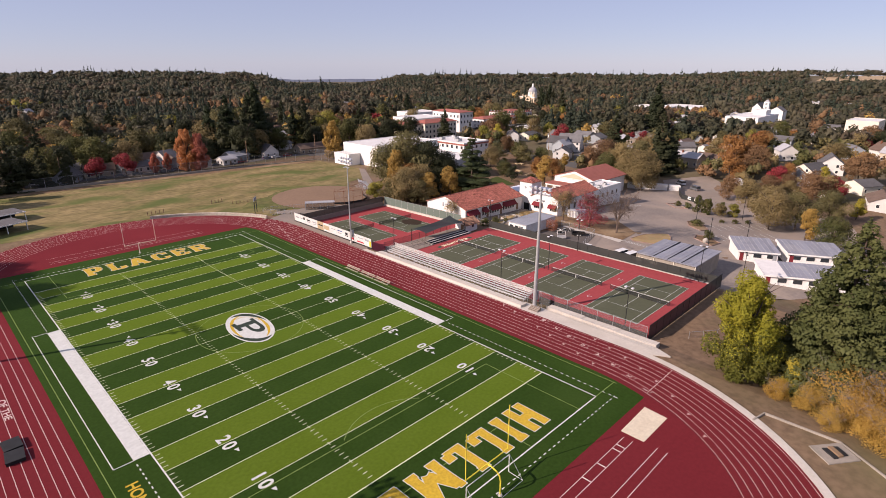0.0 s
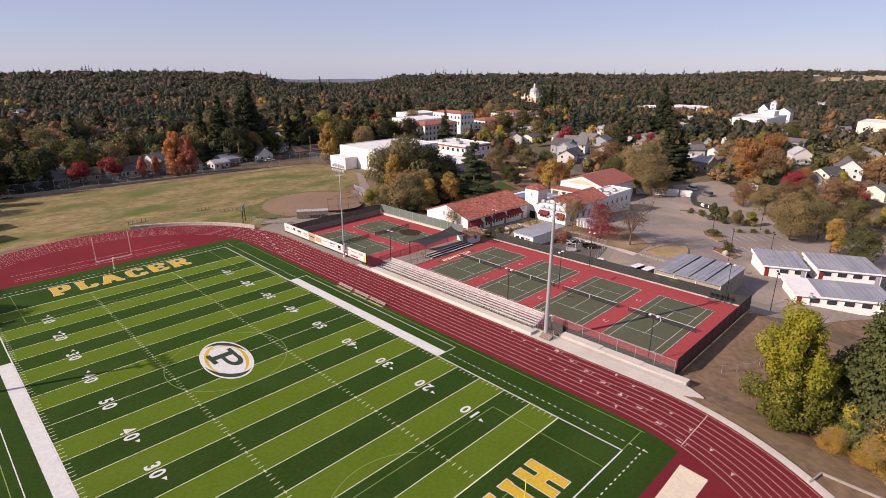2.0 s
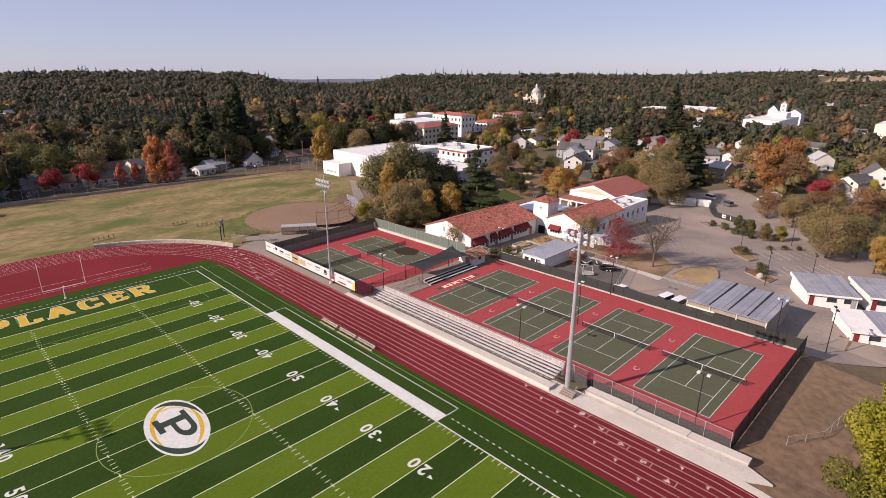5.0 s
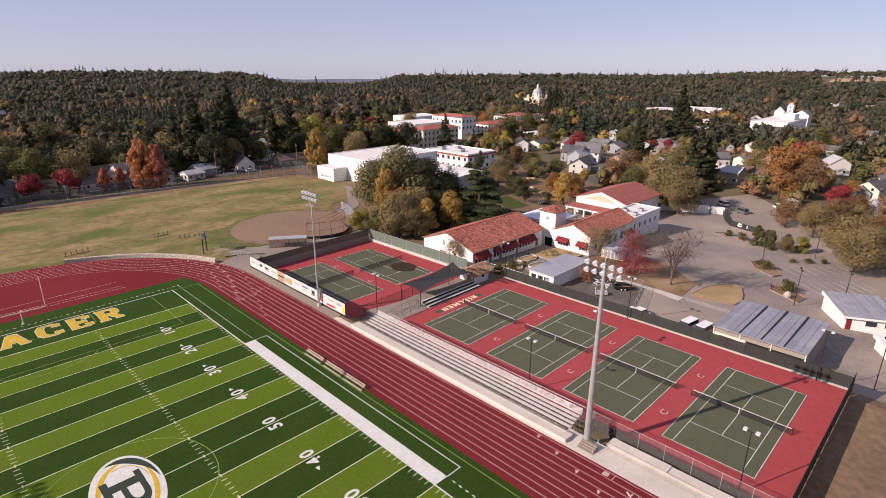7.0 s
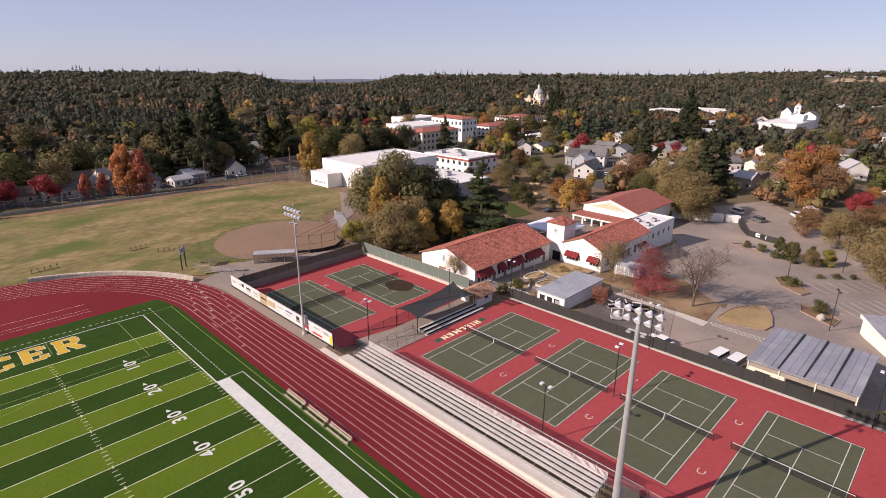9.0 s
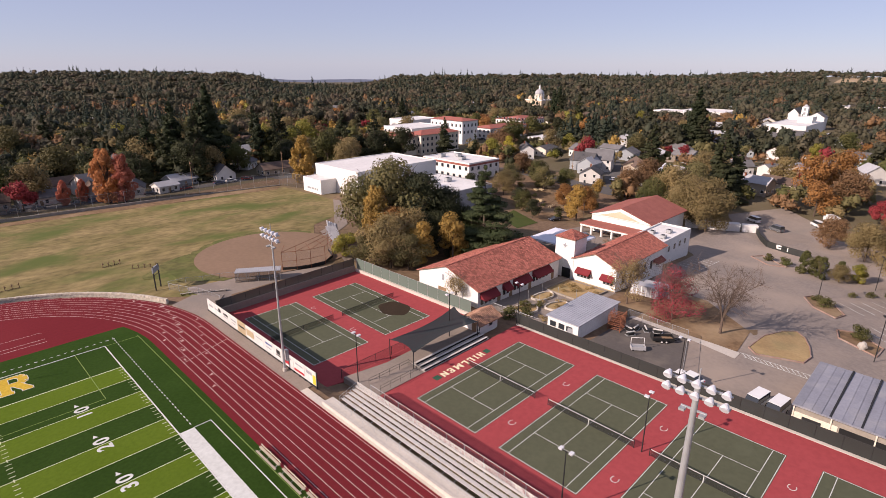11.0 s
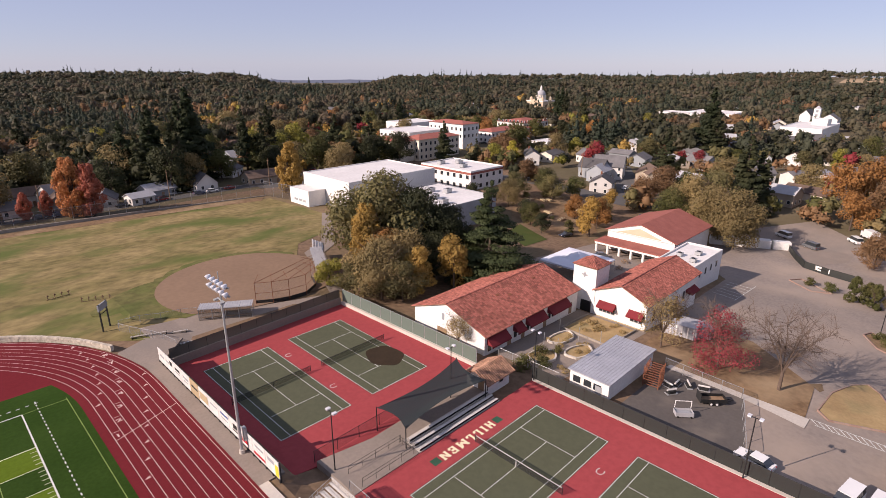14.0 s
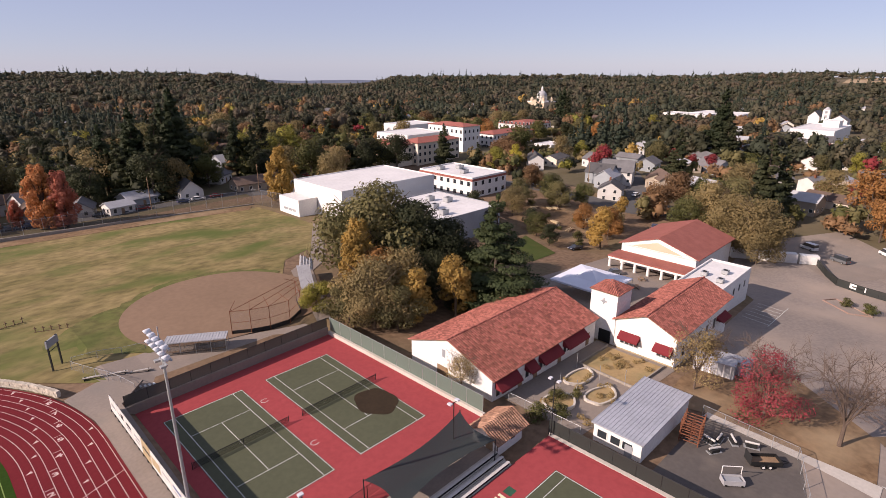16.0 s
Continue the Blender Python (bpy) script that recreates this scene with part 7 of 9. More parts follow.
for cx, cy, z in [(57.2, -4.75, ZC), (70.3, -4.75, ZC), (57.2, -19.7, ZC), (70.3, -19.7, ZC), (57.2, -34.6, ZC), (70.3, -34.6, ZC), (59.1, 33.5, ZA), (59.1, 46.5, ZA)]:
    s = Shape()
    for i in range(18):
        a0, a1 = radians(40 + i * 15), radians(40 + (i + 1) * 15)
        s.poly([(cx + r * math.cos(a), cy + r * 0.8 * math.sin(a), z + 0.006) for r, a in ((0.5, a0), (0.6, a0), (0.6, a1), (0.5, a1))])
    paint("court_mark", s, M["line_white"])
for x0 in (57.2, 68.8):
    structure("court_word_patch", Shape().poly([(x0, 9.6, ZC + 0.008), (x0 + 1.2, 9.6, ZC + 0.008), (x0 + 1.2, 10.7, ZC + 0.008), (x0, 10.7, ZC + 0.008)]), M["court_paint"], "green painted patch beside the court lettering")
block_word("court_word", "HILLMEN", pose(63.55, 10.1, ZC, 0, 0, 180), 1.12, 1.25, 0.36, (None, M["cream_letter"]), 0.34, "cream slab-serif lettering on the court")

# stepped terrace between the two groups of courts
ter = thing("spectator_steps", "concrete spectator steps with dark bench planks between the courts", "steps", (0, 0, 0))
part("terrace", Shape().prism([(47.6, 15.6), (78.0, 15.6), (78.0, 19.6), (55.0, 18.9), (47.6, 20.2)], -2.2, -0.75), M["concrete_dark"], ter)
for i in range(3):
    part("step", Shape().box(57.5, 73.0, 12.7 + i * 0.95, 15.6, -2.0, -0.92 + 0.02 + i * 0.16), M["concrete"], ter)
    part("bench_plank", Shape().box(57.7, 72.8, 12.75 + i * 0.95, 13.1 + i * 0.95, -0.56 + i * 0.18, -0.50 + i * 0.18), M["aluminium"], ter)
    part("plank_front", Shape().box(57.7, 72.8, 12.82 + i * 0.95, 12.87 + i * 0.95, -0.88 + i * 0.16, -0.56 + i * 0.18), M["black_paint"], ter)
part("ramp", Shape().extrude_x([(12.7, -1.2), (15.6, -1.2), (15.6, -0.6), (12.7, -0.9)], 47.6, 57.4), M["concrete_dark"], ter)
rail = Shape()
for (xa, ya), (xb, yb) in (((49, 13.0), (56.8, 13.0)), ((49, 15.7), (57, 15.7)), ((56.8, 13.0), (56.8, 15.7))):
    for z in (-0.1, 0.35):
        rail.tube((xa, ya, z), (xb, yb, z), 0.025, seg=5)
    for k in range(5):
        rail.tube((xa + (xb - xa) * k / 4, ya + (yb - ya) * k / 4, -0.9), (xa + (xb - xa) * k / 4, ya + (yb - ya) * k / 4, 0.35), 0.025, seg=5)
part("handrail", rail, M["dark_metal"], ter)
fence("court_fence", "low dark fence above the spectator steps", [(47.8, 21.0), (58, 21.2), (72.0, 21.4)], -1.5, 1.6, "chain_dark")

# shade sail
sail = thing("shade_sail", "black triangular-edged shade sail stretched between steel posts", "shade sail", (0, 0, 0))
corners = [Vector((57.0, 20.4, 2.0)), Vector((56.7, 14.3, 2.1)), Vector((71.9, 14.4, 2.2)), Vector((72.4, 20.6, 2.9))]
s = Shape()
N = 14
grid = []
for j in range(N + 1):
    row = []
    for i in range(N + 1):
        u, v = i / N, j / N
        # edges pulled inwards between the corners
        uu = u + (0.5 - u) * 0.10 * math.sin(math.pi * v)
        vv = v + (0.5 - v) * 0.30 * math.sin(math.pi * u)
        p = (corners[0] * (1 - vv) + corners[1] * vv) * (1 - uu) + (corners[3] * (1 - vv) + corners[2] * vv) * uu
        p.z -= 0.25 * math.sin(math.pi * u) * math.sin(math.pi * v)
        row.append(len(s.v))
        s.v.append(tuple(p))
    grid.append(row)
s.f = [(grid[j][i], grid[j + 1][i], grid[j + 1][i + 1], grid[j][i + 1]) for j in range(N) for i in range(N)]
part("sail", s, M["shade_cloth"], sail)
for c in corners:
    part("post", Shape().tube((c.x, c.y, -1.6), (c.x, c.y, c.z + 0.15), 0.07, seg=8), M["dark_metal"], sail)

# ticket hut
hut = thing("court_hut", "small white hut with a sunlit clay tile roof beside the courts", "hut", (75.6, 17.0, -1.4))
part("wall", Shape().extrude_x([(-1.6, 0), (1.6, 0), (1.6, 2.2), (0, 3.1), (-1.6, 2.2)], -2.1, 2.1), M["stucco"], hut)
for sg in (-1, 1):
    tile_slope("roof_tiles", hut, -2.6, 2.6, 0.0, 3.2, sg * 2.2, 1.95, "tile_old", 0.3, 0.36)
    part("roof_deck", Shape().extrude_x([(0, 3.1), (0, 3.18), (sg * 2.15, 1.95), (sg * 2.15, 1.87)][::sg], -2.55, 2.55), M["wood"], hut)
part("door", Shape().box(-2.14, -2.08, -1.1, -0.2, 0.05, 2.0), M["wood"], hut)
window(hut, "y-", 0.5, 1.0, 0.8, 0.8, -1.6)
hut.scale = (1.22, 1.22, 1.15)
part("drain_pipe", Shape().tube((-2.2, -1.75, 0), (-2.2, -1.75, 2.1), 0.06, seg=6), M["dark_metal"], hut)

# ---------------------------------------------------------------- details of the school buildings


def awning(parent, face, u0, u1, plane, z_top, z_low, outward):
    """Fabric awning with a sloping top, valance and side cheeks."""
    d = -1 if face[1] == '-' else 1
    s = Shape()

    def P(u, off, z):
        return (plane + d * off, u, z) if face[0] == 'x' else (u, plane + d * off, z)

    a, b = P(u0, 0.01, z_top), P(u1, 0.01, z_top)
    c, e = P(u1, outward, z_low), P(u0, outward, z_low)
    s.poly([a, b, c, e])
    s.poly([e, c, P(u1, outward, z_low - 0.28), P(u0, outward, z_low - 0.28)])
    s.poly([a, e, P(u0, 0.01, z_low)])
    s.poly([b, P(u1, 0.01, z_low), c])
    return part("awning", s, M["awning"], parent)


for u0, u1 in ((82.2, 87.2), (89.2, 91.6), (92.8, 98.2), (99.6, 106.0)):
    awning(b1, "y-", u0, u1, 22.9, 1.75, 0.55, 1.35)
    for u in np.arange(u0 + 0.7, u1 - 0.3, 1.25):
        window(b1, "y-", u, -0.9, 0.9, 1.5, 22.9)
for u in (88.2, 92.1, 98.9, 107.6):
    part("door", Shape().box(u - 0.5, u + 0.5, 22.84, 22.93, -2.2, 0.05), M["wood"], b1)
part("door", Shape().box(81.54, 81.63, 31.6, 33.9, -2.4, 0.4), M["wood"], b1, "tan double door")
part("gable_vent", Shape().box(81.54, 81.61, 32.2, 32.8, 2.0, 3.3), M["grey_paint"], b1)
for x, y, z in ((92.0, 29.0, 4.35), (94.5, 28.0, 4.0), (103.5, 29.3, 4.45)):
    part("roof_vent", Shape().box(x - 0.35, x + 0.35, y - 0.25, y + 0.25, z - 0.3, z + 0.35), M["rust"], b1)
for u0, u1 in ((15.1, 18.7), (8.95 + 0.5, 12.5)):
    awning(b2, "x-", u0, u1, 111.2, 0.9, -0.05, 1.2)
    for u in np.arange(u0 + 0.55, u1 - 0.2, 0.85):
        window(b2, "x-", u, -1.3, 0.6, 1.0, 111.2, frame_mat="grey_paint")
for u in (114.5, 118, 121.5, 125, 128.5, 132):
    window(b2, "y-", u, -1.6, 1.3, 2.0, 9.1)
awning(b2, "y-", 129.5, 134.0, 9.1, 0.4, -0.4, 1.3)
part("lower_band", Shape().box(111.14, 111.19, 9.2, 19.6, -3.2, -2.4), M["tan_board"], b2)
for u in (139.5, 143, 146.5, 150, 153.5, 157):
    window(fl, "y-", u, -2.6, 1.1, 1.6, 12.4)
for x, y in ((144, 17), (149, 18.5), (153, 15.5), (147, 14.5)):
    roof_unit(x, y, 0.66, 1.5, 1.3, 0.9)
part("parapet", Shape().box(137.0, 160.5, 12.4, 12.7, 0.6, 1.05).box(137.0, 160.5, 20.9, 21.2, 0.6, 1.05).box(137.0, 137.3, 12.7, 20.9, 0.6, 1.05).box(160.2, 160.5, 12.7, 20.9, 0.6, 1.05), M["stucco"], fl)
# auditorium porch
part("porch_roof", Shape().extrude_x([(23.5, -3.7), (46.0, -3.7), (46.0, -3.4), (23.5, -3.4)], 157.5, 163.7), M["clay_roof_far"], b3)
part("porch_beam", Shape().box(157.7, 158.2, 23.6, 45.9, -4.3, -3.72), M["stucco"], b3)
for y in np.linspace(24.2, 45.4, 7):
    part("column", Shape().tube((158.0, y, -8.0), (158.0, y, -4.3), 0.42, 0.36, 12), M["stucco"], b3)
part("pediment_frame", Shape().extrude_x([(25.4, -1.5), (45.2, -1.5), (35.4, 1.6)], 163.3, 163.58), M["stucco"], b3)
part("pediment_relief", Shape().extrude_x([(28.6, -1.2), (42.2, -1.2), (35.4, 0.9)], 163.22, 163.29), M["courthouse"], b3)

tent = thing("canopy_tent", "white peaked event tent in the courtyard", "tent", (134.0, 37.4, -4.2))
tent.scale = (1.2, 1.2, 1.0)
s = Shape()
e = [(-5.5, -5.5, 3.0), (5.5, -5.5, 3.0), (5.5, 5.5, 3.0), (-5.5, 5.5, 3.0)]
for i in range(4):
    a, b = Vector(e[i]), Vector(e[(i + 1) % 4])
    m1, m2 = a.lerp(Vector((0, 0, 4.0)), 0.55), b.lerp(Vector((0, 0, 4.0)), 0.55)
    s.poly([a, b, m2, m1])
    s.poly([m1, m2, (0, 0, 5.2)])
    s.poly([a - Vector((0, 0, 0.4)), b - Vector((0, 0, 0.4)), b, a])
part("canopy", s, M["tent"], tent)
for x, y, z in e:
    part("pole", Shape().tube((x, y, 0), (x, y, 3.0), 0.05, seg=6), M["galvanised"], tent)


def picnic_table(x, y, turn=0):
    z = ground_z(x, y) + 0.07
    t = thing("picnic_table", "weathered wooden picnic table in the courtyard", "table", (x, y, z), turn, "courtyard tables")
    part("tabletop", Shape().box(-0.9, 0.9, -0.38, 0.38, 0.70, 0.76), M["wood"], t)
    for sy in (-0.7, 0.7):
        part("seat", Shape().box(-0.9, 0.9, sy - 0.13, sy + 0.13, 0.42, 0.46), M["wood"], t)
    for sx in (-0.65, 0.65):
        part("leg", Shape().beam((sx, -0.7, 0), (sx, 0.2, 0.72), 0.06, 0.08).beam((sx, 0.7, 0), (sx, -0.2, 0.72), 0.06, 0.08), M["wood"], t)


for x, y, t in ((146, 32, 20), (150, 27, 70), (148, 38, 0), (153, 34, 40), (126, 30, 10)):
    picnic_table(x, y, t)

# ribs on the shed roof and the shelter, and their openings
rib = thing("roof_ribs", "raised seams of the grey metal shed roof", "roof seams", (84.5, 1.9, 1.16))
for i in range(15):
    part("seam", Shape().box(0, 15.0, i * 0.495, i * 0.495 + 0.06, 0.0, 0.05), M["metal_roof"], rib)
wk = [o for o in bpy.data.objects if o.name == "workshop_shed"][0]
rib.name = "metal_roof_cover"
for u in (3.0, 4.6, 6.4):
    window(wk, "x-", u + 1.0, -0.75, 1.25, 1.1, 84.8)
part("door", Shape().box(84.72, 84.79, 3.3, 4.3, -1.8, 0.1), M["grey_paint"], wk)
sh = [o for o in bpy.data.objects if o.name == "covered_shelter"][0]
cover = thing("panel_roof_cover", "grey-blue ribbed roof panels over the shelter", "roof panels", (85.5, -45.2, 0.0))
for i in range(13):
    y0, y1 = i * 1.123, i * 1.123 + (1.09 if i % 3 else 1.04)
    k = Shape()
    k.v = [(0, y0, 0.865), (16.2, y0, 0.665), (16.2, y1, 0.665), (0, y1, 0.865), (0, y0, 0.93), (16.2, y0, 0.73), (16.2, y1, 0.73), (0, y1, 0.93)]
    k.f = [(0, 3, 2, 1), (4, 5, 6, 7), (0, 1, 5, 4), (1, 2, 6, 5), (2, 3, 7, 6), (3, 0, 4, 7)]
    part("roof_panel", k, M["solar"], cover)
for y0 in (3.3, 6.7, 10.1):
    part("roof_gutter", Shape().extrude_x([(y0, 0.75), (y0 + 0.26, 0.75), (y0 + 0.26, 0.95), (y0, 0.95)], 0.1, 16.0), M["dark_metal"], cover)
part("wall_panel", Shape().box(85.72, 85.79, -36.0, -31.0, -2.2, -0.2), M["cream_paint"], sh)
# black slab on the wall paints the shaded inside of the open front
part("opening", Shape().box(85.70, 85.79, -44.8, -36.2, -2.9, -0.25), M["black_paint"], sh)
part("window_grille", Shape().box(85.66, 85.72, -34.2, -32.0, -1.5, -0.6), M["dark_metal"], sh)
for y in (-45.0, -40.0, -35.2, -30.9):
    part("post", Shape().box(85.6, 85.72, y - 0.08, y + 0.08, -2.4, 0.65), M["cream_paint"], sh)


def portable(x, y, depth, width, z, bare=0.0):
    """White portable classroom turned to the slope: low-pitched roof of grey-blue panels over deep eaves, windows and door; bare: width of plain white roof at one end."""
    foot = -5.2
    o = thing("portable_classroom", "white portable classroom with grey-blue panel roof" + (" and plain white end" if bare else ""), "portable classroom", (x, y, z), 28, "portable classrooms")
    part("wall", Shape().box(0.5, depth - 0.5, -width + 0.4, -0.4, foot - z, -0.2), M["white_paint"], o)
    s = Shape()
    s.v = [(0, -width, -0.42), (depth, -width, 0.0), (depth, 0, 0.0), (0, 0, -0.42), (0, -width, -0.2), (depth, -width, 0.22), (depth, 0, 0.22), (0, 0, -0.2)]
    s.f = [(0, 3, 2, 1), (4, 5, 6, 7), (0, 1, 5, 4), (1, 2, 6, 5), (2, 3, 7, 6), (3, 0, 4, 7)]
    part("roof", s, M["white_roof"], o)
    n = max(1, round((width - bare) / 1.1))
    for i in range(n):
        a, b = -bare - (width - bare) * i / n - 0.06, -bare - (width - bare) * (i + 1) / n + 0.06
        k = Shape()
        k.v = [(0.15, b, -0.19), (depth - 0.2, b, 0.22), (depth - 0.2, a, 0.22), (0.15, a, -0.19), (0.15, b, -0.12), (depth - 0.2, b, 0.29), (depth - 0.2, a, 0.29), (0.15, a, -0.12)]
        k.f = s.f
        part("roof_panel", k, M["solar"], o)
    part("fascia", Shape().box(-0.05, -0.004, -width, 0, -0.55, -0.22), M["white_paint"], o)
    part("side_fascia", Shape().box(0, depth, 0.004, 0.05, -0.5, 0.05), M["white_paint"], o)
    for u in np.arange(-width + 2.0, -2.2, 3.2):
        window(o, "x-", u, -1.95, 1.9, 1.0, 0.5)
    part("door", Shape().box(0.42, 0.49, -1.7, -0.8, foot - z + 0.4, -0.75), M["awning"], o)
    part("door", Shape().box(0.42, 0.49, -width + 0.7, -width + 1.6, foot - z + 0.4, -0.75), M["grey_paint"], o)
    return o


portable(113.3, -45.6, 12.4, 10.2, -1.5)
portable(120.2, -55.6, 12.0, 14.0, -1.6)
portable(99.2, -55.8, 10.2, 19.0, -1.7, 5.0)
# ---------------------------------------------------------------- ball field


def dugout(x, y, turn, length):
    """Open dugout: pale ribbed roof on steel posts, mesh back and a plank bench."""
    d = thing("dugout", "low dugout with a pale ribbed roof beside the infield", "dugout", (x, y, ground_z(x, y)), turn, "dugouts")
    part("roof", Shape().box(0, length, -1.4, 1.4, 2.3, 2.42), M["roof_pale"], d)
    for i in range(int(length / 0.48)):
        part("roof_rib", Shape().box(i * 0.48, i * 0.48 + 0.12, -1.4, 1.4, 2.42, 2.47), M["roof_pale"], d)
    part("rear_wall", Shape().box(0, length, -1.3, -1.25, 0, 2.3), M["chain_dark"], d)
    for x0 in np.linspace(0.1, length - 0.1, 5):
        part("post", Shape().tube((x0, 1.2, 0), (x0, 1.2, 2.3), 0.05, seg=6), M["galvanised"], d)
        part("post", Shape().tube((x0, -1.25, 0), (x0, -1.25, 2.3), 0.05, seg=6), M["galvanised"], d)
    part("bench_plank", Shape().box(0.4, length - 0.4, -0.9, -0.5, 0.42, 0.48), M["wood"], d)


dugout(54.0, 69.5, -33, 9.6)
dugout(83.0, 72.6, 63, 14.5)
bs = thing("backstop", "tall rusty chain-link backstop with a leaning hood", "backstop", (0, 0, 0))
zb = ground_z(70, 66)
base = [(64.5, 68.0), (67.3, 66.3), (70.4, 65.2), (74.2, 65.0), (78.0, 67.5), (80.0, 72.5)]
for (xa, ya), (xb, yb) in zip(base, base[1:]):
    part("mesh_panel", Shape().poly([(xa, ya, zb), (xb, yb, zb), (xb, yb, zb + 4.6), (xa, ya, zb + 4.6)]), M["chain"], bs)
    part("kick_board", Shape().poly([(xa, ya, zb), (xb, yb, zb), (xb, yb, zb + 0.9), (xa, ya, zb + 0.9)]), M["dark_metal"], bs)
    part("rail", Shape().tube((xa, ya, zb + 4.6), (xb, yb, zb + 4.6), 0.05, seg=5).tube((xa, ya, zb + 2.4), (xb, yb, zb + 2.4), 0.04, seg=5), M["rust"], bs)
for x, y in base:
    part("post", Shape().tube((x, y, zb - 0.1), (x, y, zb + 4.7), 0.06, seg=6), M["rust"], bs)
    part("hood_arm", Shape().tube((x, y, zb + 4.6), (x + (72.5 - x) * 0.25, y + (76 - y) * 0.25, zb + 5.4), 0.045, seg=5), M["rust"], bs)
for (xa, ya), (xb, yb) in zip(base[:3], ((81.0, 73.5), (80.4, 71.8), (79.6, 70.0))):
    part("hood_pipe", Shape().tube((xa, ya, zb + 4.6), (xb, yb, zb + 4.9), 0.05, seg=5), M["rust"], bs)
sb = thing("scoreboard", "small scoreboard seen from behind on two dark posts", "scoreboard", (40.2, 76.6, ground_z(40, 76.6)), 48)
part("board", Shape().box(-1.4, 1.4, -0.12, 0.12, 4.0, 5.2), M["grey_paint"], sb)
for x in (-1.15, 1.15):
    part("post", Shape().box(x - 0.1, x + 0.1, -0.1, 0.1, 0, 5.3), M["dark_metal"], sb)
part("cross_rail", Shape().box(-1.3, 1.3, -0.16, -0.12, 3.4, 3.52), M["dark_metal"], sb)
fence("field_fence", "low chain-link fence beside the grey path", [(41.5, 74.0), (46.5, 60.8)], None, 1.6, "chain", post="galvanised")
fence("field_fence", "low chain-link fence along the ball field", [(42, 76), (52, 73.5), (55.5, 71.5)], None, 1.3, "chain", post="galvanised")
sheet("warmup_path", [(42.5, 72), (54, 72.2), (64, 67), (76, 62.8), (77, 58.6), (60, 57.8), (45.5, 57.6), (44.5, 62)], M["concrete_dark"], 0.10, "grey asphalt path between courts and dugout")
sheet("side_path", [(78, 62), (81, 62), (93, 87), (100, 92), (117, 120), (116, 123), (98, 96), (89, 90)], M["concrete_dark"], 0.12, "grey walk along the ball field")
st = thing("small_bleachers", "small aluminium bleachers beside the backstop", "bleachers", (94.8, 91.0, ground_z(94.8, 91.0)), 58)
for i in range(4):
    part("seat_plank", Shape().box(-4.0, 4.0, i * 0.7, i * 0.7 + 0.3, 0.45 + i * 0.3, 0.5 + i * 0.3), M["aluminium"], st)
    part("foot_plank", Shape().box(-4.0, 4.0, i * 0.7 - 0.35, i * 0.7 - 0.05, 0.18 + i * 0.3, 0.22 + i * 0.3), M["aluminium"], st)
for x in (-3.6, -1.2, 1.2, 3.6):
    part("support_frame", Shape().beam((x, -0.3, 0.05), (x, 2.3, 1.4), 0.05, 0.06).beam((x, 2.3, 0), (x, 2.3, 1.4), 0.05, 0.05).beam((x, -0.3, 0.03), (x, 2.3, 0.03), 0.05, 0.05), M["galvanised"], st)


for i in range(3):
    b = thing("plank_bench", "long low weathered plank bench beside the path", "bench", (43.0 + i * 2.9, 68.2 - i * 1.15, ground_z(43.0 + i * 2.9, 68.2 - i * 1.15) + 0.1), -22, "plank benches")
    part("seat_plank", Shape().box(-1.4, 1.4, -0.15, 0.15, 0.36, 0.42), M["grey_wood"], b)
    part("rear_plank", Shape().box(-1.4, 1.4, 0.35, 0.62, 0.2, 0.26), M["aluminium"], b)
    for sx in (-1.1, 1.1):
        part("leg", Shape().box(sx - 0.05, sx + 0.05, -0.14, 0.6, 0, 0.36), M["dark_metal"], b)
s = Shape()
for i in range(12):
    x, y = 42.7 + i * 0.58, 62.6 - i * 0.1
    z = ground_z(x, y) + 0.125
    s.poly([(x, y - 0.35, z), (x + 0.3, y - 0.38, z), (x + 0.3, y + 0.35, z), (x, y + 0.38, z)])
structure("path_mark", s, M["line_white"], "row of white painted bars on the grey path")


def fitness_bars(x, y, turn, n=4, label="row of dark wooden posts with a low rail on the grass"):
    b = thing("post_row", label, "posts", (x, y, ground_z(x, y) + 0.06), turn, "post rows")
    for i in range(n):
        part("post", Shape().box(i * 1.25 - 0.07, i * 1.25 + 0.07, -0.07, 0.07, 0, 1.15), M["wood"], b)
        part("arm", Shape().box(i * 1.25 - 0.3, i * 1.25 + 0.3, -0.05, 0.05, 0.75, 0.85), M["wood"], b)
    part("rail", Shape().box(-0.3, n * 1.25 - 0.9, -0.05, 0.05, 0.05, 0.14), M["wood"], b)


fitness_bars(35.7, 100.0, 6, 4)
fitness_bars(14.5, 98.5, 5, 5)
fitness_bars(40.3, 93.8, -28, 5, "row of thin metal posts on the green patch")
s = Shape()
rs2 = random.Random(4)
for i in range(120):
    a = radians(22 + i * 0.42)
    for j in range(3):
        r = 41.2 + 0.05 * (j % 2)
        x, y = r * math.cos(a), CURVE_Y + r * math.sin(a)
        w, h = 0.15 + rs2.random() * 0.06, 0.26 + rs2.random() * 0.1
        d = Vector((-math.sin(a), math.cos(a), 0))
        o = Vector((math.cos(a), math.sin(a), 0))
        c = Vector((x, y, -0.25 + j * 0.33))
        k = len(s.v)
        for z, sh in ((0, 1.0), (0.31, 0.9)):
            for p, q in ((-1, -1), (1, -1), (1, 1), (-1, 1)):
                s.v.append(tuple(c + d * p * w * sh + o * q * h * sh + Vector((0, 0, z))))
        s.f += [tuple(k + t for t in q) for q in ((4, 5, 6, 7), (0, 1, 5, 4), (1, 2, 6, 5), (2, 3, 7, 6), (3, 0, 4, 7))]
wall_st = structure("stone_wall", s, M["stone"], "low wall of pale rounded stones round the end of the track")

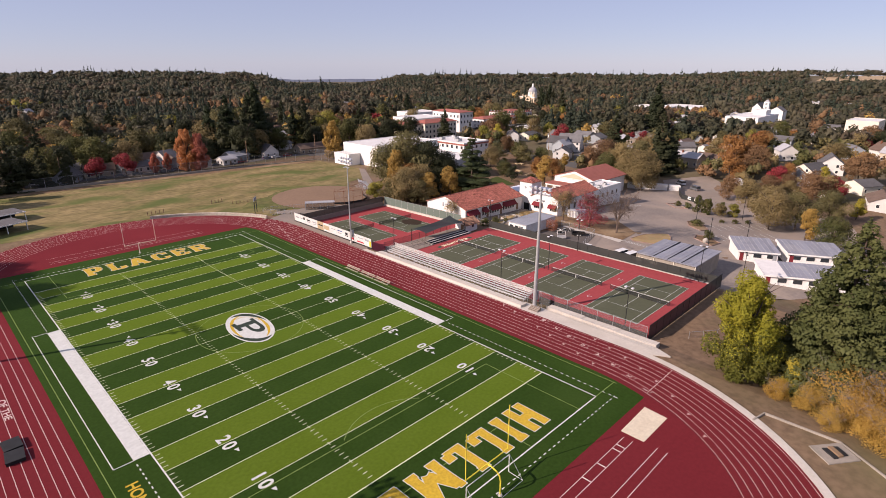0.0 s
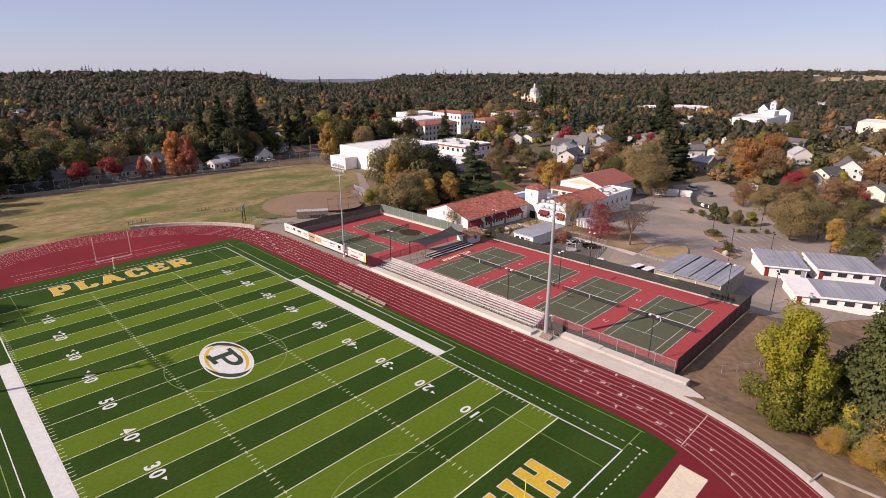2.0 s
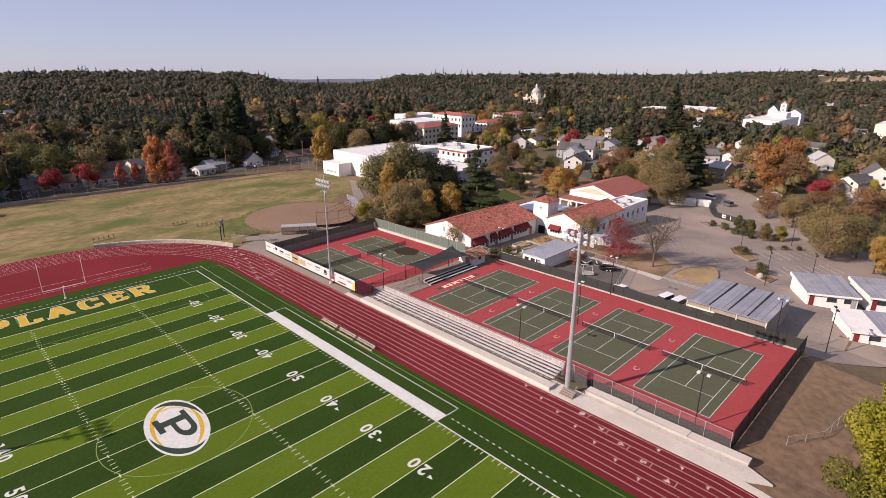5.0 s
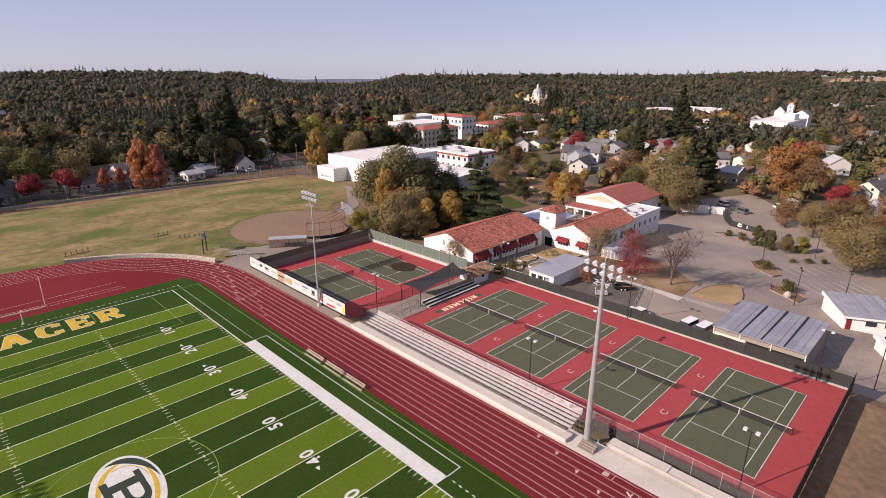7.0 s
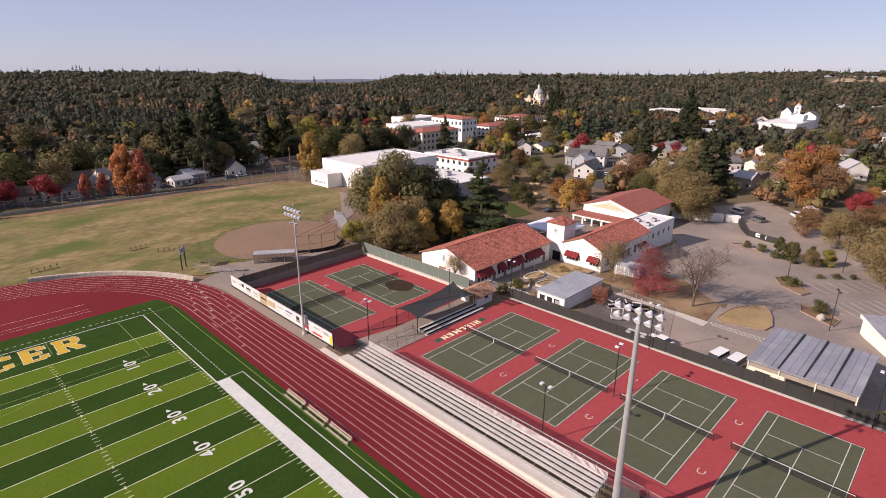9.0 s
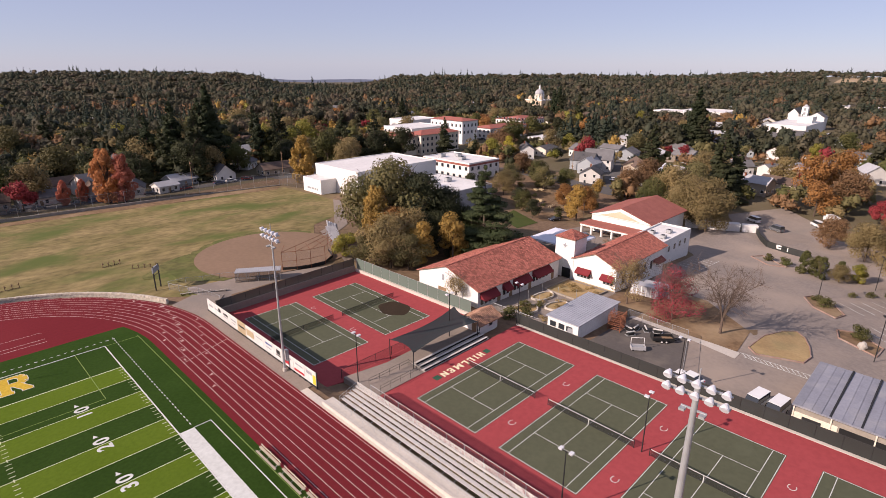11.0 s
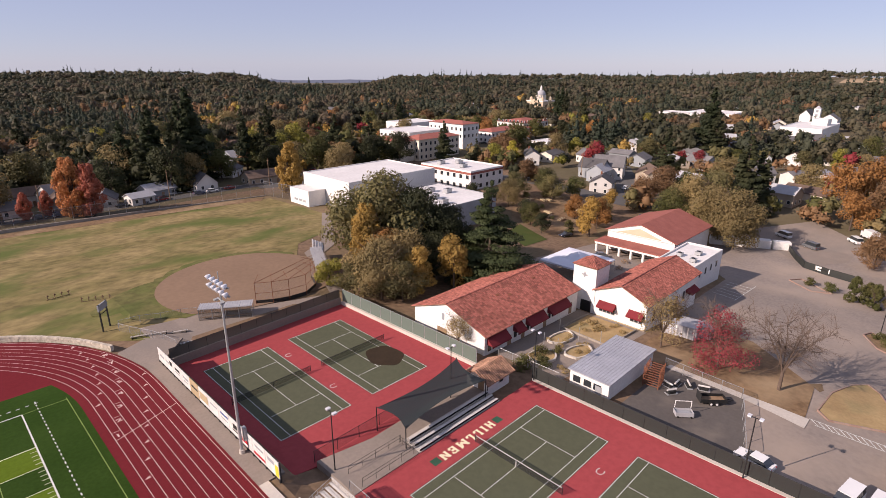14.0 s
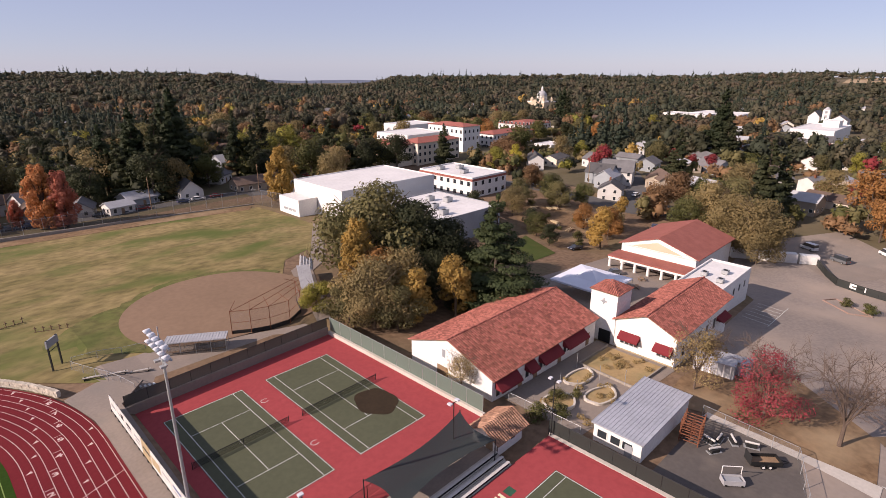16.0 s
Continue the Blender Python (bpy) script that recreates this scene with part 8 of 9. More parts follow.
# outfield fence: tall posts with netting above the street
fence("outfield_fence", "tall chain-link fence with steel posts along the street", [(-8, 176), (20, 172.5), (46, 171), (75, 167), (115, 159.5)], None, 4.8, "chain_dark", post="galvanised", spacing=5.0)
fence("outfield_fence", "tall chain-link fence turning to the gymnasium", [(115, 159.5), (118.5, 146.0)], None, 5.4, "chain_dark", post="galvanised", spacing=4.0)
structure("kerb_wall", Shape().prism([(-8, 174.6), (46, 169.6), (75, 165.6), (114.6, 158.2), (114.6, 158.7), (75, 166.2), (46, 170.2), (-8, 175.2)], -3.4, -1.75), M["grey_wood"], "dark low wall along the edge of the ball field")

# ---------------------------------------------------------------- vehicles


def car(x, y, turn, mat, label, van=False, z=None):
    """Parked vehicle: shaped body, glasshouse, four wheels with rims, lamps."""
    z = ground_z(x, y) + 0.09 if z is None else z
    c = thing("van" if van else "car", label, "van" if van else "car", (x, y, z), turn, "parked vehicles")
    L, W = (2.45, 0.95) if van else (2.2, 0.88)
    hb, ht = (1.15, 2.15) if van else (0.85, 1.42)
    prof = [(-L, 0.35), (L, 0.35), (L, 0.62), (L - 0.1, hb - 0.08), (0.95 if not van else 1.6, hb), (-L + 0.1, hb + 0.02), (-L, 0.7)]
    s = Shape()
    k, n = 0, len(prof)
    s.v = [(px, -W, pz) for px, pz in prof] + [(px, W, pz) for px, pz in prof]
    s.f = [tuple(range(n)), tuple(range(2 * n - 1, n - 1, -1))] + [(i, n + i, n + (i + 1) % n, (i + 1) % n) for i in range(n)]
    part("body", s, mat, c)
    x0, x1, x2, x3 = (-L + 0.12, -L + 0.2, 1.0, 1.75) if van else (-L + 0.35, -L + 1.0, 0.35, 1.05)
    w2 = W - 0.14
    g = Shape()
    g.v = [(x0, -W + 0.03, hb - 0.02), (x3, -W + 0.03, hb - 0.02), (x3, W - 0.03, hb - 0.02), (x0, W - 0.03, hb - 0.02), (x1, -w2, ht - 0.06), (x2, -w2, ht - 0.06), (x2, w2, ht - 0.06), (x1, w2, ht - 0.06)]
    g.f = [(0, 1, 5, 4), (1, 2, 6, 5), (2, 3, 7, 6), (3, 0, 4, 7), (4, 5, 6, 7)]
    part("glasshouse", g, M["glass"], c)
    part("roof", Shape().box(x1 - 0.03, x2 + 0.03, -w2 - 0.02, w2 + 0.02, ht - 0.06, ht), mat, c)
    for sx in (-1.35, 1.35):
        for sy in (-W + 0.05, W - 0.05):
            t = part("wheel", Shape().tube((sx, sy - 0.11, 0.33), (sx, sy + 0.11, 0.33), 0.33, seg=14), M["tyre"], c)
            part("rim", Shape().tube((sx, sy - 0.12, 0.33), (sx, sy + 0.12, 0.33), 0.19, seg=10), M["galvanised"], t)
    for sy in (-W + 0.25, W - 0.25):
        part("headlight", Shape().box(L - 0.04, L + 0.015, sy - 0.15, sy + 0.15, 0.62, 0.76), M["lamp_glass"], c)
        part("tail_lamp", Shape().box(-L - 0.015, -L + 0.04, sy - 0.12, sy + 0.12, 0.68, 0.82), M["red_paint"], c)
    return c


M["car_white"] = material("car_white", (0.72, 0.72, 0.70), 0.25, (0.66, 0.66, 0.64), 0.5, spec=0.6)
M["car_grey"] = material("car_grey", (0.20, 0.21, 0.22), 0.25, (0.16, 0.17, 0.18), 0.5, metal=0.4, spec=0.6)
M["car_dark"] = material("car_dark", (0.03, 0.032, 0.04), 0.2, scale=0.5, spec=0.6)
M["car_red"] = material("car_red", (0.30, 0.03, 0.03), 0.25, scale=0.5, spec=0.6)
M["car_blue"] = material("car_blue", (0.07, 0.10, 0.18), 0.25, scale=0.5, spec=0.6)
for x, y, t, m, v in ((85.6, -26.3, 170, "car_white", 1), (85.9, -28.9, 172, "car_white", 1), (85.4, -17.0, 80, "car_white", 0), (219, 12, 60, "car_white", 1), (226, -6, 40, "car_white", 1), (213, 3, 60, "car_grey", 1),
                      (239, 66, 60, "car_white", 0), (218, 100, 100, "car_grey", 0), (222, 108, 100, "car_dark", 0), (216, 112, 95, "car_white", 0), (203, 132, 130, "car_dark", 0), (196, 140, 130, "car_white", 0)):
    car(x, y, t, M[m], "white utility vehicle parked on asphalt" if v else "parked passenger car at the kerb", bool(v))
cols = ["car_white", "car_grey", "car_dark", "car_red", "car_blue", "car_grey"]
rc = np.random.default_rng(9)
for i in range(24):
    x = -30 + i * 6.1 + rc.uniform(-1, 1)
    y = lerp_steps(x, [(-90, 199), (0, 193), (60, 182.5), (122, 178)])
    if i % 4:
        car(x, y, rc.uniform(-12, -2), M[cols[rc.integers(6)]], "parked passenger car along the street")
for i in range(26):
    car(rc.uniform(150, 420), rc.uniform(20, 60) + i * 7, rc.uniform(0, 180), M[cols[rc.integers(6)]], "parked passenger car between houses")

# ---------------------------------------------------------------- equipment yard and car park details
rack = thing("rusty_rack", "stack of rusty steel frames beside the shed", "steel rack", (93.0, -1.6, ground_z(93, -1) + 0.1), 8)
rack.scale = (1.15, 1.2, 1.15)
for i in range(5):
    for j in range(4):
        part("frame_bar", Shape().box(i * 0.6, i * 0.6 + 0.08, 0, 2.0, 0.3 + j * 0.7, 0.38 + j * 0.7), M["rust"], rack)
    for y in (0, 1.9):
        part("upright", Shape().box(i * 0.6, i * 0.6 + 0.09, y, y + 0.09, 0, 2.9), M["rust"], rack)
for j in range(4):
    part("long_bar", Shape().box(0, 2.5, 0.9, 0.98, 0.3 + j * 0.7, 0.38 + j * 0.7), M["rust"], rack)
tr = thing("utility_trailer", "black two-axle utility trailer with white wheels", "trailer", (95.6, -8.4, ground_z(95.6, -8.4) + 0.1), -48)
tr.scale = (0.85, 0.85, 0.85)
part("deck", Shape().box(-2.2, 2.2, -0.95, 0.95, 0.5, 0.62), M["wood"], tr)
part("side_rail", Shape().box(-2.2, 2.2, -1.0, -0.93, 0.5, 1.15).box(-2.2, 2.2, 0.93, 1.0, 0.5, 1.15).box(2.13, 2.2, -0.93, 0.93, 0.5, 1.15), M["black_paint"], tr)
part("tail_ramp", Shape().box(-2.26, -2.2, -0.95, 0.95, 0.5, 2.0), M["dark_metal"], tr)
part("drawbar", Shape().beam((2.2, 0.6, 0.5), (3.6, 0, 0.45), 0.08, 0.1).beam((2.2, -0.6, 0.5), (3.6, 0, 0.45), 0.08, 0.1), M["black_paint"], tr)
for x in (-0.5, 0.45):
    for y in (-1.08, 1.08):
        w = part("wheel", Shape().tube((x, y - 0.1, 0.36), (x, y + 0.1, 0.36), 0.36, seg=14), M["tyre"], tr)
        part("rim", Shape().tube((x, y - 0.12, 0.36), (x, y + 0.12, 0.36), 0.2, seg=10), M["white_paint"], w)
bx = thing("equipment_box", "white wire-sided equipment cart with a raised frame", "cart", (89.2, -6.9, ground_z(89, -7) + 0.1), -50)
part("basket", Shape().box(-1.2, 1.2, -0.6, 0.6, 0.15, 0.24).box(-1.2, 1.2, -0.6, -0.56, 0.24, 0.8).box(-1.2, 1.2, 0.56, 0.6, 0.24, 0.8).box(-1.2, -1.16, -0.56, 0.56, 0.24, 0.8).box(1.16, 1.2, -0.56, 0.56, 0.24, 0.8), M["roof_pale"], bx)
part("load", Shape().prism([(-1.1, -0.5), (1.05, -0.5), (0.9, 0.45), (-1.0, 0.5)], 0.24, 0.6), M["grey_paint"], bx)
part("frame_post", Shape().tube((-1.1, 0.5, 0.95), (-1.1, 0.5, 2.0), 0.05, seg=6), M["white_paint"], bx)
part("frame_post", Shape().tube((1.1, 0.5, 0.95), (1.1, 0.5, 2.0), 0.05, seg=6), M["white_paint"], bx)
part("frame_top", Shape().tube((-1.1, 0.5, 2.0), (1.1, 0.5, 2.0), 0.05, seg=6), M["white_paint"], bx)
for x in (-0.9, 0.9):
    part("wheel", Shape().tube((x, -0.65, 0.14), (x, 0.65, 0.14), 0.14, seg=10), M["tyre"], bx)
for i, (x, y) in enumerate(((96.5, -3.0), (97.5, -4.4), (95.2, -2.2), (98.2, -6.4), (93.6, -3.4))):
    z = ground_z(x, y) + 0.1
    d = thing("stored_equipment", "low heap of grey stored field equipment", "equipment", (x, y, z), i * 37, "stored equipment")
    part("base_frame", Shape().box(-0.9, 0.9, -0.4, 0.4, 0.0, 0.12), M["galvanised"], d)
    part("cover", Shape().prism([(-0.7, -0.35), (0.75, -0.3), (0.6, 0.35), (-0.6, 0.3)], 0.12, 0.55), M["dark_metal"], d)
    part("roller", Shape().tube((-0.8, 0, 0.68), (0.8, 0, 0.68), 0.14, seg=10), M["aluminium"], d)
fence("yard_fence", "chain-link fence round the equipment yard", [(100.6, 0.6), (99.8, -11.2), (85.8, -15.8)], None, 1.9, "chain", post="galvanised")
fence("garden_fence", "chain-link fence beside the garden beds", [(84.0, 10.0), (83.6, 21.5)], None, 1.6, "chain", post="galvanised")
sheet("footpath", [(100.8, 0.6), (102.2, 0.4), (101.6, -11), (101.6, -19.5), (98.6, -19.5), (100.0, -11.4)], M["concrete"], 0.13, "pale concrete footpath")
sheet("planting_bed", [(100.5, 11), (110, 10.5), (110, 20), (101, 20.0)], M["straw_bed"], 0.12, "dry straw-coloured planting bed")
for cx, cy, rx, ry, ph in ((97.0, 17.9, 3.0, 1.7, 0.3), (94.6, 12.9, 2.9, 1.8, 1.2), (88.6, 16.2, 2.6, 1.9, 2.0)):
    edge = [(cx + rx * (1 + 0.12 * math.sin(3 * a + ph)) * math.cos(a), cy + ry * (1 + 0.12 * math.cos(2 * a + ph)) * math.sin(a)) for a in (2 * math.pi * k / 20 for k in range(20))]
    sheet("planting_bed", edge, M["straw_bed"], 0.22, "kidney-shaped bed of dry straw")
    s = Shape()
    for (xa, ya), (xb, yb) in zip(edge, edge[1:] + edge[:1]):
        s.beam((xa, ya, ground_z(xa, ya) + 0.2), (xb, yb, ground_z(xb, yb) + 0.2), 0.28, 0.5)
    structure("bed_kerb", s, M["concrete"], "low pale kerb round a planting bed")
rg = np.random.default_rng(14)
blobs_dry = []
for i in range(26):
    x, y = (rg.uniform(101, 109.5), rg.uniform(11, 19.5)) if i < 12 else (rg.uniform(85, 99), rg.uniform(10.5, 19))
    blobs_dry.append((x, y, ground_z(x, y) + 0.35, 0.5 + i % 4 * 0.12, 0.5 + i % 3 * 0.12, 0.4))
tagged(new("dry_grass_tufts", cloud_mesh("dry_grass_tufts", *leaf_cloud(rg, blobs_dry, 5200, 0.085), LEAF["straw"])), "dry straw tufts in the planting beds", "grass", kind="stuff")
for x, y in ((92.2, 15.6), (92.2, 18.4), (98.6, 15.4), (99.6, 20.0), (100.2, 12.0)):
    p = thing("garden_post", "slim steel post among the planting beds", "post", (x, y, ground_z(x, y)), 0, "garden posts")
    part("pole", Shape().tube((0, 0, -0.1), (0, 0, 2.6), 0.04, seg=6), M["galvanised"], p)
    part("cap", Shape().tube((0, 0, 2.6), (0, 0, 2.66), 0.06, seg=6), M["galvanised"], p)
s = Shape()
for (xa, ya), (xb, yb) in (((100.3, 10.6), (110.3, 10.2)), ((100.3, 10.6), (100.8, 20.3)), ((100.8, 20.3), (110.2, 20.2))):
    s.beam((xa, ya, ground_z(xa, ya) + 0.22), (xb, yb, ground_z(xb, yb) + 0.22), 0.2, 0.45)
structure("bed_edging", s, M["grey_wood"], "weathered timber edging of the planting bed")
for x, y, t in ((115.6, 4.2, 8), (118.4, 2.6, 8)):
    c = thing("storage_container", "white storage container with a pale ribbed roof", "container", (x, y, ground_z(x, y)), t, "storage containers")
    part("box_body", Shape().box(-1.2, 1.2, -3.0, 3.0, -0.3, 2.4), M["roof_pale"], c)
    part("lid", Shape().box(-1.25, 1.25, -3.05, 3.05, 2.4, 2.5), M["roof_pale"], c)
    for k in range(6):
        part("rib", Shape().box(-1.25, -1.2, -2.6 + k * 1.0, -2.4 + k * 1.0, -0.2, 2.35), M["white_paint"], c)
    part("door", Shape().box(-0.9, 0.9, -3.05, -3.0, 0.0, 2.2), M["grey_paint"], c)
rl = np.random.default_rng(15)
for i in range(14):
    x, y = rl.uniform(172, 204), rl.uniform(66, 94)
    z = ground_z(x, y) + 0.07
    p = thing("lumber_stack", "stack of pale timber on the building plot", "timber stack", (x, y, z), rl.uniform(0, 180), "timber stacks")
    for k in range(4):
        part("board", Shape().box(-1.8, 1.8, -0.7 + k * 0.36, -0.40 + k * 0.36, 0.0, 0.5 + 0.12 * (k % 2)), M["tan_board" if k % 2 else "wood"], p)
sheet("garden_walk", [(84, 20.6), (110.8, 21.0), (110.8, 22.8), (84, 22.8)], M["concrete_dark"], 0.11, "shaded concrete walk along the school wing")
island = [(103.4, -21.4), (107.2, -27.8), (110.5, -28.2), (115.4, -27.0), (119.5, -25.4), (121.5, -23.6), (118.6, -21.8), (112.5, -20.2), (105.0, -19.8)]
sheet("traffic_island", island, M["straw_bed"], 0.20, "kerbed traffic island with leaf litter")
for nm, pts in (("island_kerb", island), ("island_kerb", [(123, -36), (129, -36.4), (133, -31.5), (131, -28.6), (126.5, -29.6)]), ("island_kerb", [(138, -27.2), (142, -28.2), (147, -25.4), (149.5, -20.6), (146.5, -19.6), (141, -22.4)]), ("island_kerb", [(172, -10), (180, -2), (176, 0), (170, -6)])):
    s = Shape()
    for (xa, ya), (xb, yb) in zip(pts, pts[1:] + pts[:1]):
        s.beam((xa, ya, ground_z(xa, ya) + 0.16), (xb, yb, ground_z(xb, yb) + 0.16), 0.18, 0.3)
    structure(nm, s, M["kerb_red"], "faded reddish kerb round a planted island")
for pts in ([(123.4, -35.7), (128.8, -36.0), (132.6, -31.5), (130.8, -29.0), (126.8, -29.9)], [(138.4, -27.0), (142, -27.8), (146.7, -25.2), (149.1, -20.8), (146.5, -20.0), (141.2, -22.7)]):
    sheet("island_bed", pts, M["leaf_litter"], 0.22, "mulched bed inside a kerb")
bm = bmesh.new()
bmesh.ops.create_icosphere(bm, subdivisions=3, radius=1.0)
for v in bm.verts:
    v.co *= 1 + 0.25 * noise.noise(v.co * 1.7) + 0.08 * noise.noise(v.co * 5)
    v.co.x *= 0.9
    v.co.z *= 1.25
me = bpy.data.meshes.new("boulder")
bm.to_mesh(me)
bm.free()
me.materials.append(M["boulder"])
ob = new("boulder", me)
ob.matrix_basis = pose(124.6, -33.6, ground_z(124.6, -33.6) + 0.8) @ Matrix.Scale(0.72, 4)
tagged(ob, "large upright grey boulder on a planted island", "boulder")
lines = Shape()


def lot_line(x0, y0, x1, y1, w=0.12):
    d = Vector((x1 - x0, y1 - y0)).normalized()
    n = Vector((-d.y, d.x)) * w / 2
    m = max(1, int(math.hypot(x1 - x0, y1 - y0) / 2.5))
    for i in range(m):
        xa, ya, xb, yb = x0 + (x1 - x0) * i / m, y0 + (y1 - y0) * i / m, x0 + (x1 - x0) * (i + 1) / m, y0 + (y1 - y0) * (i + 1) / m
        lines.poly([(xa - n.x, ya - n.y, ground_z(xa, ya) + 0.10), (xb - n.x, yb - n.y, ground_z(xb, yb) + 0.10), (xb + n.x, yb + n.y, ground_z(xb, yb) + 0.10), (xa + n.x, ya + n.y, ground_z(xa, ya) + 0.10)])


for i in range(9):
    lot_line(132 + i * 2.4, -38 - i * 1.2, 137 + i * 2.4, -32 - i * 1.2)
for i in range(7):
    lot_line(146 + i * 2.8, -31 - i * 1.6, 150 + i * 2.8, -26 - i * 1.6)
for i in range(6):
    lot_line(147 + i * 2.4, 4, 148 + i * 2.4, 9.5)
lot_line(146, 4, 162, 4)
for i in range(13):
    lot_line(101.8 + i * 0.155, -19.7 - i * 0.8, 100.9 + i * 0.11, -20.7 - i * 0.8)
lot_line(101.8, -19.4, 103.7, -29.8)
lot_line(100.7, -20.3, 102.1, -30.0)
structure("lot_line", lines, M["line_white"], "worn white parking lines")
structure("kerb_mark", Shape().prism([(100.4, -19.6), (101.8, -19.6), (101.8, -18.2), (100.4, -18.2)], -2.9, -2.42), M["yellow_plastic"], "yellow tactile paving at the kerb")


def street_lamp(x, y, h=8.5, label="dark parking-lot lamp post with twin heads"):
    z = ground_z(x, y)
    p = thing("street_lamp", label, "lamp post", (x, y, z), 20, "car park lamps")
    part("post", Shape().tube((0, 0, -0.2), (0, 0, h), 0.09, 0.06, 8), M["dark_metal"], p)
    part("arm", Shape().box(-0.6, 0.6, -0.04, 0.04, h - 0.04, h + 0.04), M["dark_metal"], p)
    for x0 in (-0.85, 0.85):
        part("lamp_head", Shape().box(x0 - 0.35, x0 + 0.35, -0.2, 0.2, h - 0.02, h + 0.14), M["dark_metal"], p)


for x, y in ((128, -43.5), (148, -22), (89.5, -54.0), (120, -36), (170, -30)):
    street_lamp(x, y)

# service-yard wall and screened fence beyond the car park
wl2 = thing("container_wall", "row of white storage containers beside trees", "containers", (0, 0, 0))
for (x0, y0), (x1, y1), h in (((196, 27), (204, 12), 2.6), ((204.3, 11.4), (206.5, 7.2), 2.5)):
    L = math.hypot(x1 - x0, y1 - y0)
    d = Vector(((x1 - x0) / L, (y1 - y0) / L))
    n = Vector((-d.y, d.x)) * 1.2
    z = ground_z((x0 + x1) / 2, (y0 + y1) / 2)
    part("container", Shape().prism([(x0 - n.x, y0 - n.y), (x1 - n.x, y1 - n.y), (x1 + n.x, y1 + n.y), (x0 + n.x, y0 + n.y)], z - 0.5, z + h), M["white_paint"], wl2)
fence("screen_fence", "dark screened fence curving round the service yard", [(206, 7.5), (197, 3.5), (191, 0), (188.5, -6), (187, -12)], None, 2.0, "screen_dark", spacing=3.0)
bl = thing("fence_banner", "white banner hung on the screened fence", "banner", (189.0, -4.6, ground_z(189, -4.6) + 0.6), 68)
part("banner_sheet", Shape().box(-1.9, 1.9, -0.12, -0.08, 0, 1.2), M["white_paint"], bl)
part("printed_bar", Shape().box(-1.2, 1.2, 0.0, 0.01, 0.45, 0.75).box(-1.0, 1.0, -0.14, -0.125, 0.35, 0.8), M["black_paint"], bl)
trk = thing("box_truck", "white box truck parked in the service yard", "truck", (231, -9, ground_z(231, -9) + 0.1), 35)
part("cargo_box", Shape().box(-3.2, 2.0, -1.15, 1.15, 0.9, 3.2), M["car_white"], trk)
part("cab", Shape().box(2.05, 3.7, -1.0, 1.0, 0.6, 2.2), M["car_white"], trk)
for x in (-2.0, 2.8):
    for y in (-1.0, 1.0):
        part("wheel", Shape().tube((x, y - 0.15, 0.45), (x, y + 0.15, 0.45), 0.45, seg=12), M["tyre"], trk)

# shot-put pad beyond the curve
pad = thing("shot_put_pad", "worn concrete throwing pad with a dark mat", "throwing pad", (34.3, -81.5, ground_z(34.3, -81.5)), -35)
part("slab", Shape().prism([(-2.3, -1.6), (2.0, -1.7), (2.3, 1.5), (-2.0, 1.7)], -0.1, 0.14), M["grey_wood"], pad)
for k in range(3):
    part("mat_board", Shape().prism([(-1.0 + k * 0.75, -0.95 + 0.1 * k), (-0.4 + k * 0.75, -1.0 + 0.1 * k), (-0.3 + k * 0.75, 0.8), (-0.9 + k * 0.75, 0.9)], 0.14, 0.30 + 0.12 * (k % 2)), M["wood" if k % 2 else "dark_metal"], pad)
s = Shape()
for (xa, ya), (xb, yb) in (((37.2, -73.0), (37.4, -81.5)), ((37.4, -81.5), (32.5, -88.0)), ((37.2, -73.0), (34.3, -72.4))):
    s.beam((xa, ya, ground_z(xa, ya) + 0.1), (xb, yb, ground_z(xb, yb) + 0.1), 0.2, 0.4)
structure("timber_kerb", s, M["grey_wood"], "pale timber kerb round the throwing area")
fence("slope_fence", "bent chain-link fence on the bare slope", [(53.5, -56.5), (58.5, -59.5), (66, -60.5)], None, 1.3, "chain", post="galvanised")

# steps at the foot of the floodlight pole
stp = thing("stadium_steps", "short flight of concrete steps at the end of the bleachers", "steps", (41.2, -31.6, 0.0))
for i in range(4):
    part("tread", Shape().box(0.0 + i * 0.32, 0.32 + i * 0.32, -1.1, 1.0, -0.1, 0.16 + i * 0.16), M["concrete_dark"], stp)
part("handrail", Shape().tube((0, -1.1, 0.0), (0, -1.1, 0.95), 0.03, seg=6).tube((1.28, -1.1, 0.6), (1.28, -1.1, 1.6), 0.03, seg=6).tube((0, -1.1, 0.95), (1.28, -1.1, 1.6), 0.03, seg=6), M["galvanised"], stp)

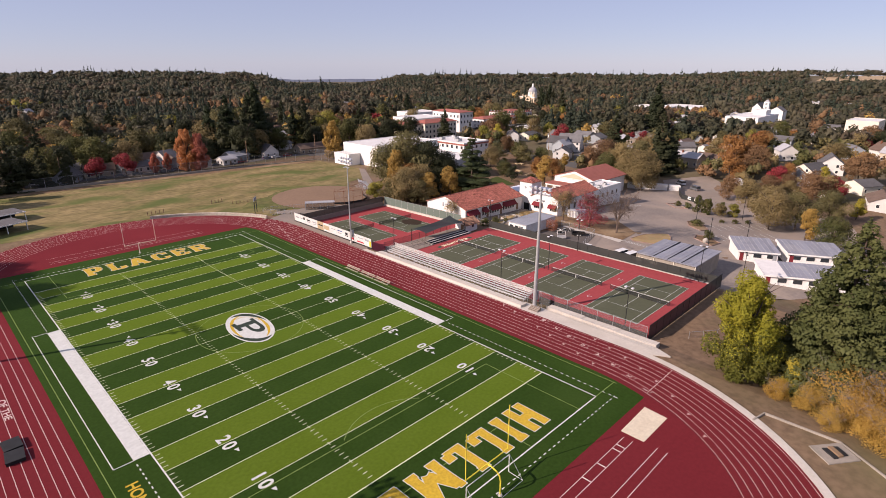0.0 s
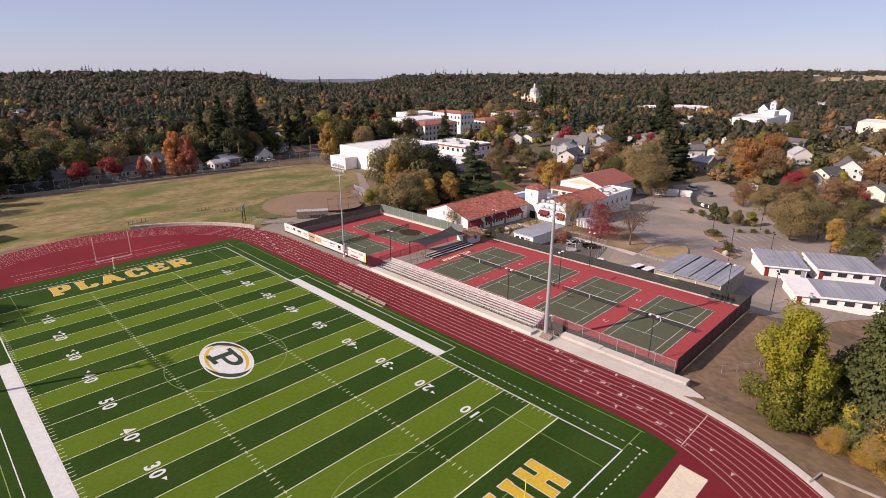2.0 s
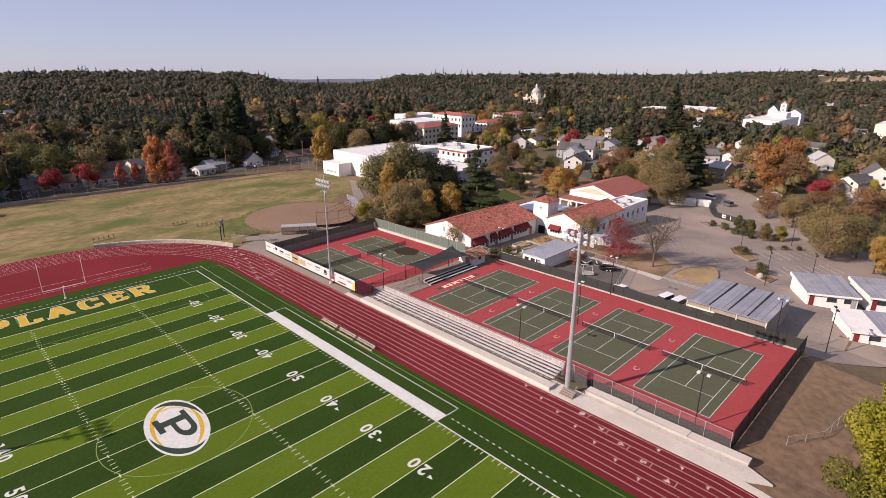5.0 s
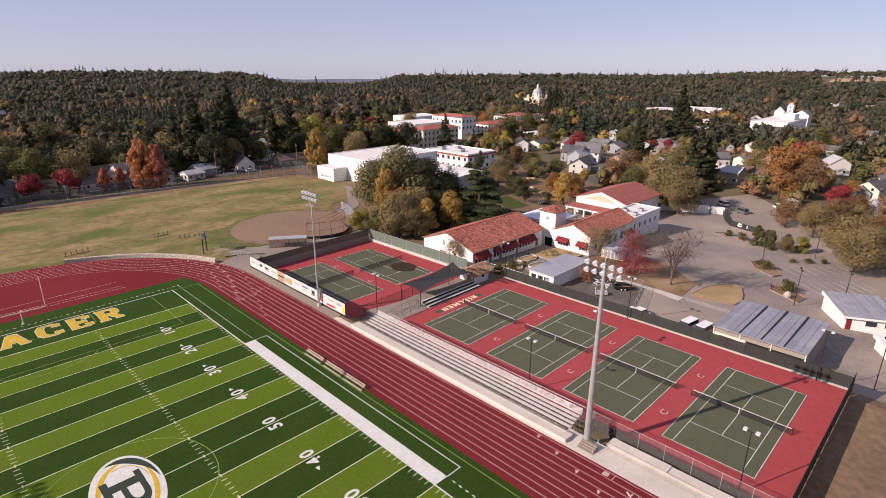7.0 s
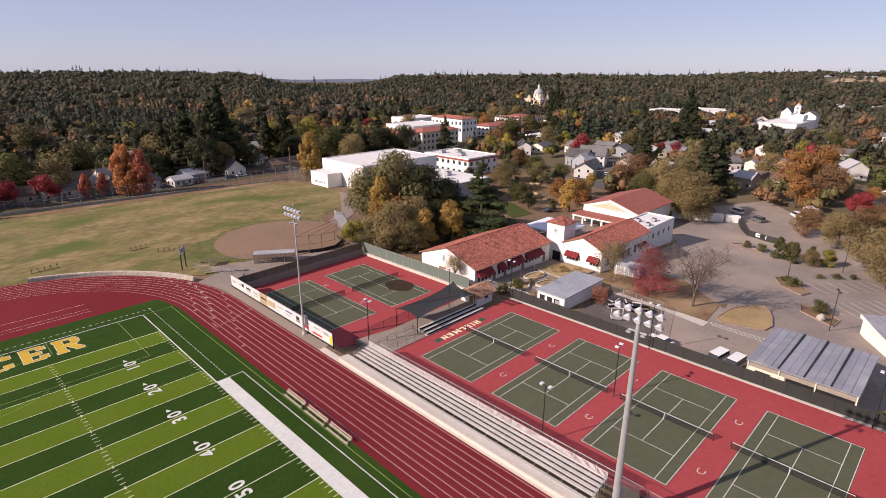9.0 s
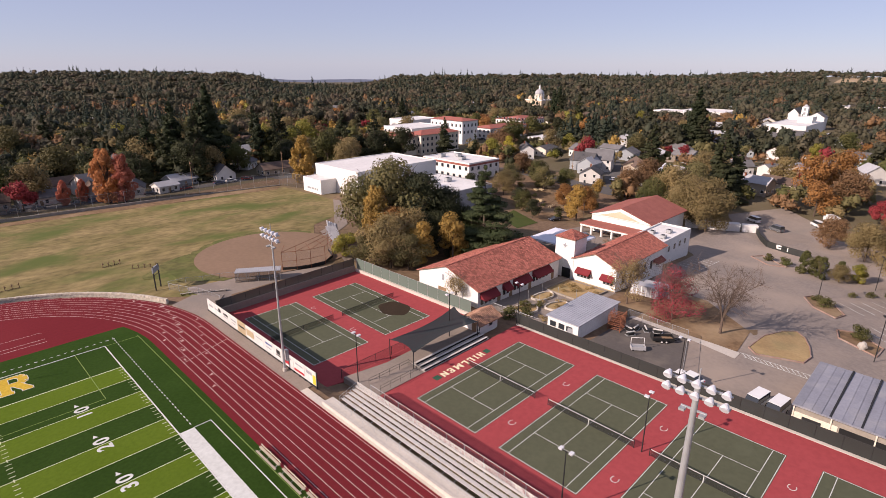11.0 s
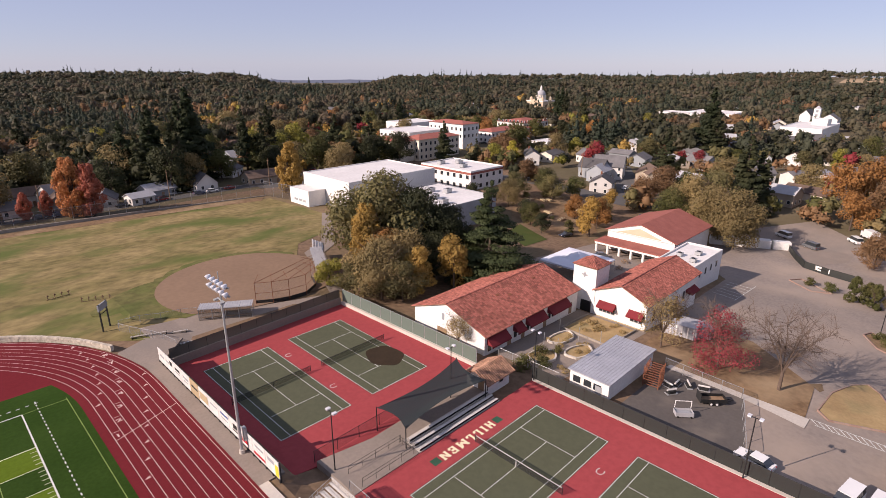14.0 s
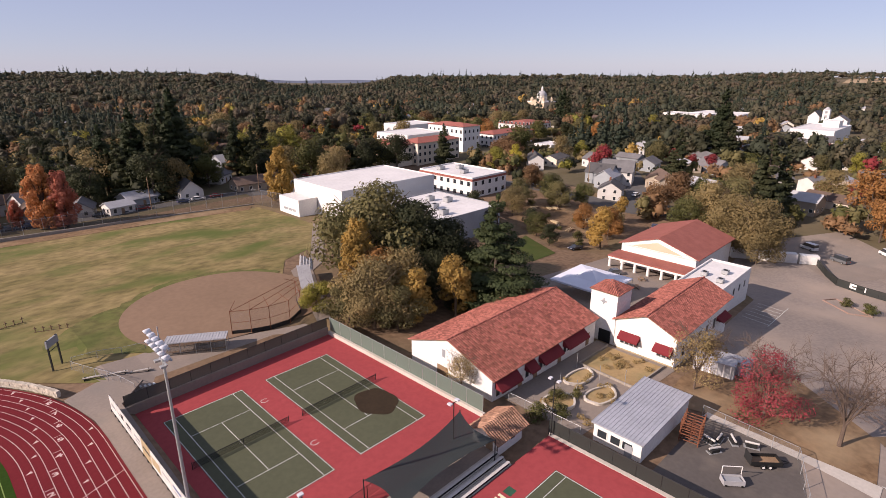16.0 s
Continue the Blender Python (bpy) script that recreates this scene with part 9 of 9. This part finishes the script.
# power poles and wires over the town
prevp = None
for x, y in ((236, 98), (222, 66), (246, 40), (285, -4), (300, -40)):
    z = ground_z(x, y)
    p = thing("power_pole", "wooden power pole with crossarms beside the street", "power pole", (x, y, z), 30, "power poles")
    part("pole", Shape().tube((0, 0, -0.3), (0, 0, 11.5), 0.16, 0.11, 8), M["wood"], p)
    part("crossarm", Shape().box(-1.2, 1.2, -0.06, 0.06, 10.6, 10.75), M["wood"], p)
for x, y in ((10, 190), (50, 183.5), (88, 179), (126, 176)):
    z = ground_z(x, y)
    p = thing("power_pole", "wooden power pole with crossarms beside the street", "power pole", (x, y, z), 80, "power poles")
    part("pole", Shape().tube((0, 0, -0.3), (0, 0, 11.0), 0.16, 0.11, 8), M["wood"], p)
    part("crossarm", Shape().box(-1.2, 1.2, -0.06, 0.06, 10.1, 10.25), M["wood"], p)
    if prevp:
        w = Shape()
        a, b = Vector((prevp[0], prevp[1], prevp[2] + 10.2)), Vector((x, y, z + 10.2))
        for i in range(8):
            q = [a.lerp(b, t / 8) - Vector((0, 0, 1.2 * math.sin(math.pi * t / 8))) for t in (i, i + 1)]
            w.tube(q[0], q[1], 0.02, seg=4, cap=False)
        part("wire", w, M["dark_metal"], p)
    prevp = (x, y, z)

# trees and low building off the end of the track, whose shade falls on the corner of the field
for k, x, y, h in (("oak_c", -50, 56, 19), ("oak_a", -47, 51, 15), ("oak_c", -52, 70, 19), ("oak_a", -57, 62, 17), ("oak_c", -47, 77, 16), ("oak_a", -62, 74, 18), ("oak_c", -26, 150, 14), ("conifer_b", -34, 158, 20), ("oak_c", -18, 162, 13), ("oak_c", -40, 145, 15)):
    tree(k, x, y, None, h / TREE_KINDS[k][2], x * 7.0, WORDS[k], "tree", GROUPS.get(k, ""))
for x, y, w, d, h, t in ((-24, 108, 16, 8, 2.6, 20), (-20, 124, 12, 8, 2.6, 15)):
    b = thing("equipment_shelter", "low dark shelter with pale steel beams by the field", "shelter", (x, y, ground_z(x, y)), t)
    part("roof", Shape().box(-w / 2, w / 2, -d / 2, d / 2, h, h + 0.18), M["roof_grey"], b)
    part("fascia_beam", Shape().box(-w / 2 - 0.02, w / 2 + 0.02, -d / 2 - 0.1, -d / 2 - 0.01, h - 0.1, h + 0.22), M["white_paint"], b)
    part("rear_wall", Shape().box(-w / 2, w / 2, d / 2 - 0.15, d / 2, -0.3, h), M["dark_metal"], b)
    for i in range(4):
        part("post", Shape().box(-w / 2 + 0.2 + i * (w - 0.6) / 3, -w / 2 + 0.4 + i * (w - 0.6) / 3, -d / 2 + 0.1, -d / 2 + 0.3, -0.3, h), M["white_paint"], b)
